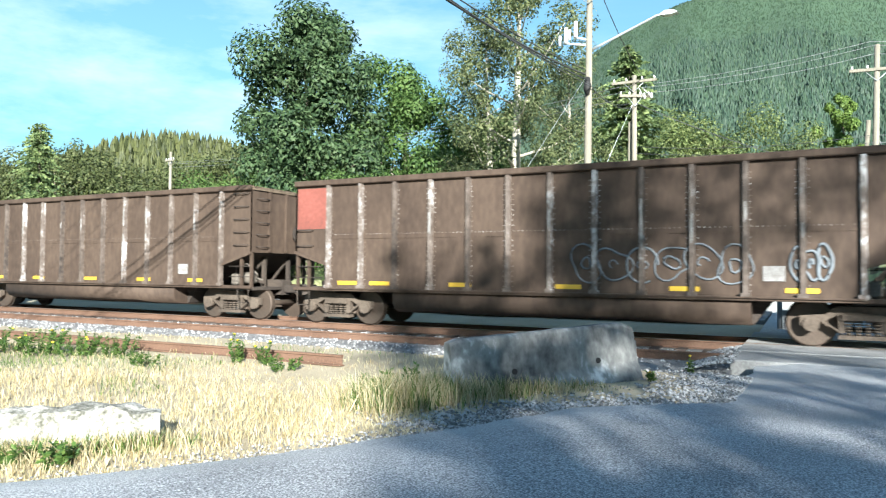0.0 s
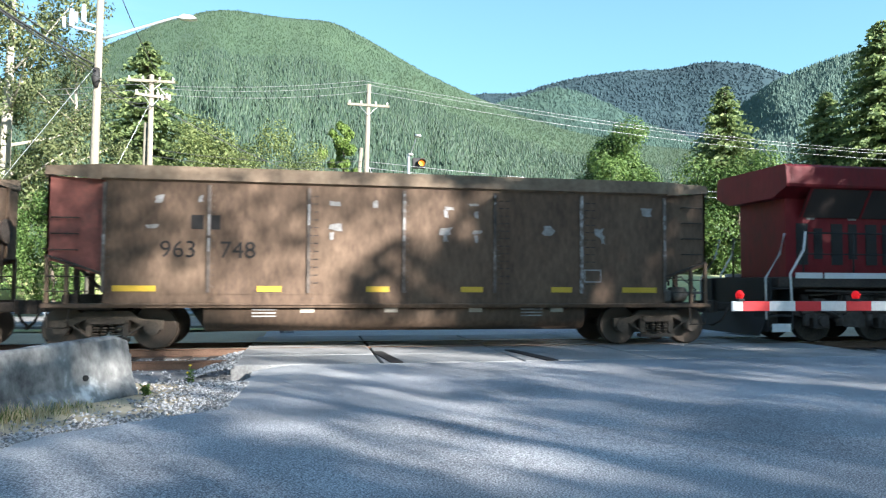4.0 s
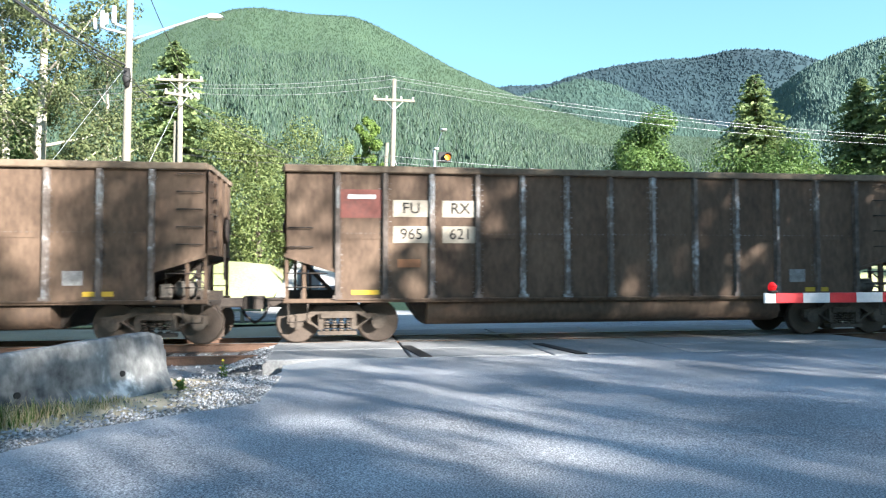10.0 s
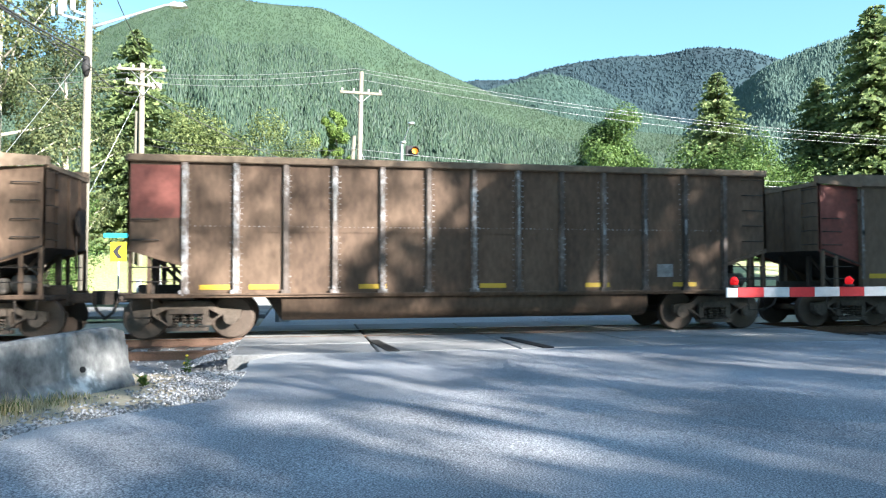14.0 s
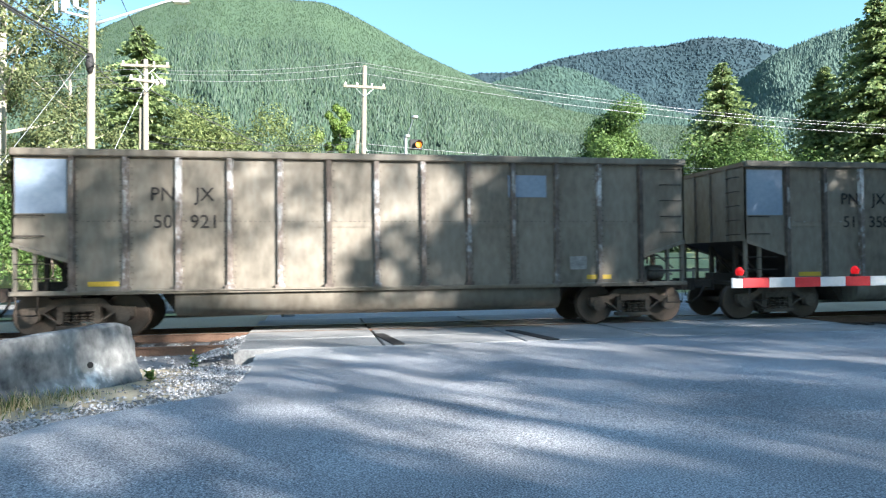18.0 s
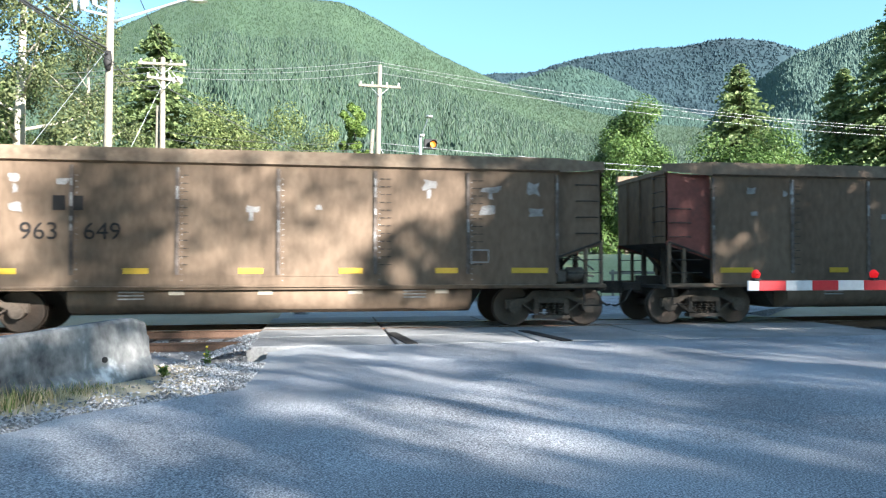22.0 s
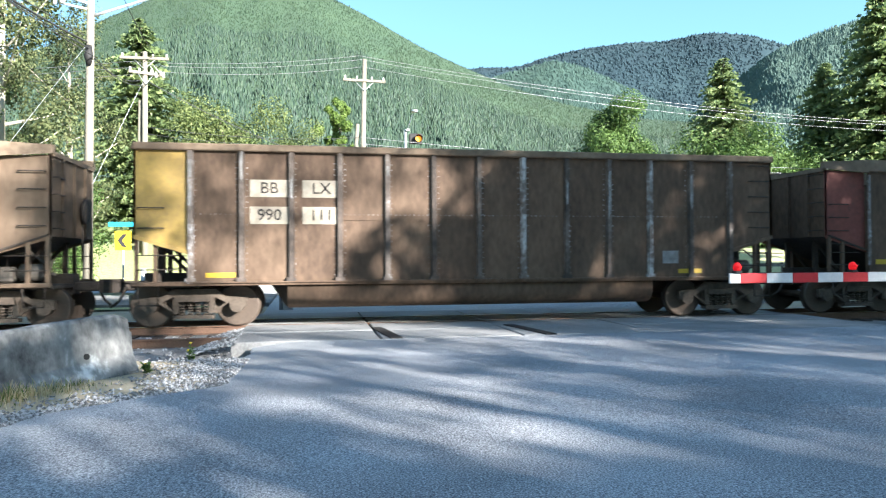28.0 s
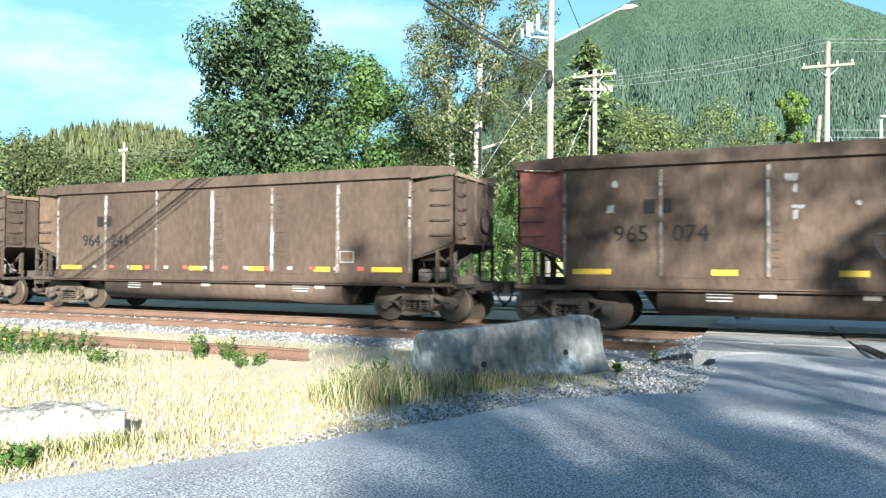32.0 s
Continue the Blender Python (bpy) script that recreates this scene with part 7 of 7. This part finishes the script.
rbox(bm, -0.35, 0.35, -0.3, 0.3, 0.0, 1.0, 0.03, 1)
rbox(bm, -0.39, 0.39, -0.34, 0.34, 0.96, 1.06, 0.02, 1)
tagged(part("utility_cabinet", bm, M_CABINET, at=pose(2.2, 41, 1.35)), "green metal utility cabinet beside the lane", "cabinet")
fence = empty("rail_fence", pose(0, 0, 0), "pale timber rail fence beside the far lawn", "fence")
for i in range(9):
    bm = bmesh.new()
    rbox(bm, 13.5 + i * 2.4 - 0.05, 13.5 + i * 2.4 + 0.05, 31.45, 31.55, -0.3, 1.15, 0.01, 1)
    part("post", bm, M_POLE, fence)
for z in (0.45, 0.95):
    bm = bmesh.new()
    rbox(bm, 13.3, 33.0, 31.4, 31.44, z, z + 0.13, 0.01, 1)
    part("rail", bm, M_POLE, fence)
M_FLOWER = material("yellow_flowers", [(0.6, 0.42, 0.02), (0.75, 0.58, 0.05)], rough=0.7, bump=0)


def weed(x, y, h, width, leaves, flowers, rng):
    """A branching weed: stems, narrow leaves and small yellow flower heads."""
    w = empty("weed", pose(x, y, ground_z(x, y) - 0.01), "leafy green weed with yellow flowers in dry grass" if flowers else "leafy green weed in dry grass", "weed", "weeds in the verge")
    bm = bmesh.new()
    tips = []
    for k in range(max(3, leaves // 60)):
        a, r = rng.uniform(0, 6.28), width * math.sqrt(rng.random())
        base = Vector((0.6 * r * math.cos(a), 0.6 * r * math.sin(a), 0))
        tip = Vector((r * math.cos(a), r * math.sin(a), h * rng.uniform(0.6, 1.05)))
        tube(bm, [base, (base + tip) / 2 + Vector((0, 0, 0.03)), tip], [0.006, 0.005, 0.003], 4)
        tips.append((base, tip))
    tagged(part("stems", bm, M_WEED, w), kind="stuff")
    verts, faces = [], []
    for i in range(leaves):
        base, tip = rng.choice(tips)
        p = base.lerp(tip, rng.uniform(0.1, 1.0))
        d = Vector((rng.gauss(0, 1), rng.gauss(0, 1), rng.uniform(-0.2, 0.9))).normalized()
        ln = rng.uniform(0.03, 0.085)
        side = d.cross(Vector((rng.uniform(-1, 1), rng.uniform(-1, 1), 1))).normalized() * ln * 0.22
        n = len(verts)
        verts += [tuple(p), tuple(p + d * ln * 0.5 + side), tuple(p + d * ln), tuple(p + d * ln * 0.5 - side)]
        faces.append((n, n + 1, n + 2, n + 3))
    me = bpy.data.meshes.new("leaves")
    me.from_pydata(verts, [], faces)
    me.materials.append(M_WEED)
    tagged(share("leaves", me, w, pose(0, 0, 0)), kind="stuff")
    for k in range(flowers):
        p = rng.choice(tips)[1]
        bm = bmesh.new()
        tube(bm, [p + Vector((0, 0, -0.012)), p + Vector((0, 0, 0.004)), p + Vector((0, 0, 0.018))], [0.008, 0.028, 0.014], 7)
        part("flower_head", bm, M_FLOWER, w)


rng = random.Random(61)
for x, y, h, width, leaves, flowers in ((-6.75, 3.62, 0.34, 0.16, 420, 4), (-6.35, 3.85, 0.2, 0.18, 260, 0), (-5.3, 4.1, 0.22, 0.2, 300, 0), (-5.75, 3.95, 0.18, 0.2, 240, 0),
                                        (-12.9, 8.9, 0.5, 0.6, 1500, 5), (-12.0, 9.1, 0.45, 0.5, 1200, 3), (-11.3, 9.4, 0.4, 0.45, 900, 0), (-13.8, 8.7, 0.42, 0.55, 1000, 2), (-14.8, 8.9, 0.4, 0.6, 900, 3),
                                        (-8.6, 9.7, 0.48, 0.22, 460, 5), (-8.1, 9.8, 0.4, 0.2, 360, 3), (-7.4, 9.4, 0.25, 0.3, 420, 0), (-9.7, 8.6, 0.25, 0.3, 420, 0), (-4.55, 7.75, 0.4, 0.22, 520, 0), (-4.3, 8.0, 0.45, 0.2, 420, 0), (-1.75, 10.6, 0.2, 0.14, 160, 2), (-1.5, 12.4, 0.3, 0.1, 120, 2)):
    weed(x, y, h, width, leaves, flowers, rng)

# ---------------------------------------------------------------- marks on the cars
def white_smudges(car, rng):
    for x in (-5.5, -4.6, -1.9, -0.9, 0.6, 1.3, 2.9, 4.3, 5.3):
        for z in (3.15, 2.62):
            if rng.random() < 0.7:
                w = rng.uniform(0.1, 0.3) + (0.14 if x > 2.5 else 0)
                blot(car, "stencil_mark", x + rng.uniform(-.1, .1), z + rng.uniform(-.05, .05), w * 1.3, rng.uniform(0.07, 0.26) + (0.12 if x > 2.5 else 0), M_STENCIL, rng)
                if w > 0.2 and rng.random() < 0.6:
                    blot(car, "stencil_mark", x, z - 0.17, 0.13, 0.24, M_STENCIL, rng)


def blot(car, name, x, z, w, h, mat, rng, y=-1.505):
    """A patch of worn paint with an uneven outline."""
    bm = bmesh.new()
    n = 9
    pts = []
    for i in range(n):
        a = i * math.tau / n
        f = rng.uniform(0.55, 1.1)
        pts.append((x + w / 2 * f * max(-0.85, min(0.85, 1.3 * math.cos(a))), z + h / 2 * f * max(-0.85, min(0.85, 1.3 * math.sin(a)))))
    prism(bm, pts, y - 0.003, y, "y")
    return part(name, bm, mat, car)


def scrawl(car, x0, x1, z0, z1, loops, mat, seed, r=0.022):
    """Graffiti: overlapping rounded letter outlines of a sprayed line."""
    rng = random.Random(seed)
    bm = bmesh.new()
    w = (x1 - x0) / loops
    for i in range(loops):
        cx, cz = x0 + w * (i + 0.5), (z0 + z1) / 2 + rng.uniform(-.06, .06) * (z1 - z0)
        for ring in range(2):
            f = 1.0 if ring == 0 else rng.uniform(0.25, 0.5)
            p1, p2, p3 = rng.uniform(0, 6), rng.uniform(0, 6), rng.uniform(2, 4)
            pts = []
            m = 22 if ring == 0 else 12
            for j in range(m + 1 if rng.random() < 0.8 else m - 3):
                a = j * math.tau / m
                q = f * (1 + 0.16 * math.sin(2 * a + p1) + 0.12 * math.sin(p3 // 1 * a + p2))
                pts.append((cx + w * 0.6 * q * math.cos(a), -1.513, cz + (z1 - z0) * 0.5 * q * math.sin(a)))
            b2 = bmesh.new()
            tube(b2, pts, r * rng.uniform(0.8, 1.2), 4, cap=False)
            for v in b2.verts:
                v.co.y = -1.513 + (v.co.y + 1.513) * 0.15
            add(bm, b2)
    return part("graffiti", bm, mat, car, "sprayed graffiti lines")


M_GRAFRED = material("red_spray_paint", [(0.4, 0.04, 0.05), (0.55, 0.08, 0.09)], rough=0.6, bump=0)
M_DARKTEXT = material("dark_stencil", [(0.006, 0.005, 0.005), (0.016, 0.013, 0.011)], rough=0.8, bump=0)
for k, car, x0 in CARS:
    if k == 99:
        continue
    kind, end, number = TRAIN[k]
    rng = random.Random(100 + k)
    if kind[0] == "S":
        if k not in (-1, 35, 36):
            white_smudges(car, rng)
        for x in (-5.9, -3.2, -0.9, 1.2, 3.3, 5.2):
            strip(car, "reflector", x, 1.3, 0.85 if abs(x) > 5 else 0.5, 0.12, M_REFL)
        for i in range(14 if k in (4, 9, 11, 18, 23, 35) else 0):
            strip(car, "reflector", -4.9 + i * 0.72, 1.32, 0.16, 0.09, M_RREFL if i % 2 else M_STENCIL)
        for x in ((-4.35, -0.1, 1.95) if k % 2 else (-2.3, 1.95, 4.0)):
            bm = bmesh.new()
            for i in range(12):
                for dx in (-0.07, 0.07):
                    box(bm, x + dx - 0.05, x + dx + 0.05, -1.506, -1.49, 1.42 + 0.17 * i, 1.44 + 0.17 * i)
            tagged(part("rib_weld", bm, M_UNDER, car), kind="stuff")
        for x in (-3.3, 2.6):
            for j in range(3):
                strip(car, "stencil_line", x, 0.72 + 0.07 * j, 0.5, 0.03, M_STENCIL, -1.445)
        for x in (-2.4, -0.6, 1.3, 3.2):
            strip(car, "stencil_mark", x, 0.84, 0.3, 0.09, M_PATCH, -1.445)
        strip(car, "data_panel", 4.05, 1.62, 0.42, 0.3, M_STENCIL)
        strip(car, "data_panel", 4.05, 1.62, 0.36, 0.24, M_BROWN, -1.510)
        for i in range(7):
            px = CAR_MID - HC + 2 * HC * i / 6
            for j in range(rng.randint(1, 4)):
                strip(car, "worn_patch", px, rng.uniform(2.2, 3.4), 0.05, rng.uniform(0.06, 0.3), M_STENCIL, -1.531)
    else:
        for x in ((-5.9, -4.9, -2.6, 0.1, 2.6, 4.8) if k in (-3, 12, 25, 26, -2) else (-5.9, 4.8)):
            strip(car, "reflector", x, 1.12, 0.6, 0.10, M_REFL)
        strip(car, "data_panel", 4.3, 1.45, 0.4, 0.3, M_STENCIL)
        for i in range(14):
            px = CAR_MID - HC + 2 * HC * rng.randint(0, 12) / 12
            blot(car, "worn_patch", px, rng.uniform(2.2, 3.4), 0.085, rng.uniform(0.2, 0.8), M_STENCIL, rng, -1.5865)
    if k == 20:
        for x in (-5.4, -1.7, 1.1):
            strip(car, "reflector", x, 1.65, 0.12, 0.55, M_REFL)
    if number:
        mat = M_STENCIL if k in (29, 7, 8, 33) else M_DARKTEXT
        z = 2.1 if kind[0] == "S" else 2.35
        if k in (16, 17, 19):
            for x, a, b in ((-4.75, "NO" if k == 19 else "PN", {16: "51", 17: "50", 19: "964"}[k]), (-3.92, "KL" if k == 19 else "JX", {16: "358", 17: "921", 19: "366"}[k])):
                letters(car, a, x, 2.95, 0.4, M_DARKTEXT, "reporting_mark")
                letters(car, b, x, 2.38, 0.4, M_DARKTEXT, "number")
        elif k == 33:
            strip(car, "sign_patch", -4.9, 2.72, 0.6, 0.36, M_STENCIL)
            strip(car, "sign_patch", -3.9, 2.72, 0.36, 0.34, M_STENCIL)
            for x, txt in ((-4.95, "964"), (-3.8, "505")):
                strip(car, "sign_patch", x, 2.25, 0.82, 0.38, M_PATCH)
                letters(car, txt, x, 2.25, 0.36, M_DARKTEXT, "number", -1.518)
        elif k in (29, 7, 8):
            for x, txt in ((-4.9, "BB"), (-3.81, "LX")) if k == 29 else ((-4.9, "FU"), (-3.81, "RX")):
                strip(car, "sign_patch", x, 2.95, 0.8, 0.37, M_PATCH)
                letters(car, txt, x, 2.95, 0.34, M_DARKTEXT, "reporting_mark", -1.518)
            for x, txt in zip((-4.9, -3.81), number.split()):
                strip(car, "sign_patch", x, 2.38, 0.8, 0.37, M_PATCH)
                letters(car, txt, x, 2.38, 0.34, M_DARKTEXT, "number", -1.518)
        else:
            halves = number.split()
            for i, txt in enumerate(halves):
                letters(car, txt, -5.05 + 1.2 * i, z, 0.5, mat, "number")
            if kind[0] == "S":
                bm = bmesh.new()
                box(bm, -4.8, -4.56, -1.512, -1.506, 2.54, 2.84)
                box(bm, -4.46, -4.22, -1.512, -1.506, 2.54, 2.84)
                part("logo_shape", bm, mat, car)
    if k in (7, 8):
        strip(car, "paint_patch", -6.0, 3.05, 0.92, 0.62, M_RED)
        strip(car, "paint_bar", -5.98, 3.2, 0.6, 0.09, M_WHITE, -1.511)
        strip(car, "reflector", -4.95, 1.75, 0.5, 0.18, M_ORANGE)
    if k == 3:
        for z, w in ((2.78, 0.86), (2.42, 0.9)):
            strip(car, "number_bar", -4.9, z, w, 0.17, M_DARKTEXT, -1.508)
            strip(car, "number_bar", -3.81, z, w * 0.5, 0.17, M_DARKTEXT, -1.508)
    if k == 6:
        scrawl(car, -0.1, 3.3, 0.65, 1.8, 5, M_GRAFFITI, 1)
        scrawl(car, -4.2, -3.45, 1.3, 1.75, 4, M_STENCIL, 2, 0.03)
        scrawl(car, -3.15, -2.55, 1.3, 1.8, 4, M_STENCIL, 3, 0.03)
        scrawl(car, -2.2, -1.0, 1.5, 1.7, 6, M_STENCIL, 4, 0.018)
        scrawl(car, -2.0, -1.2, 1.1, 1.3, 5, M_STENCIL, 5, 0.018)
        scrawl(car, -6.2, -5.7, 2.8, 3.1, 3, M_STENCIL, 6, 0.03)
    if k == 18:
        scrawl(car, -4.2, -1.9, 0.98, 1.3, 7, M_STENCIL, 7, 0.035)
        scrawl(car, -4.3, -0.9, 0.85, 1.3, 8, M_GRAFRED, 8, 0.03)
        scrawl(car, -2.0, -0.6, 0.8, 1.3, 5, M_STENCIL, 9, 0.03)
    if k == 33:
        scrawl(car, -1.5, 1.4, 0.75, 1.8, 5, M_STENCIL, 10, 0.025)
    if k == 13:
        scrawl(car, -3.5, -1.0, 0.75, 1.7, 4, M_STENCIL, 11, 0.025)
    if k == -3:
        scrawl(car, 0.2, 3.9, 1.3, 2.0, 6, M_GRAFFITI, 12, 0.02)
        scrawl(car, 4.6, 5.3, 1.35, 1.95, 3, M_GRAFFITI, 13, 0.03)
    if k == 28:
        scrawl(car, -5.0, -2.5, 1.6, 3.0, 4, M_GRAFFITI, 14, 0.025)
    if k in (-1, 34, 30):
        scrawl(car, -0.5, 0.6, 1.6, 2.1, 3, M_GRAFFITI, 15 + k, 0.012)
    if k == 23:
        for o in car.children:
            if o.name.startswith("top_chord") or (o.name.startswith("end_panel") and o.data.vertices[0].co.x > 0):
                o.data = o.data.copy()
                o.data.materials[0] = M_GALV
    if k in (16, 17):
        strip(car, "repaint_patch", 3.1 if k == 17 else 1.9, 3.2, 0.9, 0.5, M_BLUEP, -1.5)

# ---------------------------------------------------------------- what moves
def roll_rows(way, r, t0, t1):
    """Rows for a wheelset that rolls while its car goes by."""
    rows, turned, last = [(0.0, 0.0)], 0.0, None
    for i in range(int(t0 * FPS), int(t1 * FPS) + 1):
        t = i / FPS
        if last is not None:
            turned += (way(t) - way(last)) / r
        rows.append((t, turned))
        last = t
    rows.append((32.0, turned))
    out = []
    for t, a in rows:
        if not out or t > out[-1][0] + 0.01:
            out.append((t, a))
    return out


def motions():
    times = (0, 2, 4, 9, 13, 19, 23, 28, 32)
    for k, car, x0 in CARS:
        walk(car, [(t, pose(x0 + c0(t) - c0(0), TRACK_Y, 0)) for t in times])
        pass_at = [t for t in np.arange(0, 32.01, 0.1) if -38 < x0 + c0(t) - c0(0) < 28]
        if not pass_at:
            continue
        for b in car.children:
            if not b.name.startswith("bogie"):
                continue
            for w in b.children:
                if not w.name.startswith("wheelset"):
                    continue
                x, z, r = w.location.x, w.location.z, w.location.z
                rows = roll_rows(c0, r, pass_at[0], pass_at[-1])
                walk(w, [(t, pose(x, 0, z) @ Matrix.Rotation(a, 4, "Y")) for t, a in rows])


motions()
